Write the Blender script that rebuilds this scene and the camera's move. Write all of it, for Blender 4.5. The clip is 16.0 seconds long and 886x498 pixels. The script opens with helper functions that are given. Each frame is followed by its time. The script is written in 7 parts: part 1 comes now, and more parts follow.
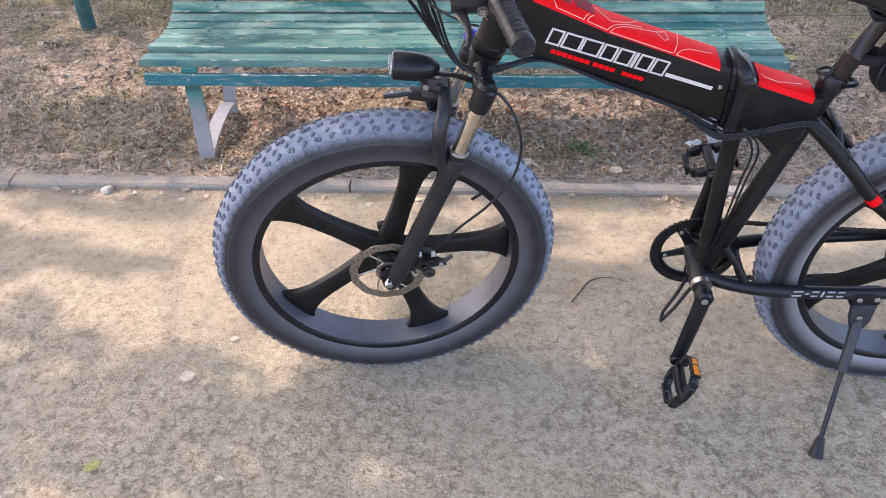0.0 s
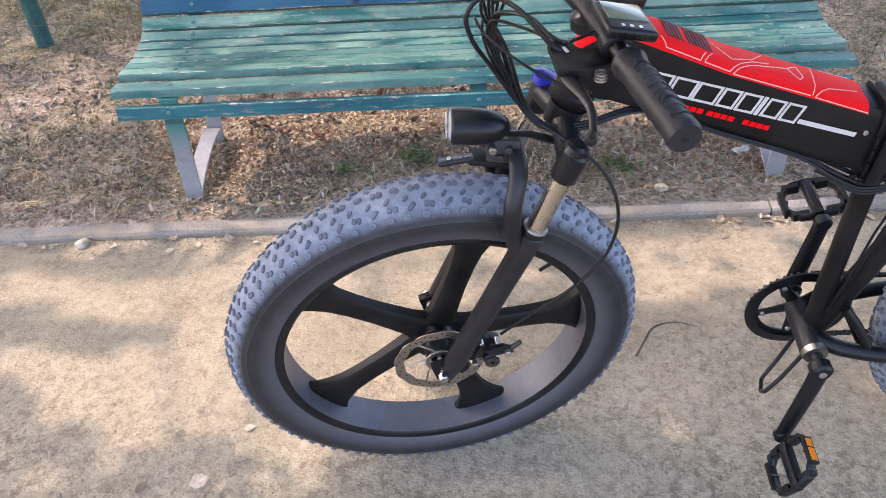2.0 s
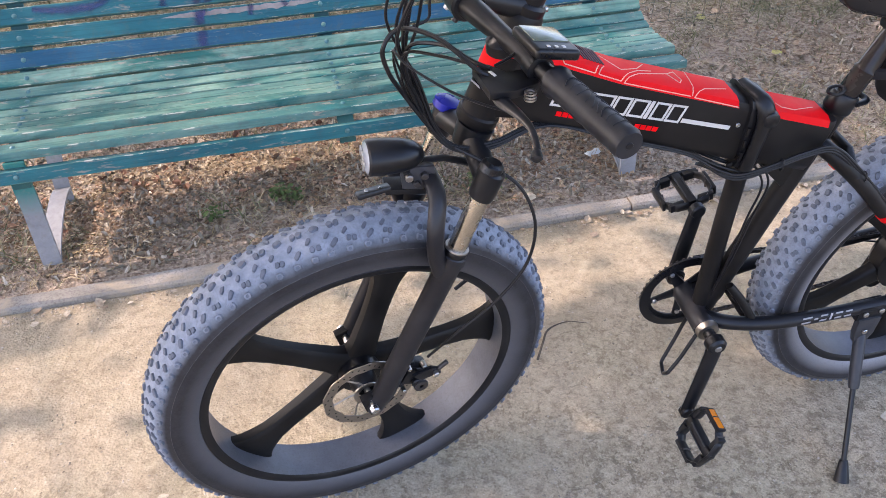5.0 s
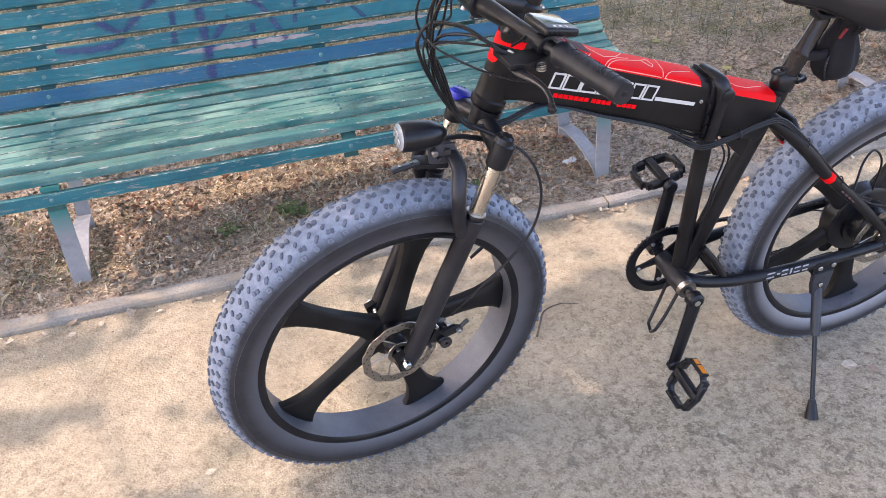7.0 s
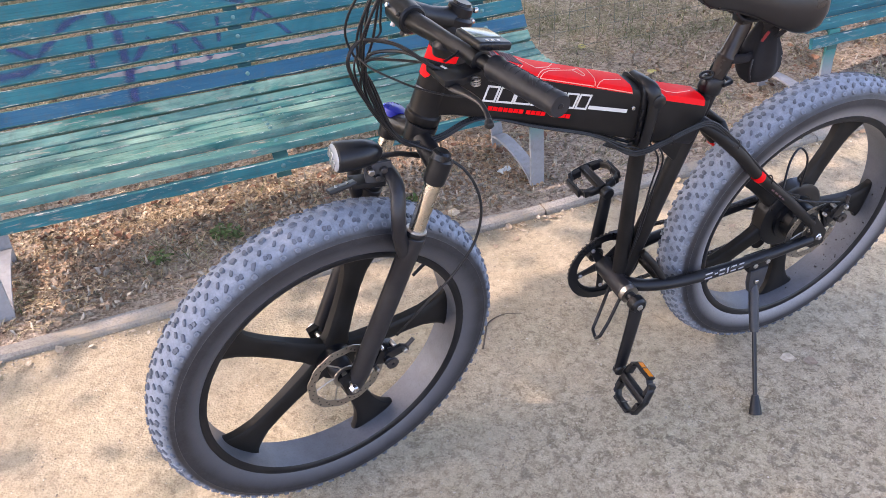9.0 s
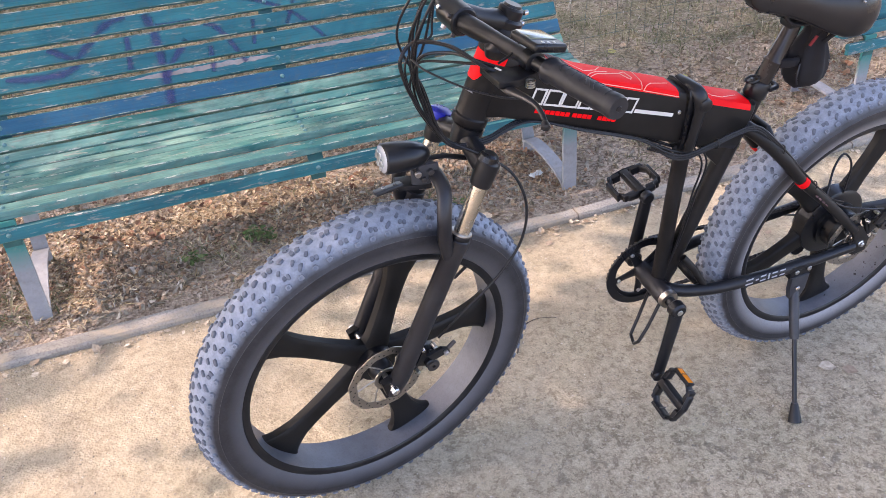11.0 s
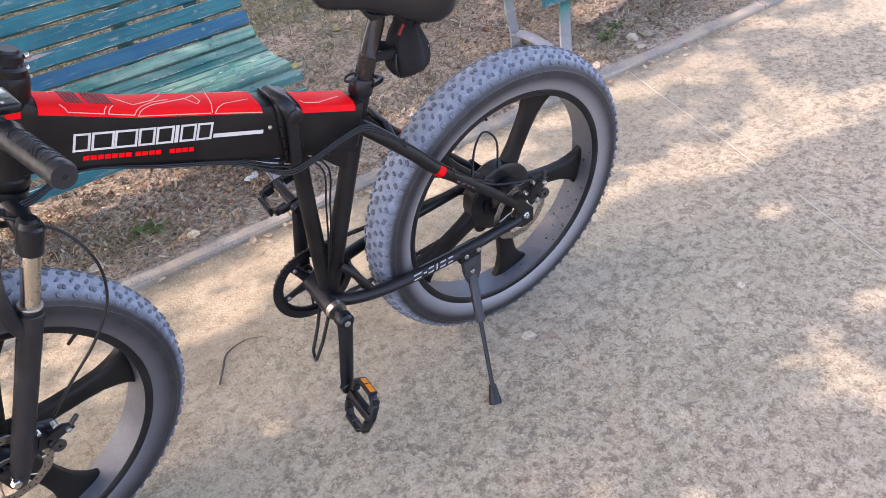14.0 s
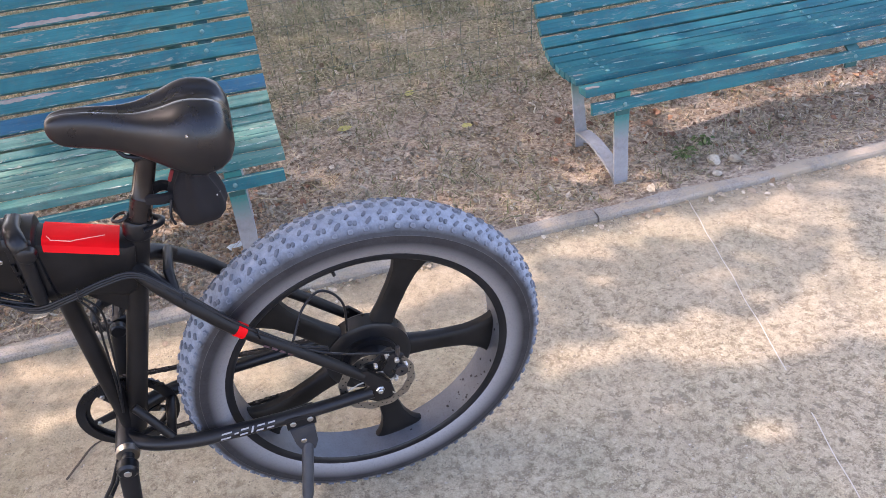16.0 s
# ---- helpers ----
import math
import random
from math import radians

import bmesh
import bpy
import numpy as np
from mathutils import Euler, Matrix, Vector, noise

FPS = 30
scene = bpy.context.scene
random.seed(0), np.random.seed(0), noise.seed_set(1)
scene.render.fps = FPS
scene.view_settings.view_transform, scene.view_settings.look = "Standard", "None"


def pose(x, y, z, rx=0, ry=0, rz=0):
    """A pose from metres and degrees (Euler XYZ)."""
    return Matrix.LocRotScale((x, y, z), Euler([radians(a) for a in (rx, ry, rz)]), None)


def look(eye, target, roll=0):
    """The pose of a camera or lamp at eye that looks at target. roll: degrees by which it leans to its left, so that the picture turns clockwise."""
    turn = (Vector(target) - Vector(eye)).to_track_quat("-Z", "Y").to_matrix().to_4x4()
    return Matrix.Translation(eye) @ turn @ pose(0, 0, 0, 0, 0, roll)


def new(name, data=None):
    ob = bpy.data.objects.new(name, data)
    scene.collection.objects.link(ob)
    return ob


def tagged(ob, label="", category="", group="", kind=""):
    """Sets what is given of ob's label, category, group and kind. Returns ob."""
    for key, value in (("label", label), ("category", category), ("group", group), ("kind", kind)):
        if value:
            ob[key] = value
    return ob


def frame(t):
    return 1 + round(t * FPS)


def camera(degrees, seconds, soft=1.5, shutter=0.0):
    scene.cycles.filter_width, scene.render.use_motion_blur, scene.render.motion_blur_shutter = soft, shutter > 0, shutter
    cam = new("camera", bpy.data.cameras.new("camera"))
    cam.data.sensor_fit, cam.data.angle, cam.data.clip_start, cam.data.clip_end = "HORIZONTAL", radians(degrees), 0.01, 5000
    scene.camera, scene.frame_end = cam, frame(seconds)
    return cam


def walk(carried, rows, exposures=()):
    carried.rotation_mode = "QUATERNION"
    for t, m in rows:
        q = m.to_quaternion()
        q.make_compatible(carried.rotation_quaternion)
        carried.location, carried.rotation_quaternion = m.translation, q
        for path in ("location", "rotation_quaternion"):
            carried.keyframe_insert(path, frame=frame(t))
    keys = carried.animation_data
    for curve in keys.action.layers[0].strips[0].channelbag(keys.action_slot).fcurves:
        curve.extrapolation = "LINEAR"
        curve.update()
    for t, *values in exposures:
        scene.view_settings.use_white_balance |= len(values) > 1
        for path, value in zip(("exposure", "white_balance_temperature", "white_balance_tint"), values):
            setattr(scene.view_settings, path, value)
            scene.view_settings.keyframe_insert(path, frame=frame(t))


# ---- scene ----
cam = camera(57.1, 16.0, 0.65)
METRES, EYE, TILT, LEAN, TURN = 2.649, 1.55, 0.0, 0.0, 5.7
ROWS = [
    (0.0, 0.0, 0.0, 0.0, -1.15, -38.92, 1.43),
    (0.5, -0.0207, 0.0112, -0.0035, -2.53, -39.31, 2.09),
    (1.0, -0.0157, 0.0702, -0.0151, -2.67, -39.89, 1.29),
    (1.5, -0.0171, 0.1169, -0.0167, -0.02, -40.26, 1.92),
    (2.0, -0.0544, 0.1464, -0.0155, -4.67, -41.03, 2.84),
    (2.5, -0.071, 0.1563, -0.0129, -10.45, -41.78, 2.3),
    (3.0, -0.0635, 0.1524, -0.0101, -10.21, -41.24, 0.38),
    (3.5, -0.0618, 0.1471, -0.0089, -8.89, -39.94, 0.71),
    (4.0, -0.0711, 0.1484, -0.0091, -10.16, -39.94, 0.66),
    (4.5, -0.0908, 0.1544, -0.0095, -13.98, -40.08, 0.75),
    (4.7, -0.0967, 0.1574, -0.0098, -16.12, -40.01, 1.08),
    (6.8, -0.163, 0.0598, 0.0017, -21.73, -36.54, 1.95),
    (7.0, -0.1743, 0.067, 0.0032, -21.9, -36.44, 2.25),
    (7.5, -0.1807, 0.0765, 0.002, -23.24, -36.03, 2.41),
    (8.0, -0.1762, 0.0775, 0.0017, -26.39, -36.45, 1.67),
    (8.5, -0.1733, 0.0775, 0.0023, -27.96, -36.25, 1.77),
    (9.0, -0.1723, 0.0784, 0.0023, -27.26, -35.95, 2.14),
    (9.5, -0.1729, 0.0779, 0.0026, -26.2, -35.66, 2.23),
    (9.7, -0.1726, 0.0768, 0.0026, -25.6, -35.57, 2.34),
    (11.8, -0.2016, 0.0953, 0.0007, -27.12, -35.59, 2.37),
    (12.0, -0.2024, 0.0962, 0.0042, -29.75, -35.81, 2.55),
    (12.5, -0.1858, 0.0891, 0.0058, -37.62, -36.39, 2.56),
    (13.0, -0.1326, 0.0543, 0.0093, -41.4, -36.75, 2.4),
    (13.5, -0.0776, 0.0265, 0.0094, -39.61, -39.21, 3.24),
    (14.0, -0.0065, 0.0458, 0.0023, -39.89, -39.02, 4.57),
    (14.5, 0.0676, 0.0618, 0.0057, -39.21, -38.07, 4.73),
    (15.0, 0.1555, 0.0372, 0.0044, -35.75, -37.44, 6.24),
    (15.5, 0.2418, 0.0099, 0.0111, -25.77, -36.69, 6.71),
    (16.0, 0.3221, 0.0396, 0.0021, -21.27, -36.11, 4.15),
]
walk(cam, [(t, pose(0, 0, EYE, TILT, LEAN, TURN) @ pose(METRES * x, METRES * y, METRES * z, 90 + pitch, roll, yaw)) for t, x, y, z, yaw, pitch, roll in ROWS],
     [(0.0, 2.49, 6620, 24), (4.7, 2.46, 6620, 24), (7.0, 2.58, 6720, 25), (12.0, 2.62, 6800, 26), (16.0, 2.61, 6800, 26)])

# ---- world, sun, exposure ----
SUN = Vector((-0.67, 0.295, 0.70)).normalized()          # towards the sun
world = bpy.data.worlds.new("sky")
scene.world = world
world.use_nodes = True
_nt = world.node_tree
_sky = _nt.nodes.new("ShaderNodeTexSky")
_sky.sky_type = "NISHITA"
_sky.sun_disc = False
_sky.sun_elevation = math.asin(SUN.z)
_sky.sun_rotation = math.atan2(SUN.x, SUN.y)
_sky.dust_density, _sky.air_density, _sky.ozone_density = 2.5, 1.0, 0.8
_bg = _nt.nodes["Background"]
_bg.inputs[1].default_value = 0.15
_nt.links.new(_sky.outputs[0], _bg.inputs[0])
_sun = bpy.data.lights.new("sun", "SUN")
_sun.energy, _sun.angle, _sun.color = 0.93, radians(0.55), (1.0, 0.895, 0.775)
new("sun", _sun).matrix_world = look(SUN * 30, (0, 0, 0))

# ---- node materials ----
def material(name, base, rough=0.5, metal=0.0, spec=0.5):
    m = bpy.data.materials.new(name)
    m.use_nodes = True
    b = m.node_tree.nodes["Principled BSDF"]
    b.inputs["Base Color"].default_value = (*base, 1)
    b.inputs["Roughness"].default_value = rough
    b.inputs["Metallic"].default_value = metal
    b.inputs["Specular IOR Level"].default_value = spec
    return m


class Nodes:
    """Short names for a material's nodes."""

    def __init__(self, m):
        self.t = m.node_tree
        self.b = self.t.nodes["Principled BSDF"]
        self.co = self.t.nodes.new("ShaderNodeTexCoord")

    def put(self, sock, value):
        if isinstance(value, bpy.types.NodeSocket):
            self.t.links.new(value, sock)
        elif value is not None:
            sock.default_value = value

    def scaled(self, v, x, y, z):
        n = self.t.nodes.new("ShaderNodeMapping")
        self.put(n.inputs[0], v)
        n.inputs["Scale"].default_value = (x, y, z)
        return n.outputs[0]

    def noise(self, scale, detail=4.0, rough=0.55, v=None, warp=0.0):
        n = self.t.nodes.new("ShaderNodeTexNoise")
        self.put(n.inputs["Vector"], v if v is not None else self.co.outputs["Object"])
        n.inputs["Scale"].default_value, n.inputs["Detail"].default_value = scale, detail
        n.inputs["Roughness"].default_value, n.inputs["Distortion"].default_value = rough, warp
        return n.outputs[0]

    def cells(self, scale, v=None, out=0, feature="F1"):
        n = self.t.nodes.new("ShaderNodeTexVoronoi")
        n.feature = feature
        self.put(n.inputs["Vector"], v if v is not None else self.co.outputs["Object"])
        n.inputs["Scale"].default_value = scale
        return n.outputs[out]

    def ramp(self, fac, *stops):
        n = self.t.nodes.new("ShaderNodeValToRGB")
        self.put(n.inputs[0], fac)
        e = n.color_ramp.elements
        while len(e) < len(stops):
            e.new(0.5)
        for el, (p, c) in zip(e, stops):
            el.position = p
            el.color = (*c, 1) if isinstance(c, tuple) else (c, c, c, 1)
        return n.outputs[0]

    def mix(self, fac, a, b, kind="MIX"):
        n = self.t.nodes.new("ShaderNodeMix")
        n.data_type, n.blend_type = "RGBA", kind
        for s, value in ((n.inputs[0], fac), (n.inputs[6], a), (n.inputs[7], b)):
            self.put(s, (*value, 1) if isinstance(value, tuple) and len(value) == 3 else value)
        return n.outputs[2]

    def math(self, op, a, b=0.0):
        n = self.t.nodes.new("ShaderNodeMath")
        n.operation = op
        self.put(n.inputs[0], a), self.put(n.inputs[1], b)
        return n.outputs[0]

    def axis(self, v, k):
        n = self.t.nodes.new("ShaderNodeSeparateXYZ")
        self.put(n.inputs[0], v)
        return n.outputs[k]

    def random(self):
        return self.t.nodes.new("ShaderNodeObjectInfo").outputs["Random"]

    def island(self):
        return self.t.nodes.new("ShaderNodeNewGeometry").outputs["Random Per Island"]

    def color(self, c):
        self.put(self.b.inputs["Base Color"], c)

    def rough(self, r):
        self.put(self.b.inputs["Roughness"], r)

    def bump(self, height, strength=0.3, dist=0.01):
        n = self.t.nodes.new("ShaderNodeBump")
        n.inputs["Strength"].default_value, n.inputs["Distance"].default_value = strength, dist
        self.put(n.inputs["Height"], height)
        if self.b.inputs["Normal"].is_linked:
            self.t.links.new(self.b.inputs["Normal"].links[0].from_socket, n.inputs["Normal"])
        self.put(self.b.inputs["Normal"], n.outputs[0])


# ---- mesh helpers ----
def smooth(bm, angle=38):
    bm.normal_update()
    for fc in bm.faces:
        fc.smooth = True
    for e in bm.edges:
        e.smooth = len(e.link_faces) == 2 and e.calc_face_angle(0) < radians(angle)


def mesh_of(name, bm, mats, angle=38):
    if angle:
        smooth(bm, angle)
    me = bpy.data.meshes.new(name)
    bm.to_mesh(me)
    bm.free()
    for m in mats if isinstance(mats, (list, tuple)) else (mats,):
        me.materials.append(m)
    return me


def part(name, bm, mats, parent=None, label="", m=None, angle=38):
    ob = new(name, mesh_of(name, bm, mats, angle))
    ob.parent = parent
    if m is not None:
        ob.matrix_local = m
    if label:
        ob["label"] = label
    return ob


def thing(name, m=None, label="", category="", group="", kind=""):
    ob = new(name)
    ob.empty_display_size = 0.05
    if m is not None:
        ob.matrix_world = m
    return tagged(ob, label, category, group, kind)


def box(bm, sx, sy, sz, m=None, bevel=0.0, seg=2):
    made = bmesh.ops.create_cube(bm, size=1, matrix=(m or Matrix()) @ Matrix.Diagonal((sx, sy, sz, 1)))
    if bevel:
        edges = {e for v in made["verts"] for e in v.link_edges}
        bmesh.ops.bevel(bm, geom=list(edges), offset=bevel, segments=seg, profile=0.6, affect="EDGES")
    return bm


def boxed(sx, sy, sz, m=None, bevel=0.0, seg=2):
    return box(bmesh.new(), sx, sy, sz, m, bevel, seg)


def rings(bm, loops, closed=False, caps=True, mat=None):
    """Join loops of points (each the same length) into a skin."""
    vs = [[bm.verts.new(p) for p in loop] for loop in loops]
    n = len(vs[0])
    pairs = list(zip(vs, vs[1:])) + ([(vs[-1], vs[0])] if closed else [])
    for k, (a, b) in enumerate(pairs):
        for i in range(n):
            fc = bm.faces.new((a[i], a[(i + 1) % n], b[(i + 1) % n], b[i]))
            if mat:
                fc.material_index = mat(k, i)
    if caps and not closed:
        bm.faces.new(vs[0][::-1])
        bm.faces.new(vs[-1])
    bmesh.ops.recalc_face_normals(bm, faces=bm.faces[:])
    return bm


def spline(points, steps=6):
    """A Catmull-Rom line through the points."""
    p = [Vector(q) for q in points]
    if len(p) < 3:
        return p
    p = [2 * p[0] - p[1]] + p + [2 * p[-1] - p[-2]]
    out = []
    for a, b, c, d in zip(p, p[1:], p[2:], p[3:]):
        for k in range(steps):
            t = k / steps
            out.append(0.5 * ((2 * b) + (c - a) * t + (2 * a - 5 * b + 4 * c - d) * t * t + (3 * b - a - 3 * c + d) * t**3))
    return out + [p[-2]]


def tube(points, radius, seg=12, bm=None, wide=1.0, side=None):
    """A round (or, by wide, oval) bar along points; radius: one, or one a point. side: the direction in which wide acts."""
    bm = bm or bmesh.new()
    p = [Vector(q) for q in points]
    r = list(radius) if isinstance(radius, (list, tuple)) else [radius] * len(p)
    if len(r) != len(p):
        r = [float(v) for v in np.interp(np.linspace(0, 1, len(p)), np.linspace(0, 1, len(r)), r)]
    loops, ref = [], Vector(side) if side else None
    for k, q in enumerate(p):
        d = (p[min(k + 1, len(p) - 1)] - p[max(k - 1, 0)]).normalized()
        if ref is None:
            ref = d.orthogonal()
        u = (ref - d * ref.dot(d)).normalized()
        if not side:
            ref = u
        w = d.cross(u)
        loops.append([q + r[k] * (wide * math.cos(a) * u + math.sin(a) * w) for a in np.linspace(0, 2 * math.pi, seg, endpoint=False)])
    return rings(bm, loops)


def lathe(profile, seg=48, bm=None, mat=None, closed=True, m=None):
    """Turn (y, r) points about the y axis."""
    bm = bm or bmesh.new()
    loops = []
    for a in np.linspace(0, 2 * math.pi, seg, endpoint=False):
        ring = [Vector((r * math.cos(a), y, r * math.sin(a))) for y, r in profile]
        loops.append([m @ v for v in ring] if m else ring)
    vs = [[bm.verts.new(v) for v in ring] for ring in loops]
    n = len(profile)
    for k in range(seg):
        a, b = vs[k], vs[(k + 1) % seg]
        for i in range(n if closed else n - 1):
            fc = bm.faces.new((a[i], a[(i + 1) % n], b[(i + 1) % n], b[i]))
            if mat:
                fc.material_index = mat(i)
    if not closed:
        for i in (0, n - 1):
            if profile[i][1] > 1e-4:
                bm.faces.new([vs[k][i] for k in range(seg)])
    bmesh.ops.recalc_face_normals(bm, faces=bm.faces[:])
    return bm


def plate(outline, y0, y1, bevel=0.0, bm=None):
    """An outline in x and z, given thickness from y0 to y1."""
    bm = bm or bmesh.new()
    a, b = ([bm.verts.new((x, y, z)) for x, z in outline] for y in (y0, y1))
    faces = [bm.faces.new(a), bm.faces.new(b[::-1])]
    n = len(a)
    faces += [bm.faces.new((a[i], b[i], b[(i + 1) % n], a[(i + 1) % n])) for i in range(n)]
    bmesh.ops.recalc_face_normals(bm, faces=faces)
    if bevel:
        edges = {e for fc in faces[:2] for e in fc.edges}
        bmesh.ops.bevel(bm, geom=list(edges), offset=bevel, segments=2, profile=0.6, affect="EDGES")
    return bm


def cyl(a, b, r, seg=16, bm=None, bevel=0.0):
    """A round bar from a to b with eased ends."""
    a, b = Vector(a), Vector(b)
    d = (b - a).normalized()
    e = bevel or min(r * 0.2, (b - a).length * 0.2)
    return tube([a, a + d * e, b - d * e, b], [r - e, r, r, r - e], seg, bm)

# ---- materials ----
def ground_path():
    """Sand-filmed old concrete: smooth pale sand towards the kerb, bare brown aggregate of mixed grains farther off it."""
    m = material("sandy_path", (0.4, 0.34, 0.26), 0.95, spec=0.15)
    n = Nodes(m)
    big = n.noise(1.4, 4, 0.6)
    mid = n.noise(7, 6, 0.68, warp=0.5)
    blot = n.noise(34, 5, 0.7, warp=0.4)
    fine = n.noise(420, 2, 0.6)
    drift = n.math("ADD", n.math("MULTIPLY", n.axis(n.co.outputs["Object"], 1), 0.55), n.math("MULTIPLY", n.math("SUBTRACT", big, 0.5), 1.6))
    drift = n.math("SUBTRACT", drift, n.math("MULTIPLY", n.math("MAXIMUM", n.axis(n.co.outputs["Object"], 0), 0.6), 0.155))
    film = n.ramp(drift, (0.46, 0.0), (0.92, 1.0))
    open_grain = n.ramp(film, (0.0, 1.0), (1.0, 0.50))
    # sand toned down and bare concrete up, offsetting sun and shade in colour
    sand = n.mix(n.ramp(mid, (0.36, 0.0), (0.66, 1.0)), (0.365, 0.296, 0.205), (0.46, 0.378, 0.268))
    bare = n.mix(n.ramp(mid, (0.36, 0.0), (0.66, 1.0)), (0.440, 0.362, 0.252), (0.520, 0.434, 0.310))
    c = n.mix(film, bare, sand)
    c = n.mix(n.ramp(n.noise(2.6, 4, 0.6, warp=0.5), (0.46, 0.0), (0.68, 0.35)), c, (0.33, 0.315, 0.205))
    c = n.mix(n.math("MULTIPLY", n.ramp(blot, (0.38, 0.9), (0.52, 0.0)), open_grain), c, (0.275, 0.226, 0.158))
    c = n.mix(n.ramp(n.noise(3.6, 5, 0.65, warp=0.8), (0.46, 0.0), (0.68, 0.38)), c, (0.52, 0.435, 0.315))
    spots = n.math("MULTIPLY", n.ramp(n.noise(21, 3, 0.55, warp=0.3), (0.585, 0.0), (0.64, 0.85)), n.ramp(n.noise(4.5, 3), (0.42, 0.3), (0.6, 1.0)))
    c = n.mix(n.math("MULTIPLY", spots, open_grain), c, (0.20, 0.168, 0.125))
    mott = n.noise(36, 5, 0.78, warp=0.5)
    c = n.mix(n.math("MULTIPLY", n.ramp(mott, (0.40, 0.92), (0.47, 0.0)), open_grain), c, (0.225, 0.182, 0.124))
    c = n.mix(n.math("MULTIPLY", n.ramp(mott, (0.55, 0.0), (0.64, 0.5)), open_grain), c, (0.58, 0.49, 0.355))
    for scale, depth in ((120, 0.34), (290, 0.36)):
        grain = n.axis(n.cells(scale, out=1), 0)
        tone = n.ramp(grain, (0.0, (0.34, 0.315, 0.28)), (0.22, (0.62, 0.60, 0.57)), (0.45, (0.85, 0.845, 0.83)), (1.0, (1.0, 1.0, 1.0)))
        c = n.mix(n.math("MULTIPLY", open_grain, depth), c, tone, "MULTIPLY")
        c = n.mix(n.math("MULTIPLY", n.math("MULTIPLY", open_grain, depth), n.ramp(grain, (0.86, 0.0), (0.93, 0.55))), c, (0.61, 0.525, 0.395))
    c = n.mix(n.math("MULTIPLY", open_grain, n.ramp(fine, (0.36, 0.4), (0.52, 0.0))), c, (0.17, 0.145, 0.105))
    n.color(c)
    n.bump(mid, 0.2, 0.012), n.bump(blot, 0.3, 0.008)
    n.bump(n.cells(150), 0.45, 0.004), n.bump(fine, 0.35, 0.002)
    return m


def ground_soil():
    m = material("dry_soil", (0.2, 0.14, 0.1), 0.97, spec=0.15)
    n = Nodes(m)
    a, b, c = n.noise(2.2, 5, 0.6), n.noise(24, 5, 0.7, warp=1.0), n.noise(160, 3, 0.7)
    col = n.mix(n.ramp(a, (0.35, 0.0), (0.65, 1.0)), (0.33, 0.262, 0.200), (0.46, 0.378, 0.298))
    col = n.mix(n.ramp(b, (0.45, 0.0), (0.62, 0.75)), col, (0.14, 0.093, 0.064))
    col = n.mix(n.ramp(c, (0.5, 0.0), (0.75, 0.7)), col, (0.50, 0.38, 0.27))
    thatch = n.math("MULTIPLY", n.ramp(n.math("ADD", n.math("MULTIPLY", n.axis(n.co.outputs["Object"], 1), 0.25), n.math("SUBTRACT", n.noise(2.8, 4, 0.6), 0.5)), (0.80, 0.0), (0.95, 1.0)), n.ramp(n.noise(60, 4, 0.7), (0.36, 0.25), (0.6, 0.85)))
    col = n.mix(thatch, col, (0.175, 0.165, 0.085))
    # crumb tones; the darkest also paint shadow between leaves and clods
    crumb = n.axis(n.cells(95, out=1), 0)
    col = n.mix(0.55, col, n.ramp(crumb, (0.0, (0.22, 0.18, 0.155)), (0.22, (0.50, 0.45, 0.42)), (0.45, (0.92, 0.90, 0.89)), (0.8, (1.05, 1.05, 1.05)), (1.0, (1.35, 1.33, 1.31))), "MULTIPLY")
    n.color(col)
    n.bump(b, 0.6, 0.02)
    n.bump(n.cells(95), 0.7, 0.010)
    n.bump(c, 0.6, 0.006)
    return m


def kerb_stone():
    m = material("kerb_stone", (0.35, 0.34, 0.33), 0.9, spec=0.25)
    n = Nodes(m)
    a, b = n.noise(7, 5, 0.65), n.noise(170, 3, 0.6)
    col = n.mix(n.ramp(a, (0.3, 0.0), (0.7, 1.0)), (0.215, 0.198, 0.172), (0.345, 0.318, 0.282))
    col = n.mix(n.ramp(b, (0.45, 0.0), (0.7, 0.7)), col, (0.13, 0.115, 0.10))
    col = n.mix(n.ramp(n.noise(4.5, 5, 0.7, warp=0.6), (0.46, 0.0), (0.60, 0.8)), col, (0.37, 0.30, 0.215))
    n.color(col)
    n.bump(a, 0.4, 0.008), n.bump(b, 0.22, 0.002)
    return m


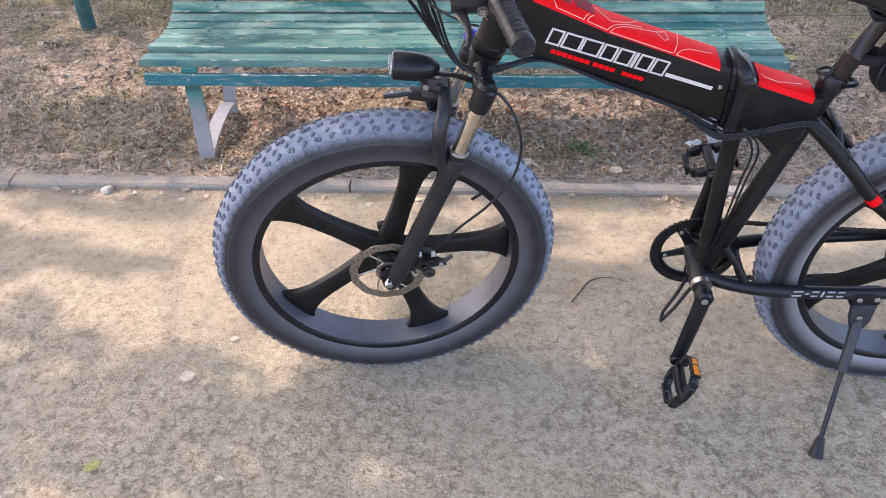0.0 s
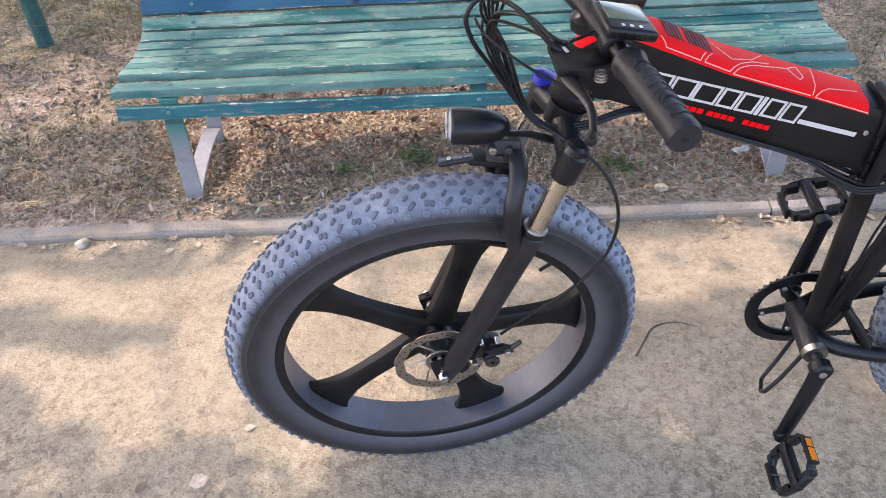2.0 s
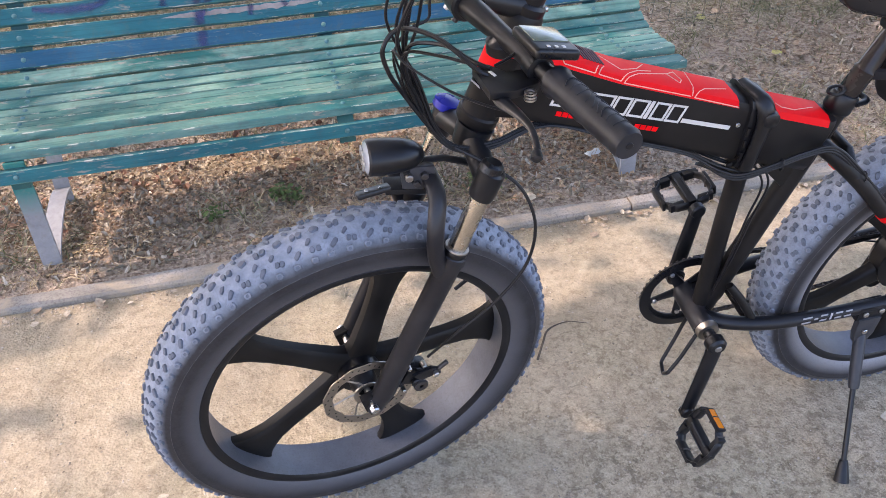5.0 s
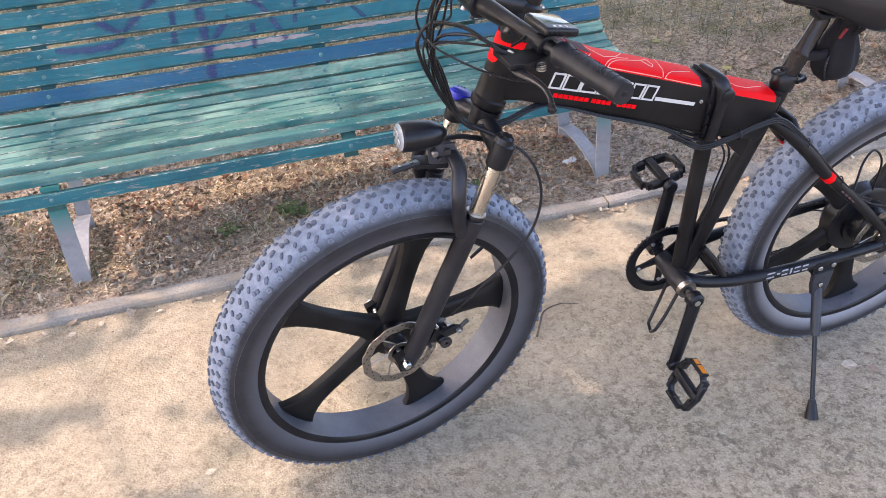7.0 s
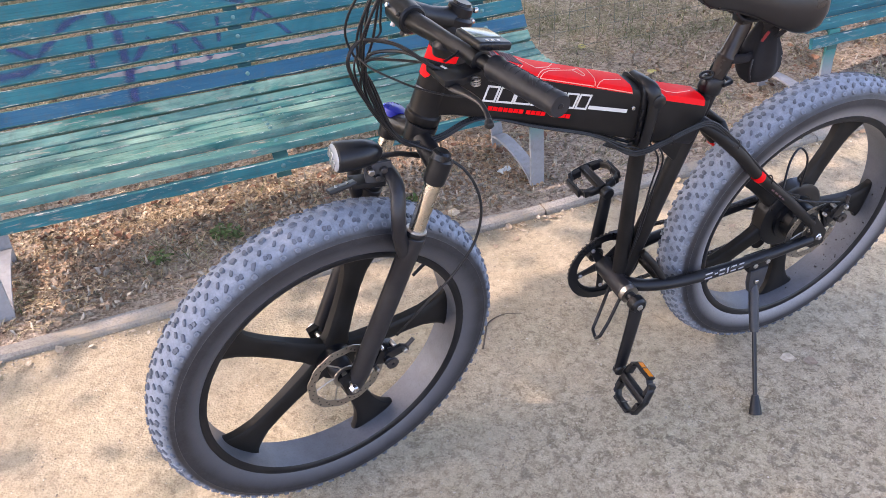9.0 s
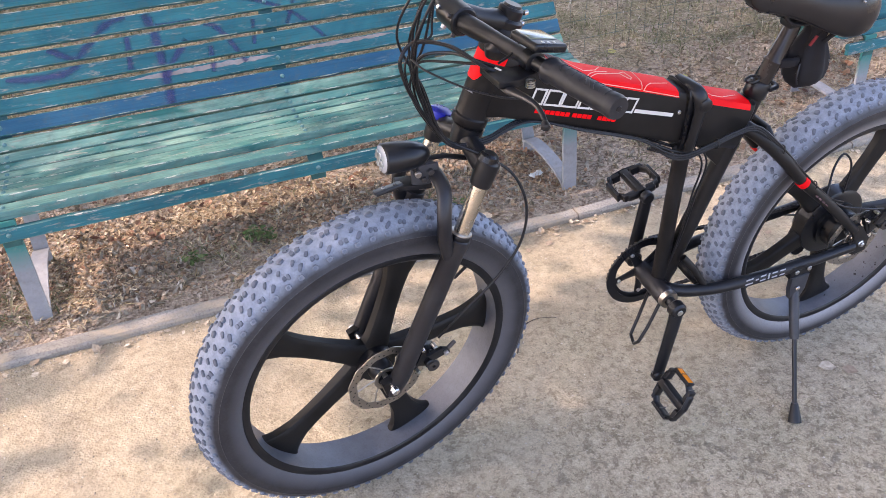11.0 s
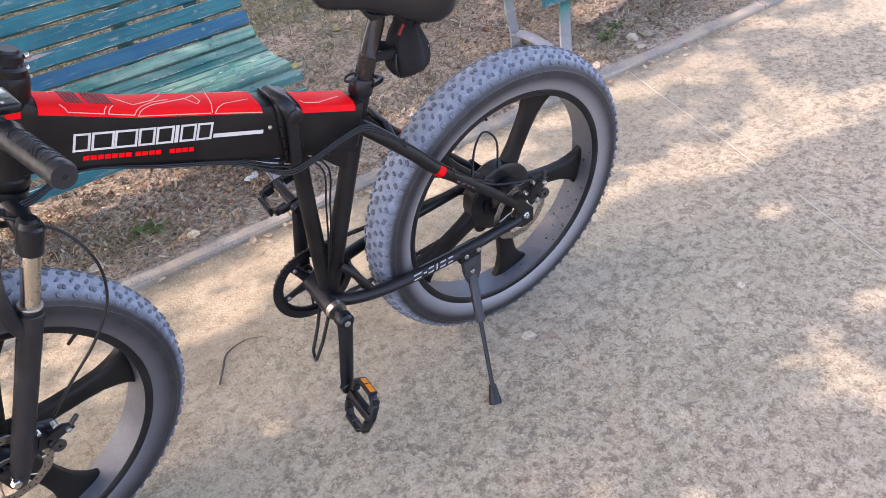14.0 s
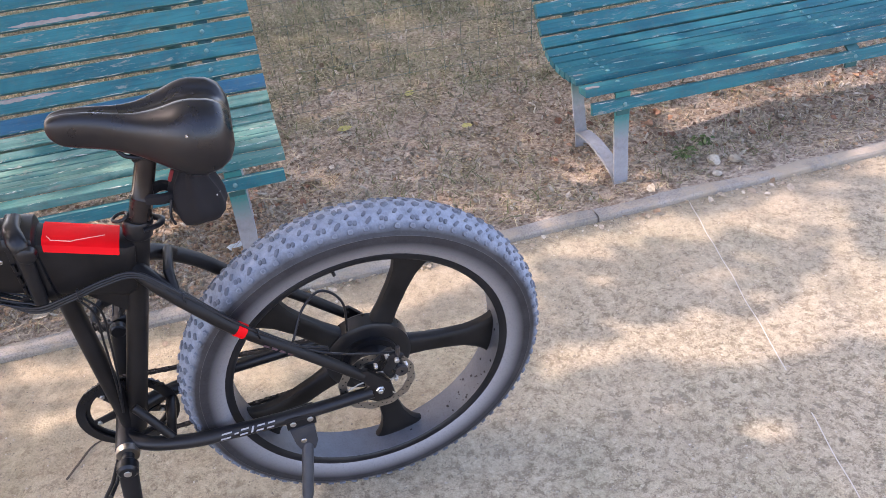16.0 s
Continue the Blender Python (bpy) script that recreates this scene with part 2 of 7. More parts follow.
def bench_paint(name, fresh, faded, wear, grime=0.4, chip=0.56, wood=(0.30, 0.27, 0.23), spread=0.28):
    """Old brushed paint on a plank: faded along the grain, chipped to grey wood on its edges."""
    m = material(name, fresh, 0.5, spec=0.3)
    n = Nodes(m)
    v = n.co.outputs["Object"]
    shift = n.t.nodes.new("ShaderNodeVectorMath")
    n.put(shift.inputs[0], v)
    joined = n.t.nodes.new("ShaderNodeCombineXYZ")
    r = n.math("MULTIPLY", n.random(), 40.0)
    for k in range(3):
        n.put(joined.inputs[k], r)
    n.put(shift.inputs[1], joined.outputs[0])
    v = shift.outputs[0]
    grain = n.noise(1.0, 6, 0.7, n.scaled(v, 3.5, 120, 120))
    patch = n.noise(1.0, 5, 0.62, n.scaled(v, 3.0, 9, 9), 0.8)
    chips = n.noise(1.0, 5, 0.75, n.scaled(v, 14, 70, 70), 0.5)
    zone = n.noise(1.0, 3, 0.6, n.scaled(v, 1.6, 5, 5))
    col = n.mix(n.ramp(patch, (0.38, 0.0), (0.66, 1.0)), fresh, faded)
    col = n.mix(n.ramp(n.random(), (0.0, 0.0), (1.0, spread)), col, (0.015, 0.12, 0.14))
    col = n.mix(n.ramp(grain, (0.48, 0.0), (0.72, 0.55)), col, tuple(x * 0.55 for x in fresh))
    bare = n.math("MULTIPLY", n.ramp(chips, (chip, 0.0), (chip + 0.08, 1.0)), n.ramp(zone, (0.5 - wear, 0.0), (0.75 - wear, 1.0)))
    col = n.mix(bare, col, wood)
    dirt = n.noise(30, 5, 0.7)
    col = n.mix(n.ramp(dirt, (0.5, 0.0), (0.75, grime)), col, (0.10, 0.10, 0.085))
    n.color(col)
    n.rough(n.ramp(patch, (0.3, 0.45), (0.7, 0.68)))
    n.bump(grain, 0.25, 0.002), n.bump(bare, -0.3, 0.001)
    return m


def painted_metal(name, base, worn, amount=0.5, rough=0.55):
    m = material(name, base, rough)
    n = Nodes(m)
    a, b = n.noise(16, 5, 0.65), n.noise(90, 4, 0.6)
    col = n.mix(n.ramp(a, (0.5 - 0.2 * amount, 0.0), (0.72 - 0.2 * amount, 1.0)), base, worn)
    n.color(n.mix(n.ramp(b, (0.5, 0.0), (0.75, 0.5)), col, tuple(x * 0.6 for x in worn)))
    n.rough(n.ramp(a, (0.3, rough - 0.12), (0.7, rough + 0.15)))
    n.bump(b, 0.12, 0.001)
    return m


def bike_paint(name, base, rough, dust=0.12, metal=0.0):
    """Satin paint or plastic under a thin film of dust."""
    m = material(name, base, rough, metal, 0.5 if metal else 0.28)
    n = Nodes(m)
    a, b = n.noise(14, 5, 0.6), n.noise(220, 2, 0.5)
    n.color(n.mix(n.ramp(a, (0.4, 0.0), (0.75, dust)), base, (0.30, 0.27, 0.24)))
    n.rough(n.ramp(a, (0.3, rough - 0.07), (0.7, rough + 0.1)))
    n.bump(b, 0.06, 0.0006)
    return m


def rubber_dusty(name, base, dust, cover, low=0.35, high=0.6, rough=0.62):
    m = material(name, base, rough, spec=0.5)
    n = Nodes(m)
    a, b = n.noise(26, 5, 0.7), n.noise(240, 3, 0.6)
    f = n.math("MULTIPLY", n.ramp(a, (low, 0.35), (high, 1.0)), cover)
    col = n.mix(f, base, dust)
    n.color(n.mix(n.ramp(b, (0.5, 0.0), (0.8, 0.5)), col, base))
    n.bump(b, 0.25, 0.0015)
    return m


M_PATH, M_SOIL, M_KERB = ground_path(), ground_soil(), kerb_stone()
# backrest and rail teal, darkened to paint their shade away from the sun
M_TEAL = bench_paint("teal_plank", (0.008, 0.105, 0.135), (0.022, 0.172, 0.195), 0.10)
M_TEAL_DARK = bench_paint("dark_teal_plank", (0.006, 0.092, 0.120), (0.014, 0.145, 0.165), 0.06)
# seat paint: its pale tone is fading plus painted sun patches
M_SEAT = bench_paint("faded_sunlit_plank", (0.020, 0.140, 0.126), (0.27, 0.42, 0.33), 0.14, 0.55, spread=0.5)
M_BLUE = bench_paint("blue_plank", (0.014, 0.085, 0.175), (0.03, 0.125, 0.215), 0.05)
M_EDGE = bench_paint("worn_edge", (0.02, 0.13, 0.13), (0.15, 0.28, 0.24), 0.26, 0.3, 0.525, (0.58, 0.57, 0.48))
M_EDGE_DARK = bench_paint("dark_worn_edge", (0.008, 0.095, 0.11), (0.02, 0.15, 0.155), 0.20, 0.3, 0.53, (0.45, 0.44, 0.38))


def leg_paint():
    """Teal paint at the top of a leg, rubbed off to dull pale metal lower down."""
    m = material("bench_iron", (0.3, 0.3, 0.3), 0.55, spec=0.35)
    n = Nodes(m)
    a, b = n.noise(9, 5, 0.65), n.noise(80, 4, 0.6)
    worn = n.ramp(n.math("ADD", n.axis(n.co.outputs["Object"], 2), n.math("MULTIPLY", n.math("SUBTRACT", a, 0.5), 0.14)), (0.16, 0.0), (0.26, 1.0))
    metal = n.mix(n.ramp(a, (0.35, 0.0), (0.65, 1.0)), (0.215, 0.22, 0.235), (0.34, 0.335, 0.34))
    col = n.mix(worn, metal, (0.02, 0.17, 0.155))
    n.color(n.mix(n.ramp(b, (0.5, 0.0), (0.75, 0.4)), col, (0.20, 0.17, 0.145)))
    n.bump(b, 0.15, 0.001)
    return m


M_IRON = leg_paint()
M_IRON_DARK = painted_metal("post_paint", (0.012, 0.085, 0.085), (0.03, 0.12, 0.11), 0.3)
M_WIRE = painted_metal("fence_wire", (0.06, 0.10, 0.085), (0.16, 0.13, 0.09), 0.6, 0.6)
M_BLACK = bike_paint("satin_black", (0.0050, 0.0055, 0.0075), 0.34, 0.03)
M_MATT = bike_paint("matt_black", (0.0065, 0.0058, 0.0062), 0.42, 0.03)
# barrel's grey-blue paints the sky's sheen on dusty black
M_RIM = rubber_dusty("rim_dust_sheen", (0.045, 0.046, 0.050), (0.125, 0.135, 0.158), 0.8, 0.2, 0.8, 0.40)
M_PLASTIC = bike_paint("black_plastic", (0.0046, 0.0050, 0.0068), 0.32, 0.03)
M_CABLE = bike_paint("cable_black", (0.0062, 0.0066, 0.0085), 0.38, 0.02)
M_RED = bike_paint("red_panel", (0.74, 0.004, 0.006), 0.55, 0.0)
M_RED.node_tree.nodes["Principled BSDF"].inputs["Specular IOR Level"].default_value = 0.12
M_FORK = bike_paint("fork_black", (0.0105, 0.0105, 0.0135), 0.36, 0.05)
M_SPOKE = bike_paint("cast_black", (0.0055, 0.005, 0.005), 0.45, 0.03)
M_SPOKE.node_tree.nodes["Principled BSDF"].inputs["Specular IOR Level"].default_value = 0.22
M_WHITE = bike_paint("white_print", (0.56, 0.54, 0.51), 0.5, 0.1)
M_LINE = bike_paint("pale_line", (0.74, 0.38, 0.30), 0.5, 0.05)
M_GREYPRINT = bike_paint("grey_print", (0.09, 0.05, 0.055), 0.5, 0.05)
M_STAND = bike_paint("stand_black", (0.030, 0.032, 0.038), 0.38, 0.1)
M_STEEL = bike_paint("steel", (0.56, 0.55, 0.54), 0.28, 0.25, 1.0)
M_STANCHION = bike_paint("stanchion", (0.62, 0.56, 0.47), 0.22, 0.3, 1.0)
M_ROTOR = bike_paint("rotor_steel", (0.36, 0.33, 0.295), 0.38, 0.3, 1.0)
M_CHAIN = bike_paint("chain_steel", (0.055, 0.05, 0.05), 0.4, 0.1, 0.7)
M_AMBER = bike_paint("amber_reflector", (0.72, 0.22, 0.015), 0.25, 0.05)
M_BLUECAP = bike_paint("blue_cap", (0.012, 0.018, 0.30), 0.3, 0.02)
M_POST = bike_paint("post_black", (0.016, 0.012, 0.011), 0.20, 0.05)
M_SADDLE = bike_paint("saddle_vinyl", (0.0052, 0.0050, 0.0070), 0.30, 0.02)
M_SADDLE.node_tree.nodes["Principled BSDF"].inputs["Specular IOR Level"].default_value = 0.46
M_CLOTH = bike_paint("black_cloth", (0.009, 0.008, 0.0095), 0.85, 0.03)
M_LENS = bike_paint("lamp_lens", (0.62, 0.65, 0.70), 0.12, 0.02, 0.5)
M_LCD = bike_paint("screen", (0.10, 0.125, 0.085), 0.10, 0.02)
M_LCD.node_tree.nodes["Principled BSDF"].inputs["Specular IOR Level"].default_value = 0.9
M_GRIP = bike_paint("grip_rubber", (0.0085, 0.0098, 0.0140), 0.46, 0.05)
for _m, _v in ((M_MATT, 0.24), (M_BLACK, 0.33), (M_PLASTIC, 0.33), (M_CABLE, 0.33), (M_FORK, 0.38), (M_GRIP, 0.38)):
    _m.node_tree.nodes["Principled BSDF"].inputs["Specular IOR Level"].default_value = _v


def tyre_rubber(bead_pale, bead_colour):
    """Black rubber, its tread filmed with dust, tinted blue for the sky's sheen, that thins out over the shoulders; the
    bead paled by dust and painted sheen.
    """
    m = material("tyre_rubber", (0.02, 0.02, 0.022), 0.55, spec=0.4)
    n = Nodes(m)
    v = n.co.outputs["Object"]
    a, b = n.noise(22, 5, 0.7), n.noise(230, 3, 0.6)
    y = n.math("ABSOLUTE", n.axis(v, 1))
    rad = n.math("SQRT", n.math("ADD", n.math("POWER", n.axis(v, 0), 2.0), n.math("POWER", n.axis(v, 2), 2.0)))
    u = n.math("ADD", n.math("SUBTRACT", rad, 0.354), n.math("MULTIPLY", n.math("SUBTRACT", a, 0.5), 0.010))
    film = n.ramp(n.math("MULTIPLY", u, 25.0), (0.0, 0.0), (0.20, 0.45), (0.42, 1.0))
    # blue in the dust colour stands for reflected sky
    dust = n.mix(n.ramp(n.noise(60, 4, 0.7), (0.3, 0.0), (0.7, 1.0)), (0.175, 0.198, 0.240), (0.285, 0.318, 0.375))
    bead = n.ramp(n.math("MULTIPLY", n.math("SUBTRACT", rad, 0.2985), 25.0), (0.0, bead_pale), (0.3, bead_pale * 0.7), (0.85, 0.0))
    col = n.mix(n.ramp(a, (0.35, 0.0), (0.7, 0.25)), (0.014, 0.0137, 0.0165), (0.078, 0.077, 0.086))
    col = n.mix(bead, col, bead_colour)
    col = n.mix(film, col, dust)
    n.color(n.mix(n.ramp(b, (0.5, 0.0), (0.8, 0.35)), col, (0.05, 0.052, 0.06)))
    n.rough(n.ramp(film, (0.0, 0.48), (1.0, 0.85)))
    n.bump(b, 0.2, 0.001)
    return m


M_TREAD = tyre_rubber(0.75, (0.105, 0.103, 0.112))
M_TREAD_DUSTY = tyre_rubber(0.95, (0.25, 0.24, 0.245))
M_DARKRED = bike_paint("dark_red_cloth", (0.16, 0.012, 0.014), 0.8, 0.1)
M_KNOB = rubber_dusty("tyre_knobs", (0.060, 0.069, 0.092), (0.140, 0.160, 0.200), 0.75, 0.35, 0.75)
M_KNOB_DUSTY = rubber_dusty("dusty_knobs", (0.055, 0.062, 0.080), (0.145, 0.163, 0.20), 0.8, 0.3, 0.7)
M_FAINT = bike_paint("faint_print", (0.30, 0.295, 0.30), 0.5, 0.1)
M_MOULD = bike_paint("mould_line_dust", (0.085, 0.082, 0.085), 0.6, 0.2)
def spray_paint():
    """Thin sprayed paint that fades out towards the edges of each stroke."""
    m = material("purple_spray", (0.040, 0.045, 0.16), 0.6)
    t, n = m.node_tree, Nodes(m)
    soft = t.nodes.new("ShaderNodeAttribute")
    soft.attribute_name = "soft"
    worn = n.math("MULTIPLY", n.math("SUBTRACT", n.noise(26, 5, 0.7), 0.5), 1.1)
    cover = n.ramp(n.math("ADD", soft.outputs["Fac"], worn), (0.15, 0.0), (0.75, 0.62))
    n.put(n.b.inputs["Alpha"], cover)
    return m


M_SPRAY = spray_paint()
M_BAREWOOD = painted_metal("bare_wood", (0.24, 0.20, 0.185), (0.33, 0.295, 0.28), 0.5, 0.85)
M_BOLT = painted_metal("painted_bolt", (0.05, 0.17, 0.18), (0.16, 0.27, 0.27), 0.5)


def leaf_litter(name, stops):
    m = material(name, (0.3, 0.2, 0.1), 0.8, spec=0.25)
    n = Nodes(m)
    col = n.ramp(n.island(), *stops)
    n.color(n.mix(n.ramp(n.noise(90, 3), (0.4, 0.0), (0.75, 0.5)), col, (0.10, 0.06, 0.04)))
    return m


M_REDLEAF = leaf_litter("red_brown_leaves", ((0.0, (0.13, 0.065, 0.045)), (0.5, (0.29, 0.15, 0.095)), (1.0, (0.46, 0.27, 0.17))))
M_LITTER = leaf_litter("dead_leaves", ((0.0, (0.12, 0.08, 0.058)), (0.3, (0.26, 0.185, 0.13)), (0.6, (0.37, 0.28, 0.20)), (0.9, (0.46, 0.37, 0.275)), (1.0, (0.60, 0.52, 0.41))))
M_GRASS = leaf_litter("grass", ((0.0, (0.085, 0.105, 0.045)), (0.35, (0.155, 0.165, 0.075)), (0.6, (0.28, 0.255, 0.145)), (1.0, (0.46, 0.40, 0.27))))
M_WEED = leaf_litter("weed_green", ((0.0, (0.045, 0.085, 0.022)), (0.6, (0.085, 0.14, 0.04)), (1.0, (0.17, 0.21, 0.08))))
M_PEBBLE = leaf_litter("pebbles", ((0.0, (0.19, 0.165, 0.125)), (0.5, (0.32, 0.28, 0.215)), (1.0, (0.54, 0.48, 0.39))))
M_PALELEAF = leaf_litter("pale_leaf", ((0.0, (0.55, 0.45, 0.33)), (1.0, (0.62, 0.54, 0.42))))
M_YELLOWLEAF = leaf_litter("yellow_leaf", ((0.0, (0.38, 0.36, 0.11)), (1.0, (0.46, 0.42, 0.15))))
def crown_leaf():
    """Thin leaves that let part of the light through."""
    m = leaf_litter("crown_leaves", ((0.0, (0.05, 0.09, 0.02)), (1.0, (0.10, 0.13, 0.03))))
    t = m.node_tree
    thin, both = t.nodes.new("ShaderNodeBsdfTranslucent"), t.nodes.new("ShaderNodeMixShader")
    thin.inputs[0].default_value = (0.42, 0.40, 0.22, 1)
    both.inputs[0].default_value = 0.6
    t.links.new(t.nodes["Principled BSDF"].outputs[0], both.inputs[1])
    t.links.new(thin.outputs[0], both.inputs[2])
    t.links.new(both.outputs[0], t.nodes["Material Output"].inputs[0])
    return m


M_CROWN = crown_leaf()
M_TWIG = painted_metal("twig_bark", (0.06, 0.048, 0.038), (0.12, 0.095, 0.07), 0.5, 0.9)
M_BARK = painted_metal("bark", (0.14, 0.11, 0.085), (0.26, 0.22, 0.17), 0.5, 0.9)
M_STRAW = leaf_litter("straw", ((0.0, (0.30, 0.22, 0.12)), (0.5, (0.46, 0.36, 0.21)), (1.0, (0.60, 0.50, 0.32))))
# chip tones raised to help brighten the sunlit strip below the bench
M_CHIP = leaf_litter("wood_chips", ((0.0, (0.30, 0.195, 0.11)), (0.3, (0.52, 0.375, 0.225)), (0.8, (0.66, 0.52, 0.34)), (1.0, (0.76, 0.64, 0.46))))
M_CLOD = leaf_litter("earth_clods", ((0.0, (0.22, 0.135, 0.085)), (0.5, (0.39, 0.255, 0.16)), (1.0, (0.54, 0.38, 0.25))))
M_FLAKE = leaf_litter("pale_scraps", ((0.0, (0.30, 0.21, 0.14)), (0.4, (0.50, 0.40, 0.29)), (1.0, (0.68, 0.60, 0.48))))
M_PAPER = material("litter_paper", (0.68, 0.70, 0.70), 0.7)

# ---- ground, kerb, fence ----
KERB_Y0, KERB_Y1, SLANT = 2.207, 2.269, 0.0175     # the kerb lies slightly aslant to the bicycle


def sheet(name, xs, ys, height, mat, label, category, edge=None):
    bm = bmesh.new()
    vs = [[bm.verts.new((x, (edge(x) if edge and y == ys[1] else y) + SLANT * x, 0.002 if edge and y == ys[0] else height(x, y + SLANT * x))) for x in xs] for y in ys]
    for a, b in zip(vs, vs[1:]):
        for i in range(len(xs) - 1):
            bm.faces.new((a[i], a[i + 1], b[i + 1], b[i]))
    return tagged(part(name, bm, mat), label, category, kind="structure")


def steps(*spans):
    out = []
    for a, b, n in spans:
        out += list(np.linspace(a, b, n, endpoint=False))
    return out + [spans[-1][1]]


def path_height(x, y):
    near = 1.0 if abs(x) < 6 and -2 < y < 2.2 else 0.0
    return near * 0.004 * (noise.noise((x * 1.7, y * 1.7, 0.3)) + 0.5 * noise.noise((x * 6, y * 6, 4.1))) - 0.002


def soil_height(x, y):
    if abs(x) > 8 or y > 9:
        return 0.0
    edge = max(0.0, min(1.0, (y - SLANT * x - KERB_Y1) / 0.25))
    lump = noise.noise((x * 1.3, y * 1.3, 7.0)) * 0.016 + noise.noise((x * 5, y * 5, 2.0)) * 0.010 + noise.noise((x * 14, y * 14, 9.0)) * 0.006
    return 0.021 - 0.014 * edge + edge * lump


sheet("path", steps((-150, -6, 6), (-6, 6, 120), (6, 150, 6)), steps((-150, -2, 6), (-2, KERB_Y0, 42)), path_height, M_PATH,
      "pale sandy concrete park path, gritty and stained", "path")
sheet("ground", steps((-150, -4, 6), (-4, 6, 240), (6, 150, 6)), [KERB_Y1 - 0.05] + steps((KERB_Y1, 6, 90), (6, 150, 6)), soil_height, M_SOIL,
      "bare dry brown soil behind the kerb", "ground", lambda x: KERB_Y1 - 0.004 - 0.022 * abs(noise.noise((x * 2.3, 0, 4))) - 0.010 * abs(noise.noise((x * 11, 0, 2))))
kerb = tagged(new("kerb"), "low grey stone kerb between the path and the soil", "kerb", kind="structure")
_joints = [-6.42, -5.24, -4.06, -2.88, -1.70, -0.525, 0.655, 1.83, 3.01, 4.19, 5.37, 6.55]
for _a, _b in zip(_joints, _joints[1:]):
    _n = 28
    _loops = []
    for _k in range(_n + 1):
        _x = _a + 0.003 + (_b - _a - 0.006) * _k / _n
        _w = [0.004 * noise.noise((_x * 5, s, 1.0)) for s in range(4)]
        _s = SLANT * _x
        _chip = 0.012 * max(0.0, noise.noise((_x * 7, 3.0, 8.0)) - 0.25)
        _loops.append([(_x, KERB_Y0 + _s + _w[0], -0.06), (_x, KERB_Y0 + _s + _w[0], 0.012 - _chip + _w[2] * 0.5), (_x, KERB_Y0 + _s + 0.006 + _chip + _w[0], 0.019 + _w[2] * 0.5),
                       (_x, KERB_Y1 + _s - 0.008 + _w[1], 0.020 + _w[3] * 0.5), (_x, KERB_Y1 + _s + _w[1], 0.012), (_x, KERB_Y1 + _s + _w[1], -0.06)])
    part("kerb_stone", rings(bmesh.new(), _loops), M_KERB, kerb)

FENCE_Y = 3.46
fence = tagged(new("wire_fence"), "rusty green wire mesh fence on round green posts behind the benches", "fence")
for _x in (-4.5, -1.97, 0.55, 3.07, 5.6):
    part("post", tube([(_x, FENCE_Y, -0.1), (_x, FENCE_Y, 1.25), (_x, FENCE_Y, 1.262)], [0.034, 0.034, 0.02], 20), M_IRON_DARK, fence)
_bm = bmesh.new()
_rows = [0.02, 0.11, 0.20, 0.30, 0.40, 0.50, 0.60, 0.72, 0.84, 0.96, 1.08, 1.20]
for _z in _rows:
    tube([(x, FENCE_Y - 0.035 + 0.008 * noise.noise((x * 2, _z * 5, 0)), _z + 0.008 * noise.noise((x * 3, _z, 5))) for x in np.arange(-4.6, 5.8, 0.08)], 0.0013, 4, _bm)
for _x in np.arange(-4.6, 5.8, 0.08):
    tube([(_x + 0.009 * noise.noise((_x * 9, z * 7, 3)), FENCE_Y - 0.035 + 0.008 * noise.noise((_x * 2, z * 5, 0)), z) for z in _rows], 0.0012, 4, _bm)
part("wire_mesh", _bm, M_WIRE, fence)

# ---- benches ----
LEGS = (-0.885, 0.0, 0.885)
HALF = 1.048
# y from the front foot, height, tilt of the face from level, width
SEAT = [(0.062, 0.366, 6, 0.062), (0.138, 0.374, 4, 0.043), (0.183, 0.367, 2, 0.0385), (0.228, 0.362, -1, 0.0385), (0.273, 0.361, -6, 0.0385),
        (0.318, 0.365, -12, 0.0385), (0.360, 0.376, -22, 0.040), (0.396, 0.402, -44, 0.043)]
BACK = [(0.428, 0.444, -55, 0.050), (0.463, 0.497, -57, 0.049), (0.496, 0.551, -58, 0.049), (0.529, 0.605, -59, 0.049), (0.560, 0.660, -60, 0.049),
        (0.590, 0.715, -61, 0.049), (0.619, 0.771, -62, 0.049), (0.647, 0.827, -63, 0.049), (0.674, 0.884, -63, 0.049)]
THICK = 0.024


def plank(width, seed, half=HALF, thick=THICK):
    """A plank along x with eased, slightly nibbled edges; its face lies at z = 0."""
    n, loops = 26, []
    for k in range(n + 1):
        x = -half + 2 * half * k / n
        w = width / 2
        e = [0.0022 * noise.noise((x * 9, s * 3.1, seed)) for s in range(4)]
        c = 0.0026
        loops.append([(x, -w + e[0], -thick), (x, -w + e[0], -c), (x, -w + c + e[0], e[2] * 0.3), (x, w - c + e[1], e[3] * 0.3), (x, w + e[1], -c), (x, w + e[1], -thick)])
    return rings(bmesh.new(), loops, mat=lambda k, i: 1 if i in (1, 3) else 0)


def bar_strip(points, wide, thick):
    """A flat iron bar in the y-z plane, wide along x."""
    loops = []
    p = [Vector((0, *q)) for q in points]
    for k, q in enumerate(p):
        d = (p[min(k + 1, len(p) - 1)] - p[max(k - 1, 0)]).normalized()
        s = Vector((0, -d.z, d.y)) * thick / 2
        h = Vector((wide / 2, 0, 0))
        loops.append([q - h - s, q + h - s, q + h + s, q - h + s])
    return rings(bmesh.new(), loops)


def bolt_head():
    return lathe([(0.0, 0.0001), (0.0, 0.0075), (0.0022, 0.0068), (0.0045, 0.0035), (0.005, 0.0001)], 10, closed=False)


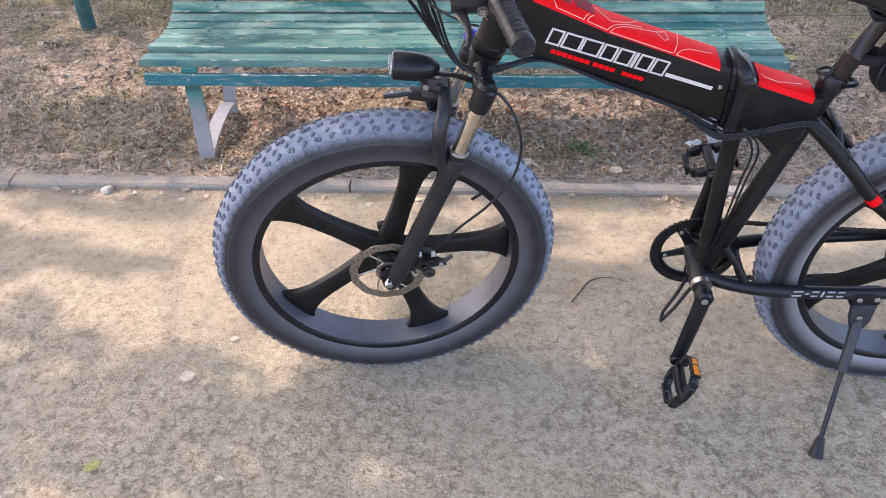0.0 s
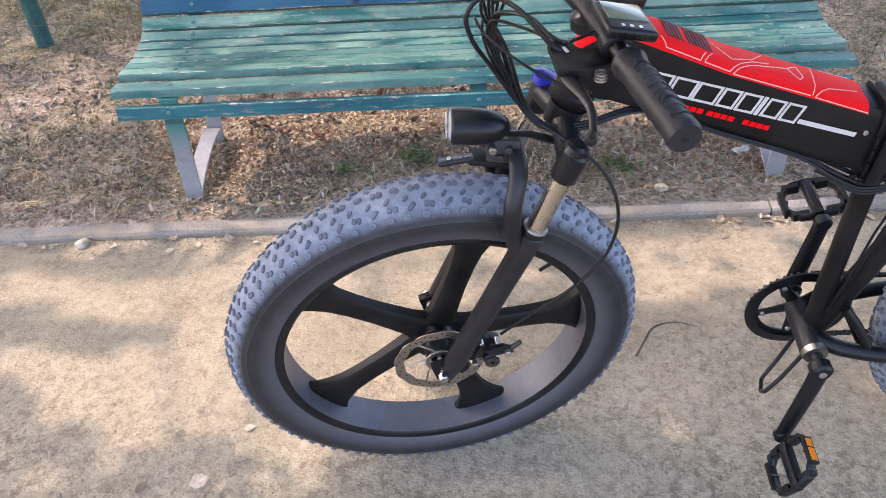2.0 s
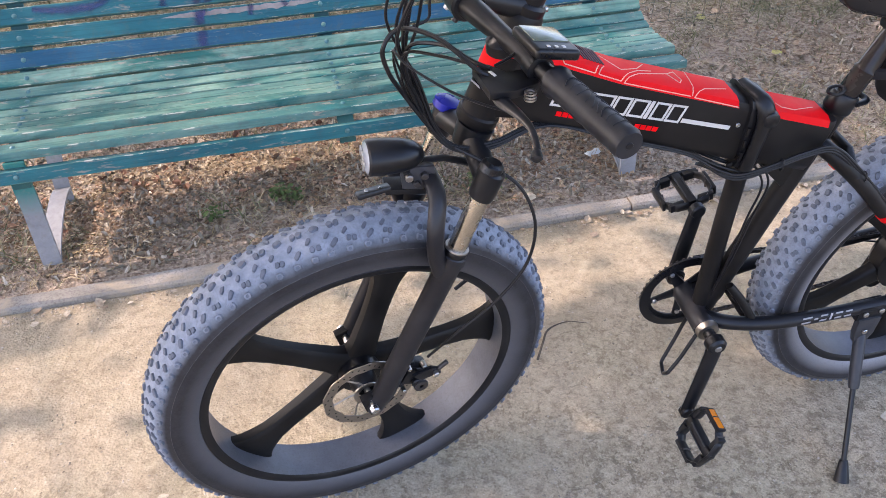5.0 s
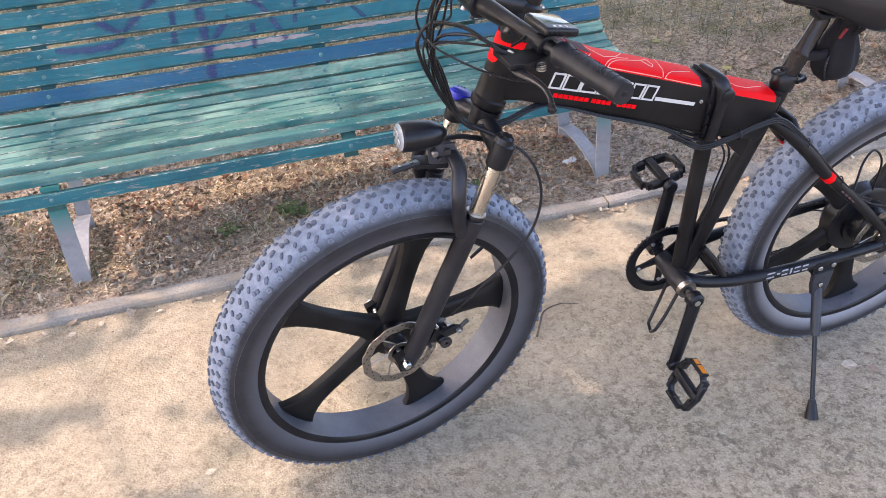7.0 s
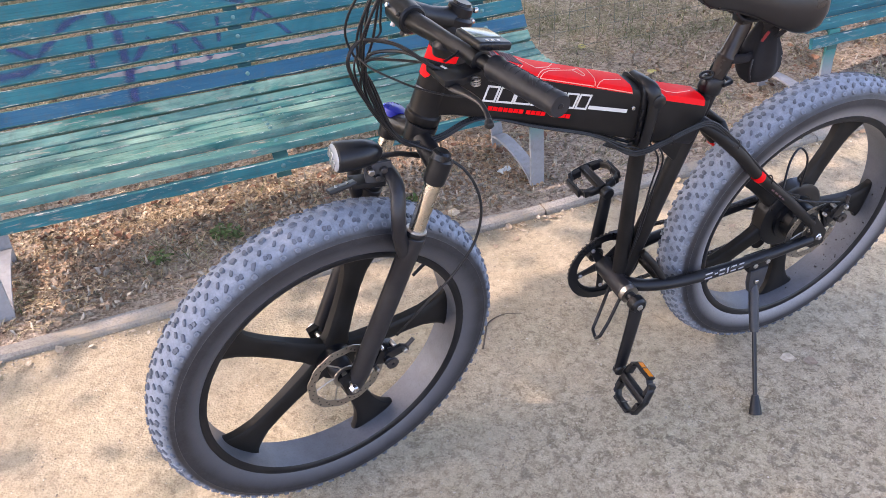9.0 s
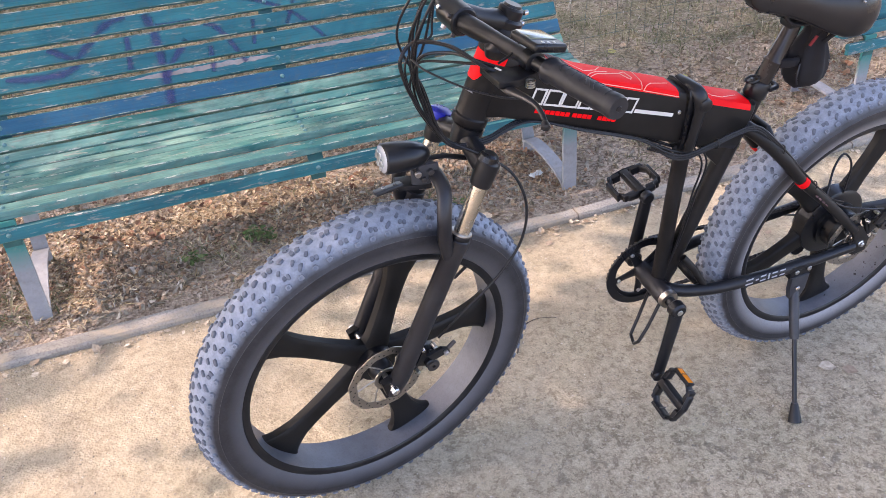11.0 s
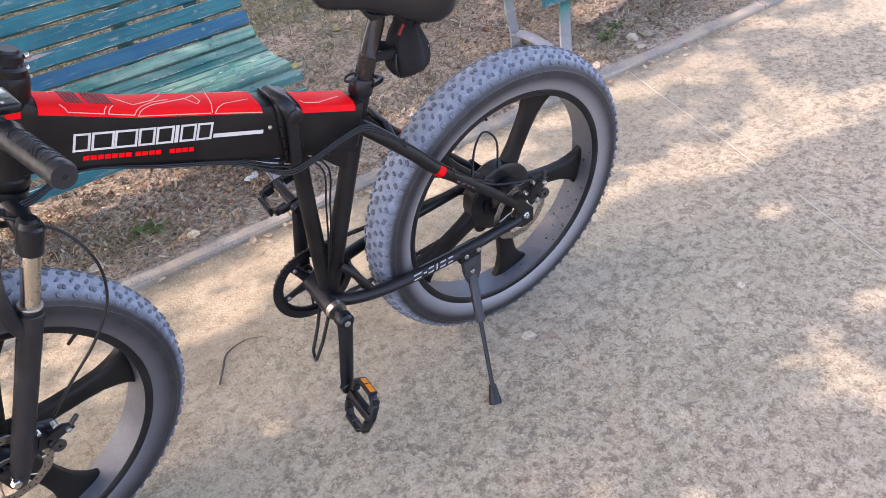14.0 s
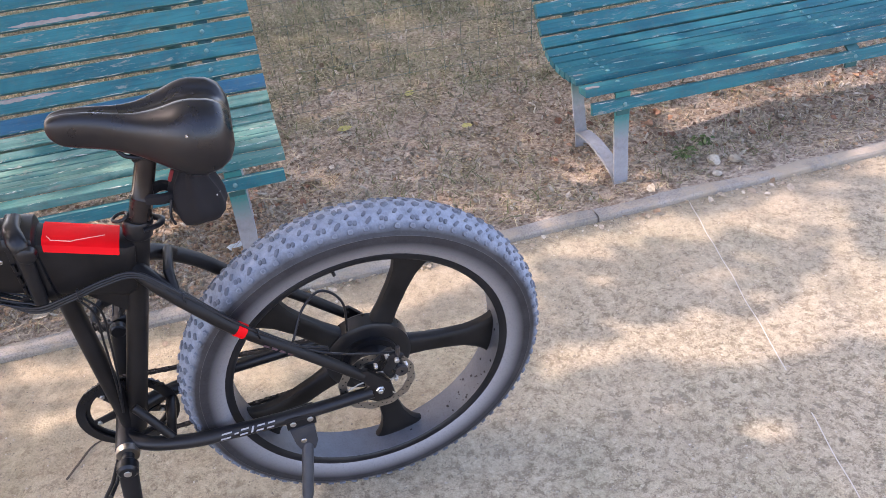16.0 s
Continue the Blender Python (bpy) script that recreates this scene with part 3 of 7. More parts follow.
def park_bench(name, place, label, tone, worn, half=HALF):
    bench = thing(name, place, label, "bench", "benches along the path")
    bolt_me = mesh_of("bolt", bolt_head(), M_BOLT)
    heads = []
    for k, (y, z, tilt, width) in enumerate(SEAT + BACK):
        mat = tone(k)
        m = pose(0, y, z, -tilt)
        part("slat", plank(width - (0.003 if k < 8 else 0.0), k * 1.7, half), [mat, worn], bench, m=m)
        heads.append(m @ pose(0, 0, 0.0005, 90))
    m = pose(0, 0.002, 0.310, 82)
    part("front_rail", plank(0.040, 40.0, half - 0.012, 0.018), [tone(20), worn], bench, "chipped teal front rail", m=m)
    heads.append(m @ pose(0, 0, 0.0005, 90))
    for x in LEGS:
        for h in heads:
            ob = new("bolt", bolt_me)
            ob.parent = bench
            ob.matrix_local = Matrix.Translation((x, 0, 0)) @ h
        if x:
            leg = part("leg", bar_strip([(0.022, 0.345), (0.018, 0.2), (0.0, 0.0), (-0.002, -0.03)], 0.052, 0.009), M_IRON, bench, "worn flat iron leg", m=pose(x, 0, 0))
            arch = [(0.006, 0.012), (0.03, 0.030), (0.11, 0.052), (0.21, 0.062), (0.29, 0.058), (0.33, 0.046)]
            part("brace", bar_strip([q[1:] for q in spline([(0, *q) for q in arch], 5)], 0.050, 0.009), M_IRON, leg)
            part("rear_leg", bar_strip([q[1:] for q in spline([(0, 0.41, 0.37), (0, 0.385, 0.25), (0, 0.36, 0.13), (0, 0.335, 0.05), (0, 0.33, -0.03)], 4)], 0.046, 0.009), M_IRON, bench, m=pose(x, 0, 0))
        rail = [(0.012, 0.27), (0.010, 0.33), (0.036, 0.346), (0.10, 0.352), (0.17, 0.343), (0.25, 0.335), (0.31, 0.338), (0.375, 0.350), (0.41, 0.378),
                (0.445, 0.425), (0.50, 0.51), (0.57, 0.625), (0.64, 0.75), (0.705, 0.90)]
        part("bearer", bar_strip([(y + 0.005, z - 0.004) for _, y, z in [(0, *q) for q in rail]], 0.046, 0.008), M_IRON_DARK, bench, m=pose(x, 0, 0))
    return bench


def tone_first(k):
    return M_SEAT if k < 8 else M_BLUE if k == 8 else M_TEAL


def bare_patch(bench, k, x0, x1, low, high, seed):
    """Paint flaked off to bare wood along a slat; low and high are heights across it in half widths."""
    y, z, tilt, width = (SEAT + BACK)[k]
    bm = bmesh.new()
    n = max(8, int((x1 - x0) / 0.008))
    rows = []
    for i in range(n + 1):
        u = i / n
        fade = min(1.0, 6 * u, 6 * (1 - u))
        mid, half = (low + high) / 2, (high - low) / 2 * fade
        x = x0 + (x1 - x0) * u
        a, b = (mid + s * half * (0.75 + 0.5 * noise.noise((x * 34, s * 2, seed)) + 0.3 * noise.noise((x * 120, s * 2, seed))) for s in (-1, 1))
        lim = 0.95
        rows.append([bm.verts.new((x, max(-lim, min(lim, q)) * (width / 2 - 0.002), 0.0011)) for q in (a, b)])
    for p, q in zip(rows, rows[1:]):
        bm.faces.new((p[0], q[0], q[1], p[1]))
    part("bare_patch", bm, M_BAREWOOD, bench, "bare weathered wood where paint has flaked", m=pose(0, y, z, -tilt), angle=0)


def scrawl(bench, strokes, mat):
    """Sprayed strokes on the back slats; a stroke's points are x and slats above the blue one."""
    for k in range(8, 8 + len(BACK)):
        y, z, tilt, width = (SEAT + BACK)[k]
        lim = width / 2 - 0.0025
        for line, wide in strokes:
            p = [Vector((q.x, (q.y - (k - 8)) * 0.0625)) for q in spline([(x, h, 0) for x, h in line], 5)]
            wide = wide * 1.35
            rows = []
            for a, b in zip(p, p[1:]):
                s = Vector((a.y - b.y, b.x - a.x)).normalized() * wide
                for i in range(9):
                    q = a.lerp(b, i / 8)
                    if abs(q.y) < lim + wide * 0.3:
                        rows.append([q + s * f * (0.62 + 0.16 * noise.noise((q.x * 20, q.y * 30, k + f))) for f in (-1, 0, 1)])
            if len(rows) < 2:
                continue
            bm = bmesh.new()
            soft = bm.verts.layers.float.new("soft")
            vs = [[bm.verts.new((q.x, max(-lim, min(lim, q.y)), 0.0012)) for q in r] for r in rows]
            for r in vs:
                r[1][soft] = 1.0
            for a, b in zip(vs, vs[1:]):
                if (a[1].co - b[1].co).length < 0.06:
                    for i in (0, 1):
                        bm.faces.new((a[i], b[i], b[i + 1], a[i + 1]))
            part("paint_scrawl", bm, mat, bench, "purple sprayed scrawl", m=pose(0, y, z + 0.00004 * len(bm.verts) / 100, -tilt), angle=0)


first_bench = park_bench("park_bench", pose(-0.175, 2.3775, 0.006, 0, 0, 1.0), "weathered teal slatted bench with one blue slat and scrawled backrest", tone_first, M_EDGE)
second_bench = park_bench("park_bench", pose(2.877, 2.4305, 0.006, 0, 0, 1.0), "dark teal slatted bench with chipped seat beside the path", lambda k: M_TEAL_DARK, M_EDGE_DARK, 1.012)


_u = lambda p: -0.885 + (p - 90) * 0.000859
scrawl(first_bench, [([(_u(p), k) for p, k in line], w) for line, w in (
    (((150, 2.25), (230, 2.07), (360, 2.1), (430, 3.0), (530, 4.07), (600, 4.4)), 0.022), (((300, 3.5), (390, 2.6)), 0.02), (((590, 3.4), (575, 1.7)), 0.02),
    (((670, 4.3), (690, 2.75), (690, -0.6)), 0.028), (((690, 0.95), (760, 2.2), (800, 2.7)), 0.02), (((880, 2.2), (870, 0.85)), 0.018),
    (((700, 3.6), (900, 3.3), (1000, 1.1)), 0.016), (((1060, 3.2), (1045, 1.9)), 0.014), (((1000, 4.6), (1200, 3.4), (1330, 1.6)), 0.014), (((1250, 4.4), (1180, 2.4)), 0.014))], M_SPRAY)

for _q in ((9, -0.48, 0.00, 0.0, 0.9, 1.0), (9, 0.05, 0.42, 0.3, 1.0, 2.0), (0, -1.03, 0.2, 0.90, 1.05, 7.0),
           (13, 0.3, 0.62, -1.0, -0.3, 10.0), (15, -0.6, -0.2, 0.4, 1.0, 11.0)):
    bare_patch(first_bench, *_q)
for _q in ((0, -1.010, -0.955, -0.9, 0.1, 12.0), (1, -1.010, -0.97, 0.0, 0.9, 13.0)):
    bare_patch(second_bench, *_q)
# ---- the bicycle: x runs to its rear, z up its own plane, y to its far side ----
BIKE = thing("electric_bicycle", pose(0, 1.492, 0, 4.5, 0, 0), "black folding electric fat-tyre bicycle with red panels, leaning on its kickstand", "bicycle")
HEAD, AXIS = Vector((-0.042, 0, 0.896)), Vector((0.358, 0, 0.934)).normalized()
STEER = Matrix.Translation(HEAD) @ Matrix.Rotation(radians(8.0), 4, AXIS) @ Matrix.Translation(-HEAD)
FORK = Matrix.Translation(HEAD + Vector((0, -0.008, 0))) @ Matrix.Rotation(radians(-1.9), 4, "X") @ Matrix.Rotation(radians(10.6), 4, AXIS) @ Matrix.Translation(-HEAD)
R_TYRE = 0.3815


def ax(z, fore=0.0, y=0.0):
    """A point of the steering axis at height z, moved ahead by fore."""
    p = HEAD + AXIS * ((z - HEAD.z) / AXIS.z)
    return Vector((p.x - fore, y, z))


# -- wheels --
TYRE_HALF = [(0.0405, 0.2975), (0.0455, 0.3030), (0.0505, 0.3160), (0.0530, 0.3300), (0.0528, 0.3380), (0.0512, 0.3452), (0.0514, 0.3466), (0.0502, 0.3480), (0.0480, 0.3545), (0.0428, 0.3625),
             (0.0340, 0.3705), (0.0220, 0.3768), (0.0110, 0.3803), (0.0, R_TYRE)]


def tyre_mesh(rubber):
    prof = [(-y, r) for y, r in TYRE_HALF] + [(y, r) for y, r in TYRE_HALF[-2::-1]] + [(0.030, 0.299), (-0.030, 0.299)]
    return mesh_of("tyre", lathe(prof, 96), rubber)


def crown_at(y):
    half = TYRE_HALF[:6:-1]
    return float(np.interp(abs(y), [q[0] for q in half], [q[1] for q in half]))


def knob_mesh(top):
    """Low rubber blocks all round the tread: twin and single blocks along the middle, slanted drops beside them, edge blocks with a dusty rim."""
    bm = bmesh.new()
    count = 80
    rng = random.Random(4)

    def knob(a, y, along, across, high, skew, shift=0.0, rimmed=False):
        slope = math.atan2(crown_at(max(0.0, abs(y) - 0.003)) - crown_at(abs(y) + 0.003), 0.006) * (1 if y > 0 else -1)
        m = Matrix.Rotation(-a, 4, "Y") @ Matrix.Translation((crown_at(y), y, 0)) @ Matrix.Rotation(slope, 4, "Z") @ Matrix.Rotation(skew, 4, "X") @ Matrix.Translation((0, 0, shift))
        levels, wob = [], [rng.uniform(0.84, 1.12) for _ in range(8)]
        for h, k in ((-0.004, 0.57), (high * 0.75, 0.50), (high, 0.45)) + (((high - 0.0006, 0.25),) if rimmed else ()):
            ring = []
            for i in range(8):
                b = math.pi * (i + 0.5) / 4
                cy, cz = math.copysign(abs(math.cos(b)) ** 0.7, math.cos(b)), math.copysign(abs(math.sin(b)) ** 0.7, math.sin(b))
                ring.append(bm.verts.new(m @ Vector((h, cy * across * k * 0.93 * wob[i], cz * along * k * 0.93 * wob[i]))))
            levels.append(ring)
        bm.faces.new(levels[-1]).material_index = 1
        for lo, hi in zip(levels, levels[1:]):
            for i in range(8):
                bm.faces.new((lo[i], lo[(i + 1) % 8], hi[(i + 1) % 8], hi[i])).material_index = 0 if rimmed else 1

    h = 2 * math.pi / count
    for k in range(count):
        a, odd = h * k, k % 2
        j = lambda: rng.uniform(-0.003, 0.003)
        if odd:
            knob(a + h * 0.5 + j(), 0.001, 0.0150, 0.0120, 0.0031, 0.25)
        else:
            for q in (-1, 1):
                knob(a + h * 0.5 + j(), 0.001, 0.0098, 0.0125, 0.0032, 0.15 * q, q * 0.0050)
        for s in (-1, 1):
            knob(a + j(), s * 0.0425, 0.0128, 0.0112, 0.0040, 0, rimmed=True)
            knob(a + j(), s * 0.0172, 0.0132, 0.0068, 0.0030, -s * 0.85)
            if odd:
                knob(a - h * 0.24 + j(), s * 0.0305, 0.0165, 0.0082, 0.0030, -s * 0.8)
            else:
                for q in (-1, 1):
                    knob(a - h * 0.24 + j(), s * 0.0305, 0.0080, 0.0105, 0.0030, s * 0.2, q * 0.0042)
    bmesh.ops.recalc_face_normals(bm, faces=bm.faces[:])
    return mesh_of("tread", bm, [M_TREAD, top], 50)


def rim_bm():
    half = [(0.0400, 0.2985), (0.0418, 0.2968), (0.0420, 0.2925), (0.0412, 0.2885), (0.0395, 0.2845), (0.0370, 0.2815)]
    prof = [(-y, r) for y, r in half] + half[::-1]
    return lathe(prof, 96, mat=lambda i: 1 if i == 5 else 0)


def spoke_bm(hub_r):
    """One broad cast blade, flared where it meets the rim."""
    bm = bmesh.new()
    rows = [(hub_r - 0.012, 0.034, 0.020), (hub_r + 0.02, 0.026, 0.018), (0.127, 0.0225, 0.016), (0.18, 0.0230, 0.0155), (0.218, 0.0265, 0.0155), (0.242, 0.034, 0.016),
            (0.259, 0.042, 0.016), (0.271, 0.051, 0.0155), (0.2778, 0.060, 0.0145), (0.2830, 0.072, 0.013)]
    loops = []
    for x, w, t in rows:
        ring = []
        for a in np.linspace(0, 2 * math.pi, 16, endpoint=False):
            c, q = math.cos(a), math.sin(a)
            ring.append((x, 0.94 * t * math.copysign(abs(c) ** 0.55, c), w * math.copysign(abs(q) ** 0.7, q)))
        loops.append(ring)
    return rings(bm, loops)


def rotor_bm(r=0.080):
    """A thin steel ring with wave cut-outs, bent arms and many holes."""
    bm = bmesh.new()
    seg = 72
    outer = [r + 0.0012 * math.sin(12 * a) for a in np.linspace(0, 2 * math.pi, seg, endpoint=False)]
    loops = []
    for k, a in enumerate(np.linspace(0, 2 * math.pi, seg, endpoint=False)):
        c, s = math.cos(a), math.sin(a)
        i, o = 0.063 + 0.0012 * math.sin(12 * a), outer[k]
        loops.append([(i * c, -0.001, i * s), (o * c, -0.001, o * s), (o * c, 0.001, o * s), (i * c, 0.001, i * s)])
    rings(bm, loops, closed=True)
    for k in range(6):
        a = k * math.pi / 3
        p = [Vector((q * math.cos(a + b), 0, q * math.sin(a + b))) for q, b in ((0.022, 0.0), (0.038, 0.22), (0.052, 0.36), (0.065, 0.42))]
        tube(p, 0.0016, 6, bm)
    lathe([(-0.0015, 0.018), (0.0015, 0.018), (0.0015, 0.026), (-0.0015, 0.026)], 24, bm)
    return bm


def rotor_holes_bm():
    bm = bmesh.new()
    for k in range(48):
        a = 2 * math.pi * k / 48
        q = 0.0675 + 0.0045 * (k % 3)
        bmesh.ops.create_circle(bm, cap_ends=True, radius=0.0018, segments=8, matrix=Matrix.Translation((q * math.cos(a), -0.0013, q * math.sin(a))) @ pose(0, 0, 0, 90))
    return bm


TYRE_ME, TYRE_DUSTY_ME, KNOB_ME = tyre_mesh(M_TREAD), tyre_mesh(M_TREAD_DUSTY), knob_mesh(M_KNOB)
KNOB_DUSTY_ME = knob_mesh(M_KNOB_DUSTY)


def wheel(name, m, angle, hub_r, hub_half, flange):
    rotor_y = -0.060 if name == "front_wheel" else -0.078
    w = part(name, rim_bm(), [M_BLACK, M_RIM], BIKE, "black cast wheel with five broad blades", m=m)
    for sub, me in (("tyre", TYRE_ME if name == "front_wheel" else TYRE_DUSTY_ME), ("tread", KNOB_ME if name == "front_wheel" else KNOB_DUSTY_ME)):
        ob = new(sub, me)
        ob.parent = w
        ob["label"] = "dusty fat knobbly tyre" if sub == "tyre" else "rows of rubber tread knobs"
        if sub == "tread":
            ob["kind"] = "stuff"
    part("mould_line", lathe([(-0.0512, 0.34625), (-0.05155, 0.3466), (-0.0512, 0.34695), (-0.0505, 0.3466)], 96), M_MOULD, w, "fine pale moulded line on the tyre wall")
    me = mesh_of("blade", spoke_bm(hub_r), M_SPOKE)
    for k in range(5):
        ob = new("blade", me)
        ob.parent = w
        ob.matrix_local = Matrix.Rotation(-radians(angle + 72 * k), 4, "Y") @ pose(0, 0.013, 0)
    part("hub", lathe([(-hub_half, 0.012), (-hub_half, flange * 0.7), (-hub_half + 0.012, flange), (-0.024, flange), (-0.022, hub_r), (0.022, hub_r), (0.024, flange),
                       (hub_half - 0.012, flange), (hub_half, flange * 0.7), (hub_half, 0.012)], 40, closed=False), M_PLASTIC, w)
    part("axle", cyl((0, -hub_half - 0.05, 0), (0, hub_half + 0.05, 0), 0.006, 12), M_STEEL, w)
    rotor = part("brake_rotor", rotor_bm(), M_ROTOR, w, "pale steel brake disc", m=pose(0, rotor_y, 0, 0, 20, 0) @ Matrix.Scale(1.06 if name == "front_wheel" else 1.0, 4))
    rotor["label"] = "pale steel brake disc"
    part("rotor_holes", rotor_holes_bm(), M_BLACK, w, m=pose(0, rotor_y, 0, 0, 20, 0) @ Matrix.Scale(1.06 if name == "front_wheel" else 1.0, 4), angle=0)
    v = radians(angle + 36)
    part("valve", tube([(0.284 * math.cos(v), 0, 0.284 * math.sin(v)), (0.240 * math.cos(v), 0, 0.240 * math.sin(v))], [0.004, 0.0035], 8), M_CABLE, w)
    return w


front_wheel = wheel("front_wheel", FORK @ Matrix.Translation((-0.273, -0.007, 0.3845)), -0.5, 0.040, 0.052, 0.026)
rear_wheel = wheel("rear_wheel", pose(0.941, 0.0030, 0.3790, -0.5, 0, 2.3), 63.5, 0.062, 0.060, 0.050)
front_wheel["label"] = "black cast front wheel with five broad blades and a fat tyre"
rear_wheel["label"] = "black cast rear wheel with five broad blades and a hub motor"
part("hub_motor", lathe([(0.0, 0.02), (0.0, 0.083), (0.006, 0.092), (0.040, 0.092), (0.052, 0.082), (0.056, 0.03)], 56, closed=False), M_PLASTIC, rear_wheel, "black hub motor drum", m=pose(0, -0.012, 0))
_bm = bmesh.new()
for _k, _r in enumerate((0.030, 0.034, 0.038, 0.043, 0.049)):
    lathe([(0.062 + _k * -0.004, 0.014), (0.062 + _k * -0.004, _r), (0.064 + _k * -0.004, _r), (0.064 + _k * -0.004, 0.014)], 36, _bm)
part("cassette", _bm, M_CHAIN, rear_wheel)
for _w in (front_wheel, rear_wheel):
    for _s in (-1, 1):
        part("axle_nut", cyl((0, _s * 0.092, 0), (0, _s * 0.105, 0), 0.0092, 6), M_STEEL, _w, "bright steel axle nut")


_bm, _rng = bmesh.new(), random.Random(9)
for _k in range(26):
    _a, _s = radians(-38 + _rng.gauss(0, 16)), _rng.uniform(0.0012, 0.0032)
    box(_bm, _s, _s * _rng.uniform(1, 2), _s * _rng.uniform(1, 2.5), Matrix.Rotation(-_a, 4, "Y") @ pose(0.2810, _rng.uniform(-0.030, 0.024), 0, _rng.uniform(0, 90), 0, 0))
part("stuck_dirt", _bm, M_CABLE, rear_wheel, "dark crumbs stuck to the rim", angle=0)["kind"] = "stuff"


# -- main tube --
def section(x, top, bottom, half, lean=0.0):
    """Box section with rounded lower corners and a chamfered crown; lean tips its upper end back."""
    pts = [(-half * 0.55, bottom), (-half * 0.88, bottom + 0.006), (-half, bottom + 0.018), (-half, top - 0.020), (-half * 0.98, top - 0.013), (-half * 0.86, top - 0.004),
           (-half * 0.60, top), (half * 0.60, top), (half * 0.86, top - 0.004), (half * 0.98, top - 0.013), (half, top - 0.020), (half, bottom + 0.018),
           (half * 0.88, bottom + 0.006), (half * 0.55, bottom)]
    return [(x + lean * (z - bottom), y, z) for y, z in pts]


F0 = (-0.030, 1.028, 0.898, 0.028, 0.34)
F1 = (0.006, 1.010, 0.893, 0.032, 0.28)
F2 = (0.170, 0.951, 0.836, 0.034, 0.0)
F3 = (0.402, 0.870, 0.748, 0.036, -0.02)
F4 = (0.440, 0.853, 0.735, 0.036, -0.02)
F5 = (0.545, 0.808, 0.700, 0.035, 0.24)
F6 = (0.560, 0.803, 0.700, 0.024, 0.24)
part("front_tube", rings(bmesh.new(), [section(*q) for q in (F0, F1, F2, F3)]), M_MATT, BIKE, "deep black box-section main tube")
part("rear_tube", rings(bmesh.new(), [section(*q) for q in (F4, F5, F6)]), M_MATT, BIKE)
part("head_tube", tube([ax(0.884), ax(0.888), ax(0.900), ax(0.903), ax(1.014), ax(1.017), ax(1.048), ax(1.056), ax(1.060)], [0.030, 0.033, 0.033, 0.030, 0.030, 0.0318, 0.0312, 0.0300, 0.027], 28), M_MATT, BIKE)


def panel(stations, proud=0.0012):
    """A thin skin over the crown and upper flanks of the tube."""
    loops = []
    for s in stations:
        pts = section(*s)[3:11]
        pts[0], pts[-1] = (pts[0][0], pts[0][1], pts[0][2] + 0.001), (pts[-1][0], pts[-1][1], pts[-1][2] + 0.001)
        x, top, bottom, half, lean = s
        up = [(px, py * (1 + proud / half), pz + proud) for px, py, pz in pts]
        up[0] = (up[0][0], up[0][1], up[0][2] + 0.005)
        up[-1] = (up[-1][0], up[-1][1], up[-1][2] + 0.005)
        loops.append(up)
    bm = bmesh.new()
    vs = [[bm.verts.new(p) for p in loop] for loop in loops]
    for a, b in zip(vs, vs[1:]):
        for i in range(len(a) - 1):
            bm.faces.new((a[i], a[i + 1], b[i + 1], b[i]))
    bmesh.ops.recalc_face_normals(bm, faces=bm.faces[:])
    bmesh.ops.solidify(bm, geom=bm.faces[:], thickness=-0.0008)
    return bm


def between(a, b, t):
    return tuple(p + (q - p) * t for p, q in zip(a, b))


red_front = part("red_panel", panel([F1, F2, between(F2, F3, 0.90)]), M_RED, BIKE, "glossy red panel with pale angular lines")
part("red_panel", panel([between(F4, F5, 0.10), between(F4, F5, 0.93)]), M_RED, BIKE, "glossy red panel with pale angular lines")
# red band round the head tube, deepest at its front
_loops = []
_u, _v = Vector((0.934, 0, -0.358)).normalized(), Vector((0, 1, 0))
for _a in np.linspace(-0.93, 0.93, 37):
    _n = _u * -math.cos(_a * math.pi * 0.9) + _v * math.sin(_a * math.pi * 0.9)
    _low = 0.074 + 0.040 * min(1.0, max(0.0, (abs(_a) - 0.18) / 0.3))
    _loops.append([HEAD + AXIS * h + _n * r for h, r in ((_low, 0.0300), (_low, 0.0313), (0.127, 0.0313), (0.127, 0.0300))])
part("red_flash", rings(bmesh.new(), _loops), M_RED, BIKE, "red band round the head tube")
part("print_bar", boxed(0.001, 0.022, 0.006, Matrix.Translation(HEAD + AXIS * 0.056 + Vector((-0.0285, -0.010, 0.008))) @ pose(0, 0, 0, 0, -21, 18)), M_FAINT, BIKE)


def crown_point(x, u):
    """A point just over the red skin: u from -1 (near flank) over 0 (middle) to 1."""
    st = [F1, F2, F3, F4, F5]
    xs = [q[0] + q[4] * (q[1] - q[2]) for q in st]
    s = [float(np.interp(x, xs, [q[k] for q in st])) for k in range(1, 4)]
    top, half = s[0], s[2]
    y = np.interp(abs(u), [0, 0.60, 0.86, 0.98, 1.0], [0, 0.60, 0.86, 0.98, 1.0]) * half
    z = np.interp(abs(u), [0, 0.60, 0.86, 0.98, 1.0], [0, 0, -0.004, -0.013, -0.020]) + top
    return Vector((x, math.copysign(y * (1.03 if abs(u) < 0.8 else 1.085), u), z + 0.0020))


def ink(points, width, mat, parent, name="pale_line", offset=(0, 0, 0)):
    bm = bmesh.new()
    for a, b in zip(points, points[1:]):
        n = 6
        q = [crown_point(a[0] + (b[0] - a[0]) * k / n, a[1] + (b[1] - a[1]) * k / n) for k in range(n + 1)]
        tube(q, width / 2, 5, bm, wide=1.0)
    return part(name, bm, mat, parent)


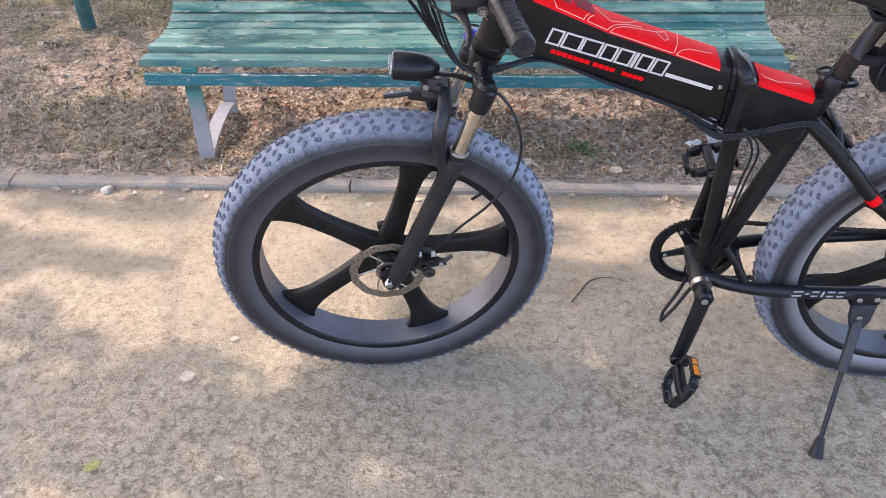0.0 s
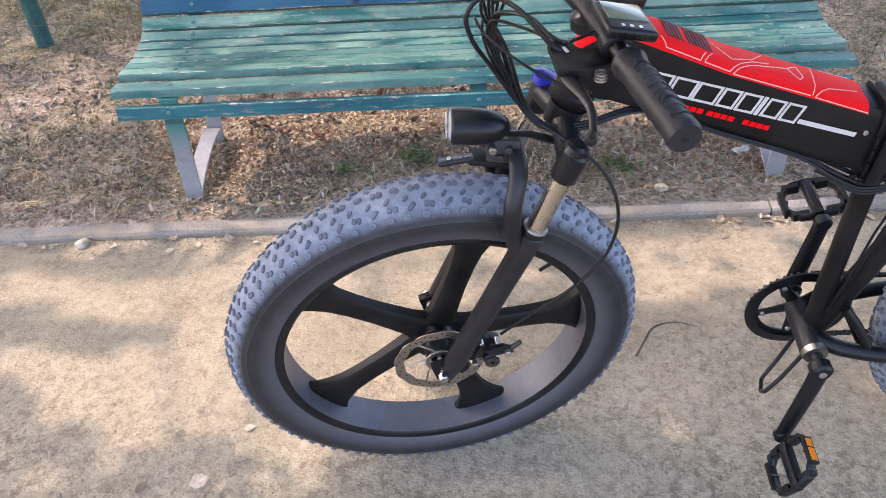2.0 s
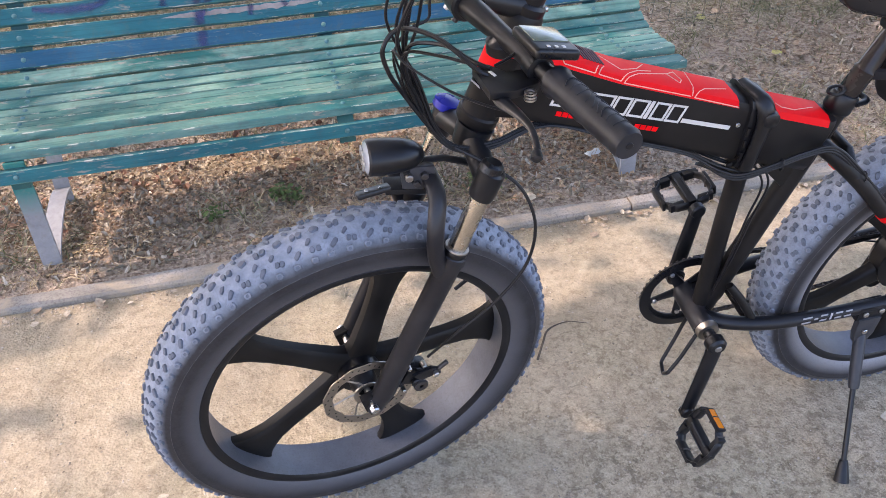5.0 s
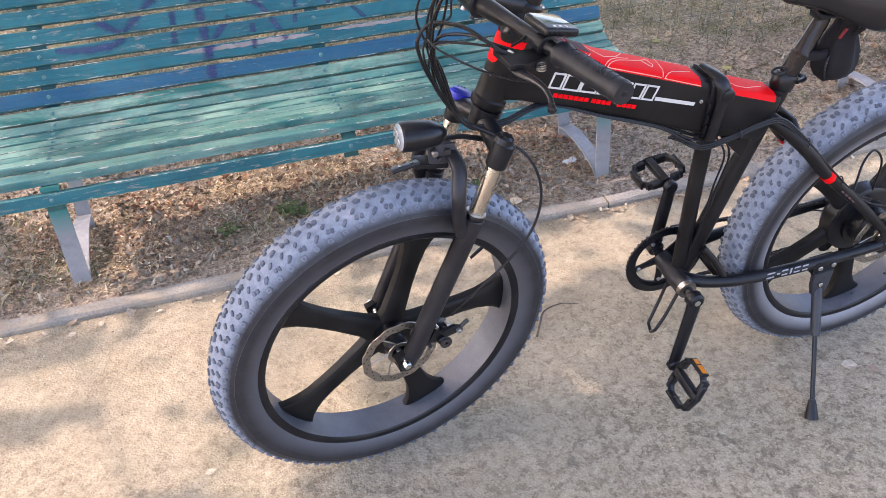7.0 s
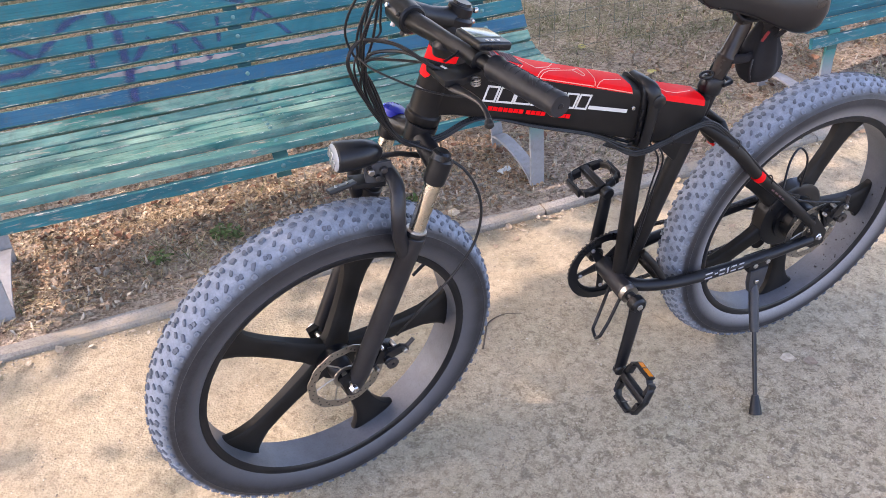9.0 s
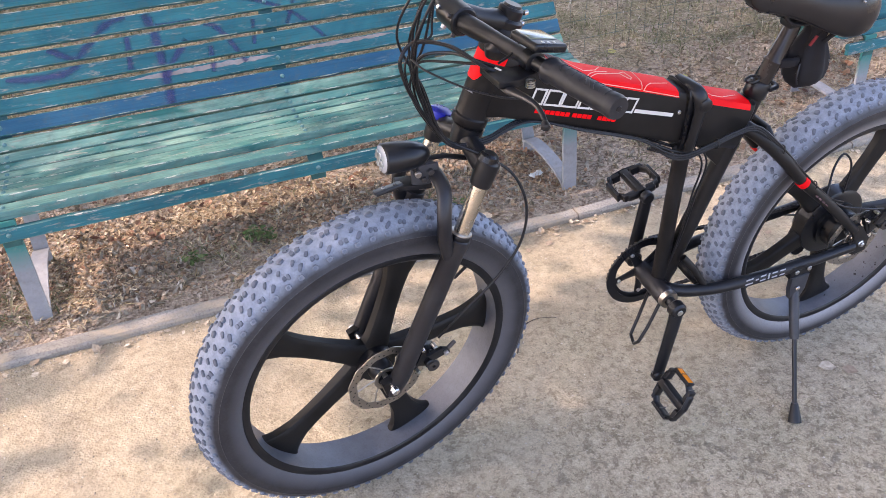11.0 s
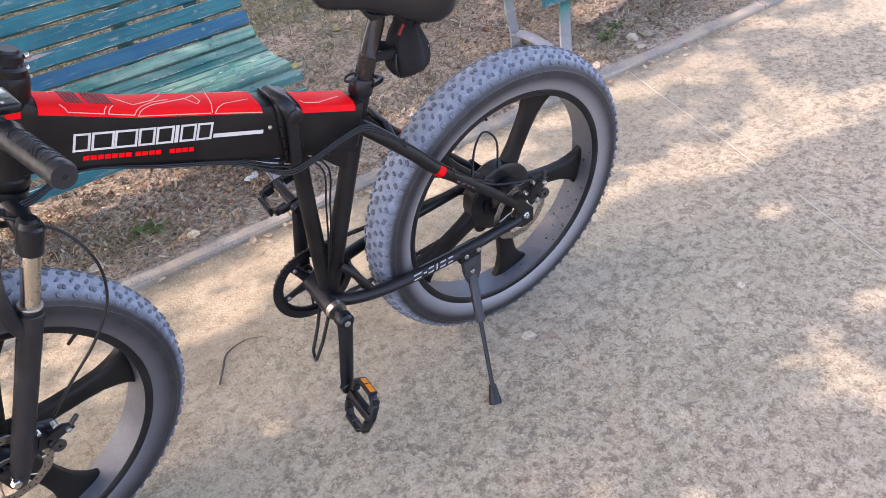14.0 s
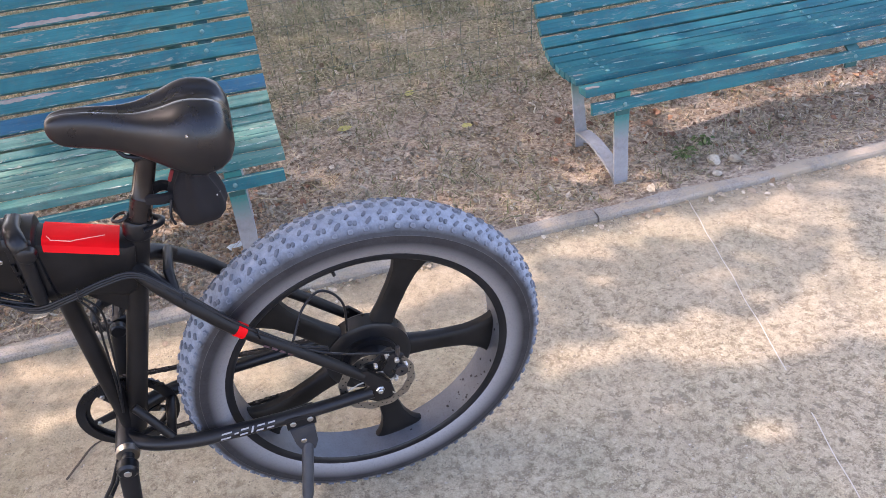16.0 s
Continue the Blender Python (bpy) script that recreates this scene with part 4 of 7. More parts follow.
for _line in ([(0.068, 0.70), (0.075, 0.94), (0.124, 0.94), (0.133, 0.66)], [(0.142, 0.61), (0.130, 0.94), (0.167, 0.94), (0.204, 0.22), (0.231, 0.0)], [(0.145, -0.29), (0.173, 0.45), (0.205, 0.05), (0.224, -0.5)],
              [(0.172, 0.96), (0.205, 0.46), (0.259, -0.05), (0.276, -0.37)], [(0.259, -0.05), (0.273, 0.55), (0.281, 0.25), (0.276, -0.37)], [(0.302, -0.9), (0.299, 0.0), (0.295, 0.66), (0.290, 0.94)],
              [(0.172, 0.96), (0.287, 0.95)], [(0.365, 0.18), (0.316, 0.61), (0.294, 0.96), (0.376, 0.97)], [(0.060, -0.5), (0.075, -0.9), (0.124, -0.9)], [(0.172, -0.96), (0.230, -0.9), (0.287, -0.95)], [(0.316, -0.61), (0.376, -0.9)],
              [(0.458, 0.36), (0.464, 0.62), (0.492, 0.64), (0.541, 0.08)]):
    ink([(x, -u) for x, u in _line], 0.0017, M_LINE, red_front)
# dark printed patch on the crown
for _k in range(13):
    if _k != 5:
        ink([(0.080 + _k * 0.0052, -0.52), (0.077 + _k * 0.0052, 0.25), (0.074 + _k * 0.0052, 0.88)], 0.0038, M_GREYPRINT, red_front, "print_bar")

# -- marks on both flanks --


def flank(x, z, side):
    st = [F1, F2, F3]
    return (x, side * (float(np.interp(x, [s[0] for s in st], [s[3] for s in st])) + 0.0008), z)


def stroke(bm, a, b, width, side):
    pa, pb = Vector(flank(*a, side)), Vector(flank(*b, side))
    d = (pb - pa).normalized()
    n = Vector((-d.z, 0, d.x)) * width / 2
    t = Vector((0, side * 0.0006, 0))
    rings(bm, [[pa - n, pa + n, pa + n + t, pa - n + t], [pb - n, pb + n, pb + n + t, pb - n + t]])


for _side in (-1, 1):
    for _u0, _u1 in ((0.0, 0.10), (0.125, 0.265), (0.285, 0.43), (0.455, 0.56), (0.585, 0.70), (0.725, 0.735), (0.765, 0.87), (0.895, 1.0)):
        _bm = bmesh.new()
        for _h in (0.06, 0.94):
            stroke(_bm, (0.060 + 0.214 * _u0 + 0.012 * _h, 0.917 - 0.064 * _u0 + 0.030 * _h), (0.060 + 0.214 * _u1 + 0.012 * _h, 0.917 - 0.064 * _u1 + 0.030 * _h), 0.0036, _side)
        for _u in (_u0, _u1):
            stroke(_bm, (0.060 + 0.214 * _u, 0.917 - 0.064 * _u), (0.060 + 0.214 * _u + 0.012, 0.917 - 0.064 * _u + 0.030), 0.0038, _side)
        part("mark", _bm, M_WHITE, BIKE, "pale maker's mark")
    for _k, _n in enumerate((7, 4, 4)):
        for _j in range(_n):
            _a = 0.070 + (0.0, 0.078, 0.132)[_k] + 0.0105 * _j
            _bm = bmesh.new()
            stroke(_bm, (_a, 0.902 - (_a - 0.068) * 0.325), (_a + 0.0088, 0.902 - (_a + 0.0088 - 0.068) * 0.325), 0.0082, _side)
            part("mark", _bm, M_RED, BIKE, "small red mark bar")
    _bm = bmesh.new()
    stroke(_bm, (0.281, 0.857), (0.370, 0.829), 0.0075, _side)
    part("stripe", _bm, M_WHITE, BIKE, "pale stripe")
    part("rivet", cyl((0.384, _side * 0.0355, 0.832), (0.384, _side * 0.0385, 0.832), 0.0042, 12), M_STEEL, BIKE)

# -- folding joint --
part("hinge", rings(bmesh.new(), [section(x, t, b, h) for x, t, b, h in ((0.398, 0.872, 0.744, 0.036), (0.400, 0.878, 0.738, 0.041), (0.419, 0.872, 0.731, 0.042), (0.440, 0.866, 0.727, 0.041), (0.442, 0.856, 0.732, 0.036))]),
     M_PLASTIC, BIKE, "black folding joint of the main tube")
part("latch", tube(spline([(0.412, 0.022, 0.872), (0.414, -0.015, 0.875), (0.420, -0.037, 0.868), (0.424, -0.047, 0.845), (0.421, -0.0485, 0.80), (0.417, -0.045, 0.742)], 5), [0.0085, 0.009, 0.010, 0.0105, 0.009, 0.008, 0.008], 12, wide=1.5, side=(1, 0, 0)),
     M_PLASTIC, BIKE, "black locking lever over the joint")
part("latch_cap", lathe([(-0.008, 0.0001), (-0.008, 0.010), (-0.005, 0.0145), (0.006, 0.016)], 20, closed=False, m=Matrix.Translation((0.430, -0.051, 0.845))), M_PLASTIC, BIKE, "round glossy latch cap")
for _z in (0.77, 0.795, 0.82):
    part("pin", cyl((0.402, -0.043, _z - 0.008), (0.402, -0.043, _z + 0.008), 0.0032, 10), M_MATT, BIKE)

# -- seat tube, struts, stays --
SEATX = lambda z: 0.455 + 0.29 * (z - 0.34)
part("seat_tube", tube([(SEATX(z), 0, z) for z in (0.340, 0.60, 0.70, 0.825)], [0.0205, 0.0195, 0.0195, 0.0205], 24), M_MATT, BIKE)
part("down_strut", tube([(0.440, 0, 0.760), (0.441, 0, 0.60), (0.447, 0, 0.345)], [0.0175, 0.0175, 0.018], 20), M_MATT, BIKE)
part("bottom_bracket", tube([(0.437, -0.058, 0.335), (0.437, -0.054, 0.335), (0.437, 0.054, 0.335), (0.437, 0.058, 0.335)], [0.021, 0.0245, 0.0245, 0.021], 24), M_FORK, BIKE)
part("bearing_cup", lathe([(-0.006, 0.012), (-0.006, 0.022), (0.0, 0.0235), (0.008, 0.0235)], 24, closed=False, m=Matrix.Translation((0.437, -0.062, 0.335))), M_ROTOR, BIKE, "dull bearing ring")
part("gusset", plate([(0.545, 0.705), (0.560, 0.640), (0.548, 0.636), (0.470, 0.715)], -0.012, 0.012, 0.003), M_MATT, BIKE)
for _s in (-1, 1):
    part("seat_stay", tube(spline([(0.566, _s * 0.012, 0.752), (0.600, _s * 0.045, 0.728), (0.656, _s * 0.070, 0.674), (0.715, _s * 0.080, 0.610), (0.82, _s * 0.088, 0.517), (0.915, _s * 0.092, 0.425)], 5), [0.0155, 0.0155, 0.014, 0.013, 0.012, 0.011], 16), M_MATT, BIKE)
    part("chain_stay", tube(spline([(0.440, _s * 0.030, 0.343), (0.485, _s * 0.058, 0.343), (0.560, _s * 0.078, 0.345), (0.640, _s * 0.086, 0.350), (0.78, _s * 0.091, 0.358), (0.930, _s * 0.093, 0.372)], 5), [0.016, 0.015, 0.0145, 0.014, 0.013], 16), M_BLACK, BIKE)
    part("dropout", plate([(0.895, 0.440), (0.925, 0.442), (0.968, 0.392), (0.970, 0.352), (0.935, 0.345), (0.900, 0.368), (0.925, 0.395)], _s * 0.093 - 0.005, _s * 0.093 + 0.005, 0.0015), M_MATT, BIKE)
    _bm = bmesh.new()
    tube([(0.708, _s * 0.0793, 0.6165), (0.721, _s * 0.0805, 0.6045)], 0.0142, 16, _bm)
    part("red_band", _bm, M_RED, BIKE, "red band on the stay")
for _k in range(4):
    part("print_bar", boxed(0.011, 0.0012, 0.004, pose(0.752 + _k * 0.013, -0.0975, 0.572 - _k * 0.0115, 0, 41, 0)), M_GREYPRINT, BIKE)
for _x, _w, _h in ((0.632, 0.020, 0.0125), (0.652, 0.008, 0.003), (0.668, 0.015, 0.0125), (0.684, 0.004, 0.0125), (0.700, 0.015, 0.0125), (0.721, 0.014, 0.0125)):
    _m = Matrix.Translation((_x, -0.0862 - 0.036 * (_x - 0.64), 0.350 + 0.057 * (_x - 0.64))) @ pose(0, 0, 0, -28, -3, 0) @ pose(0, -0.0142, 0)
    _m = _m @ Matrix(((1, 0, 0.45, 0), (0, 1, 0, 0), (0, 0, 1, 0), (0, 0, 0, 1)))
    if _w < 0.010:
        part("print_bar", boxed(_w, 0.0012, _h, _m), M_FAINT, BIKE)
    else:
        for _d in (-1, 1):
            part("print_bar", boxed(_w, 0.0012, 0.003, _m @ pose(0, 0, _d * (_h - 0.003) / 2)), M_FAINT, BIKE)
part("stay_bridge", tube([(0.525, -0.068, 0.345), (0.525, 0.068, 0.345)], 0.010, 12), M_MATT, BIKE)
part("stay_bridge", tube([(0.628, -0.068, 0.70), (0.622, -0.03, 0.738), (0.622, 0.03, 0.738), (0.628, 0.068, 0.70)], 0.009, 12), M_MATT, BIKE)
part("stay_link", tube([(0.475, -0.035, 0.43), (0.50, -0.05, 0.40), (0.53, -0.065, 0.35)], 0.009, 12), M_MATT, BIKE)

# -- seat post, saddle, pouch --
part("seat_collar", tube([(SEATX(z), 0, z) for z in (0.806, 0.810, 0.836, 0.840)], [0.022, 0.0245, 0.0245, 0.022], 24), M_PLASTIC, BIKE)
part("collar_lever", tube(spline([(0.614, 0.016, 0.828), (0.634, 0.002, 0.827), (0.630, -0.016, 0.828), (0.606, -0.024, 0.829)], 5), [0.007, 0.007, 0.006, 0.006], 10, wide=0.6, side=(0, 0, 1)), M_PLASTIC, BIKE)
_ring = [Vector((0.574 + 0.013 * math.cos(a), -0.004 + 0.011 * math.sin(a), 0.850 + 0.003 * math.cos(a))) for a in np.linspace(0, 2 * math.pi, 17)]
part("loop", tube(_ring, 0.0028, 6), M_CABLE, BIKE)
part("seat_post", tube([(SEATX(z) + 0.008 * (z - 0.80) / 0.1, 0, z) for z in (0.80, 0.878, 0.882, 0.886, 0.944, 0.962)], [0.0185, 0.0185, 0.0200, 0.0172, 0.0168, 0.0135], 24), M_POST, BIKE)
part("saddle_clamp", boxed(0.036, 0.034, 0.016, pose(0.641, 0, 0.962, 0, -5), 0.005), M_PLASTIC, BIKE)
for _s in (-1, 1):
    part("saddle_rail", tube(spline([(0.606, _s * 0.012, 0.985), (0.622, _s * 0.020, 0.968), (0.670, _s * 0.022, 0.962), (0.735, _s * 0.032, 0.982)], 5), 0.0036, 8), M_BLACK, BIKE)
_stations = [(0.512, 0.010, 1.040, 1.024), (0.520, 0.018, 1.051, 1.010), (0.535, 0.0235, 1.056, 1.001), (0.560, 0.0265, 1.056, 0.995), (0.600, 0.0315, 1.051, 0.986), (0.640, 0.042, 1.049, 0.974), (0.680, 0.062, 1.054, 0.958),
             (0.715, 0.083, 1.063, 0.945), (0.745, 0.094, 1.069, 0.938), (0.772, 0.095, 1.066, 0.940), (0.794, 0.090, 1.060, 0.948), (0.809, 0.076, 1.047, 0.960), (0.816, 0.050, 1.026, 0.980)]
_stations = [(0.519 + (x - 0.512) * 0.881, w * 0.89, t - 0.006 - 0.012 * min(1.0, max(0.0, (x - 0.6) / 0.1)), b + 0.003) for x, w, t, b in _stations]
_loops = []
for _x, _w, _t, _b in _stations:
    _ring = []
    _dip = 0.010 * max(0.0, min(1.0, (_x - 0.60) / 0.12))
    for _u, _v in ((0.0, 1.0), (0.18, 1.0), (0.34, 1.02), (0.58, 0.98), (0.80, 0.86), (0.94, 0.66), (1.0, 0.42), (0.97, 0.18), (0.88, 0.03), (0.70, 0.0)):
        _h = _b + (_t - _b) * _v - (_dip if _u < 0.2 else 0)
        _ring.append((_x, -_w * _u, _h))
    _ring += [(x, -y, z) for x, y, z in _ring[:0:-1]]
    _loops.append(_ring)
_bm = rings(bmesh.new(), _loops)
bmesh.ops.subdivide_edges(_bm, edges=_bm.edges[:], cuts=1, use_grid_fill=True, smooth=0.8)
saddle = part("saddle", _bm, M_SADDLE, BIKE, "padded black vinyl saddle with a raised seam", angle=60)
for _s in (-1, 1):
    _seam = [(x, _s * w * 0.40, t + 0.0004) for x, w, t, b in _stations[3:12]]
    part("seam", tube(spline(_seam, 4), 0.0009, 5), M_SADDLE, saddle)
    part("button", cyl((0.722, _s * 0.0785, 1.020), (0.722, _s * 0.0840, 1.020), 0.002, 8), M_STEEL, saddle)
part("saddle_base", rings(bmesh.new(), [[(x, -w * 0.7, b - 0.002), (x, w * 0.7, b - 0.002), (x, w * 0.6, b + 0.02), (x, -w * 0.6, b + 0.02)] for x, w, t, b in _stations[1:11]]), M_PLASTIC, saddle)
_bm = bmesh.new()
_loops = []
for _z, _rx, _ry, _cx in ((0.985, 0.020, 0.022, 0.735), (0.972, 0.034, 0.034, 0.730), (0.960, 0.038, 0.038, 0.722), (0.948, 0.034, 0.034, 0.714), (0.936, 0.020, 0.022, 0.709), (0.922, 0.022, 0.025, 0.706), (0.905, 0.030, 0.033, 0.703), (0.880, 0.040, 0.041, 0.703),
                            (0.855, 0.045, 0.045, 0.704), (0.838, 0.044, 0.043, 0.704), (0.824, 0.035, 0.035, 0.701), (0.816, 0.021, 0.021, 0.699), (0.813, 0.006, 0.006, 0.699)):
    _fold = 0.05 + 0.16 * max(0.0, min(1.0, (_z - 0.85) / 0.09))
    _loops.append([(_cx + _rx * math.cos(a) * (1 + _fold * math.sin(7 * a + _z * 14) + 0.05 * math.sin(3 * a - _z * 60)), _ry * math.sin(a) * (1 + _fold * math.cos(6 * a - _z * 18) + 0.05 * math.cos(2 * a + _z * 50)), _z + 0.004 * math.sin(3 * a)) for a in np.linspace(0, 2 * math.pi, 56, endpoint=False)])
pouch = part("pouch", rings(_bm, _loops), M_CLOTH, BIKE, "rumpled black cloth pouch hung below the saddle", angle=80)
part("red_tab", boxed(0.006, 0.004, 0.024, pose(0.676, -0.032, 0.928, 0, 25, -20), 0.0015), M_DARKRED, pouch, "dark red tab")
part("tag", boxed(0.003, 0.010, 0.004, pose(0.738, -0.024, 0.872, 0, 12, -35), 0.0006), M_WHITE, pouch, "small pale tag")
part("strap", tube(spline([(0.672, -0.012, 0.876), (0.646, -0.020, 0.880), (0.618, -0.004, 0.878), (0.646, 0.020, 0.880), (0.672, 0.012, 0.876)], 5), 0.007, 8, wide=1.5, side=(0, 0, 1)), M_CLOTH, pouch)
part("strap", tube(spline([(0.705, -0.030, 0.92), (0.722, -0.045, 0.950), (0.738, -0.045, 0.958)], 4), 0.005, 8), M_CLOTH, pouch)
part("cord", tube(spline([(0.664, -0.026, 0.878), (0.657, -0.034, 0.855), (0.660, -0.036, 0.836)], 4), 0.0026, 6), M_CABLE, pouch)

# -- cranks, pedals, chain --
BB = Vector((0.437, 0, 0.335))
CRANK = Vector((-0.030, 0, -0.190))


def crank(side):
    e = BB + CRANK * (1 if side < 0 else -0.86)
    p = [BB + Vector((0, side * 0.092, 0)), BB + Vector((0, side * 0.104, 0)) + CRANK * (0.12 if side < 0 else -0.12), e + Vector((0, side * 0.118, 0)) - CRANK * (0.1 if side < 0 else -0.1), e + Vector((0, side * 0.120, 0))]
    arm = part("crank_arm", tube(spline(p, 4), [0.0205, 0.0185, 0.0165, 0.0160], 16, wide=0.56, side=(0, 1, 0)), M_BLACK, BIKE)
    part("spindle", cyl(BB + Vector((0, side * 0.056, 0)), BB + Vector((0, side * 0.090, 0)), 0.0125, 16), M_BLACK, arm)
    part("boss", cyl(BB + Vector((0, side * 0.084, 0)), BB + Vector((0, side * 0.112, 0)), 0.0205, 24, bevel=0.005), M_BLACK, arm)
    part("bolt", cyl(BB + Vector((0, side * 0.112, 0)), BB + Vector((0, side * 0.1145, 0)), 0.0075, 12), M_STEEL, arm)
    part("end", cyl(e + Vector((0, side * 0.110, 0)), e + Vector((0, side * 0.130, 0)), 0.0165, 18), M_BLACK, arm)
    return e + Vector((0, side * 0.130, 0))


def pedal(root, side, tip):
    """A caged folding platform pedal, its axle along y; tip turns it about the axle."""
    m = Matrix.Translation(root) @ Matrix.Rotation(radians(tip), 4, "Y")
    s = side
    ped = part("pedal", boxed(0.021, 0.094, 0.021, pose(0, s * 0.056, 0), 0.006), M_CABLE, BIKE, "black caged pedal", m=m)
    for d in (-1, 1):
        rail = [(0.008 * d, s * 0.010, 0), (0.032 * d, s * 0.012, 0), (0.051 * d, s * 0.032, 0), (0.051 * d, s * 0.076, 0), (0.032 * d, s * 0.100, 0), (0, s * 0.104, 0)]
        part("cage", tube(rail, 0.0043, 8, wide=2.6, side=(0, 0, 1)), M_CABLE, ped)
        for y, w in ((0.018, 0.010), (0.094, 0.012)):
            part("cage_web", boxed(0.032, w, 0.020, pose(0.031 * d, s * y, 0), 0.003), M_CABLE, ped)
        part("spine_ridge", boxed(0.0022, 0.060, 0.0035, pose(0.007 * d, s * 0.056, 0.0108), 0.0006), M_STAND, ped)
        part("reflector_frame", boxed(0.007, 0.056, 0.021, pose(0.0555 * d, s * 0.054, 0), 0.0015), M_CABLE, ped)
        if s < 0:
            part("reflector", boxed(0.004, 0.046, 0.014, pose(0.0585 * d, s * 0.054, 0), 0.001), M_AMBER, ped, "orange reflector")
            part("reflector_bar", boxed(0.0045, 0.003, 0.015, pose(0.0587 * d, s * 0.050, 0), 0.0005), M_CABLE, ped)
        for y in (0.020, 0.054, 0.090):
            part("stud", cyl((0.047 * d, s * y, -0.010), (0.047 * d, s * y, 0.010), 0.0016, 6), M_CHAIN, ped)
    part("end_cap", cyl((0, s * 0.100, 0), (0, s * 0.1075, 0), 0.0095, 14), M_CABLE, ped)
    return ped


pedal(crank(-1), -1, -66)
pedal(crank(1), 1, -14)
ring_out = part("chainring", lathe([(0.052, 0.074), (0.052, 0.093), (0.056, 0.093), (0.056, 0.074)], 64), M_BLACK, BIKE, "black toothed chainring", m=Matrix.Translation(BB))
_bm = bmesh.new()
for _k in range(46):
    _a = 2 * math.pi * _k / 46
    box(_bm, 0.007, 0.0025, 0.005, Matrix.Rotation(-_a, 4, "Y") @ Matrix.Translation((0.0955, 0.054, 0)))
part("teeth", _bm, M_CHAIN, ring_out, angle=0)
for _k in range(5):
    part("spider_arm", tube([(0.015, 0.056, 0), (0.045, 0.056, 0), (0.078, 0.055, 0)], [0.014, 0.010, 0.009], 10, wide=0.35, side=(0, 1, 0)), M_BLACK, ring_out, m=Matrix.Rotation(radians(20 + 72 * _k), 4, "Y"))
    part("ring_bolt", cyl((0.066, 0.048, 0), (0.066, 0.060, 0), 0.005, 10), M_STEEL, ring_out, m=Matrix.Rotation(radians(20 + 72 * _k), 4, "Y"))
part("guard_disc", lathe([(0.044, 0.082), (0.046, 0.101), (0.050, 0.101), (0.050, 0.082)], 64), M_PLASTIC, ring_out)


def chain_run(a, b, sag=0.0):
    bm = bmesh.new()
    a, b = Vector(a), Vector(b)
    n = int((b - a).length / 0.0127)
    for k in range(n):
        p = a.lerp(b, (k + 0.5) / n) - Vector((0, 0, sag * math.sin(math.pi * k / n)))
        for s in (-1, 1):
            box(bm, 0.0145, 0.0014, 0.0075 if k % 2 else 0.0085, Matrix.Translation(p + Vector((0, s * (0.0032 if k % 2 else 0.0020), 0))))
        box(bm, 0.006, 0.005, 0.006, Matrix.Translation(p))
    return bm


part("chain", chain_run((0.440, 0.054, 0.430), (0.945, 0.054, 0.407), 0.004), M_CHAIN, BIKE, "dark oily chain, upper run", angle=0)
part("chain", chain_run((0.437, 0.054, 0.241), (0.925, 0.054, 0.285), 0.006), M_CHAIN, BIKE, "dark oily chain, lower run", angle=0)
mech = part("derailleur", plate([(0.945, 0.350), (0.962, 0.345), (0.958, 0.290), (0.935, 0.245), (0.915, 0.250), (0.925, 0.300)], 0.075, 0.098, 0.004), M_PLASTIC, BIKE, "black rear derailleur")
for _x, _z in ((0.940, 0.298), (0.922, 0.255)):
    part("jockey_wheel", cyl((_x, 0.048, _z), (_x, 0.060, _z), 0.021, 20), M_PLASTIC, mech)
_bend = [Vector(q) for q in ((0.416, -0.060, 0.325), (0.388, -0.070, 0.268), (0.364, -0.078, 0.236), (0.366, -0.060, 0.210), (0.376, -0.028, 0.208), (0.404, -0.012, 0.258), (0.424, -0.004, 0.318))]
_wire = [_bend[0]]
for _a, _b, _c in zip(_bend, _bend[1:], _bend[2:]):
    _wire += [_b.lerp(_a, 0.16), _b.lerp(_a, 0.05).lerp(_b.lerp(_c, 0.05), 0.5), _b.lerp(_c, 0.16)]
part("guard_wire", tube(_wire + [_bend[-1]], 0.0042, 10), M_BLACK, BIKE, "bent black guard wire under the cranks")

# -- kickstand --
TIP = Vector((0.713, -0.289, 0.024))
PIV = Vector((0.781, -0.100, 0.278))
stand = part("kickstand", plate([(0.748, 0.364), (0.808, 0.368), (0.808, 0.334), (0.748, 0.330)], -0.104, -0.075, 0.003), M_PLASTIC, BIKE, "black folding kickstand, down on the path")
part("bracket", plate([(0.752, 0.334), (0.803, 0.337), (0.803, 0.286), (0.795, 0.262), (0.766, 0.262), (0.757, 0.290)], -0.109, -0.094, 0.003), M_STAND, stand)
_d = (TIP - PIV).normalized()
part("upper_leg", tube([PIV - _d * 0.005, PIV + _d * 0.02, PIV + _d * 0.11, PIV + _d * 0.118], [0.011, 0.0125, 0.0118, 0.0100], 16), M_STAND, stand)
part("lower_leg", tube([PIV + _d * 0.10, TIP - _d * 0.02], 0.0056, 12), M_BLACK, stand, "glossy black rod")
part("rubber_foot", tube([TIP - _d * 0.048, TIP - _d * 0.040, TIP - _d * 0.012, TIP], [0.008, 0.010, 0.0145, 0.016], 16), M_CABLE, stand, "flared rubber foot")
for _p in ((0.762, -0.105, 0.350), (0.797, -0.105, 0.354), (0.775, -0.110, 0.300)):
    part("bolt", cyl(_p, (_p[0], _p[1] - 0.004, _p[2]), 0.0062, 12), M_STEEL, stand, "bright bolt head")

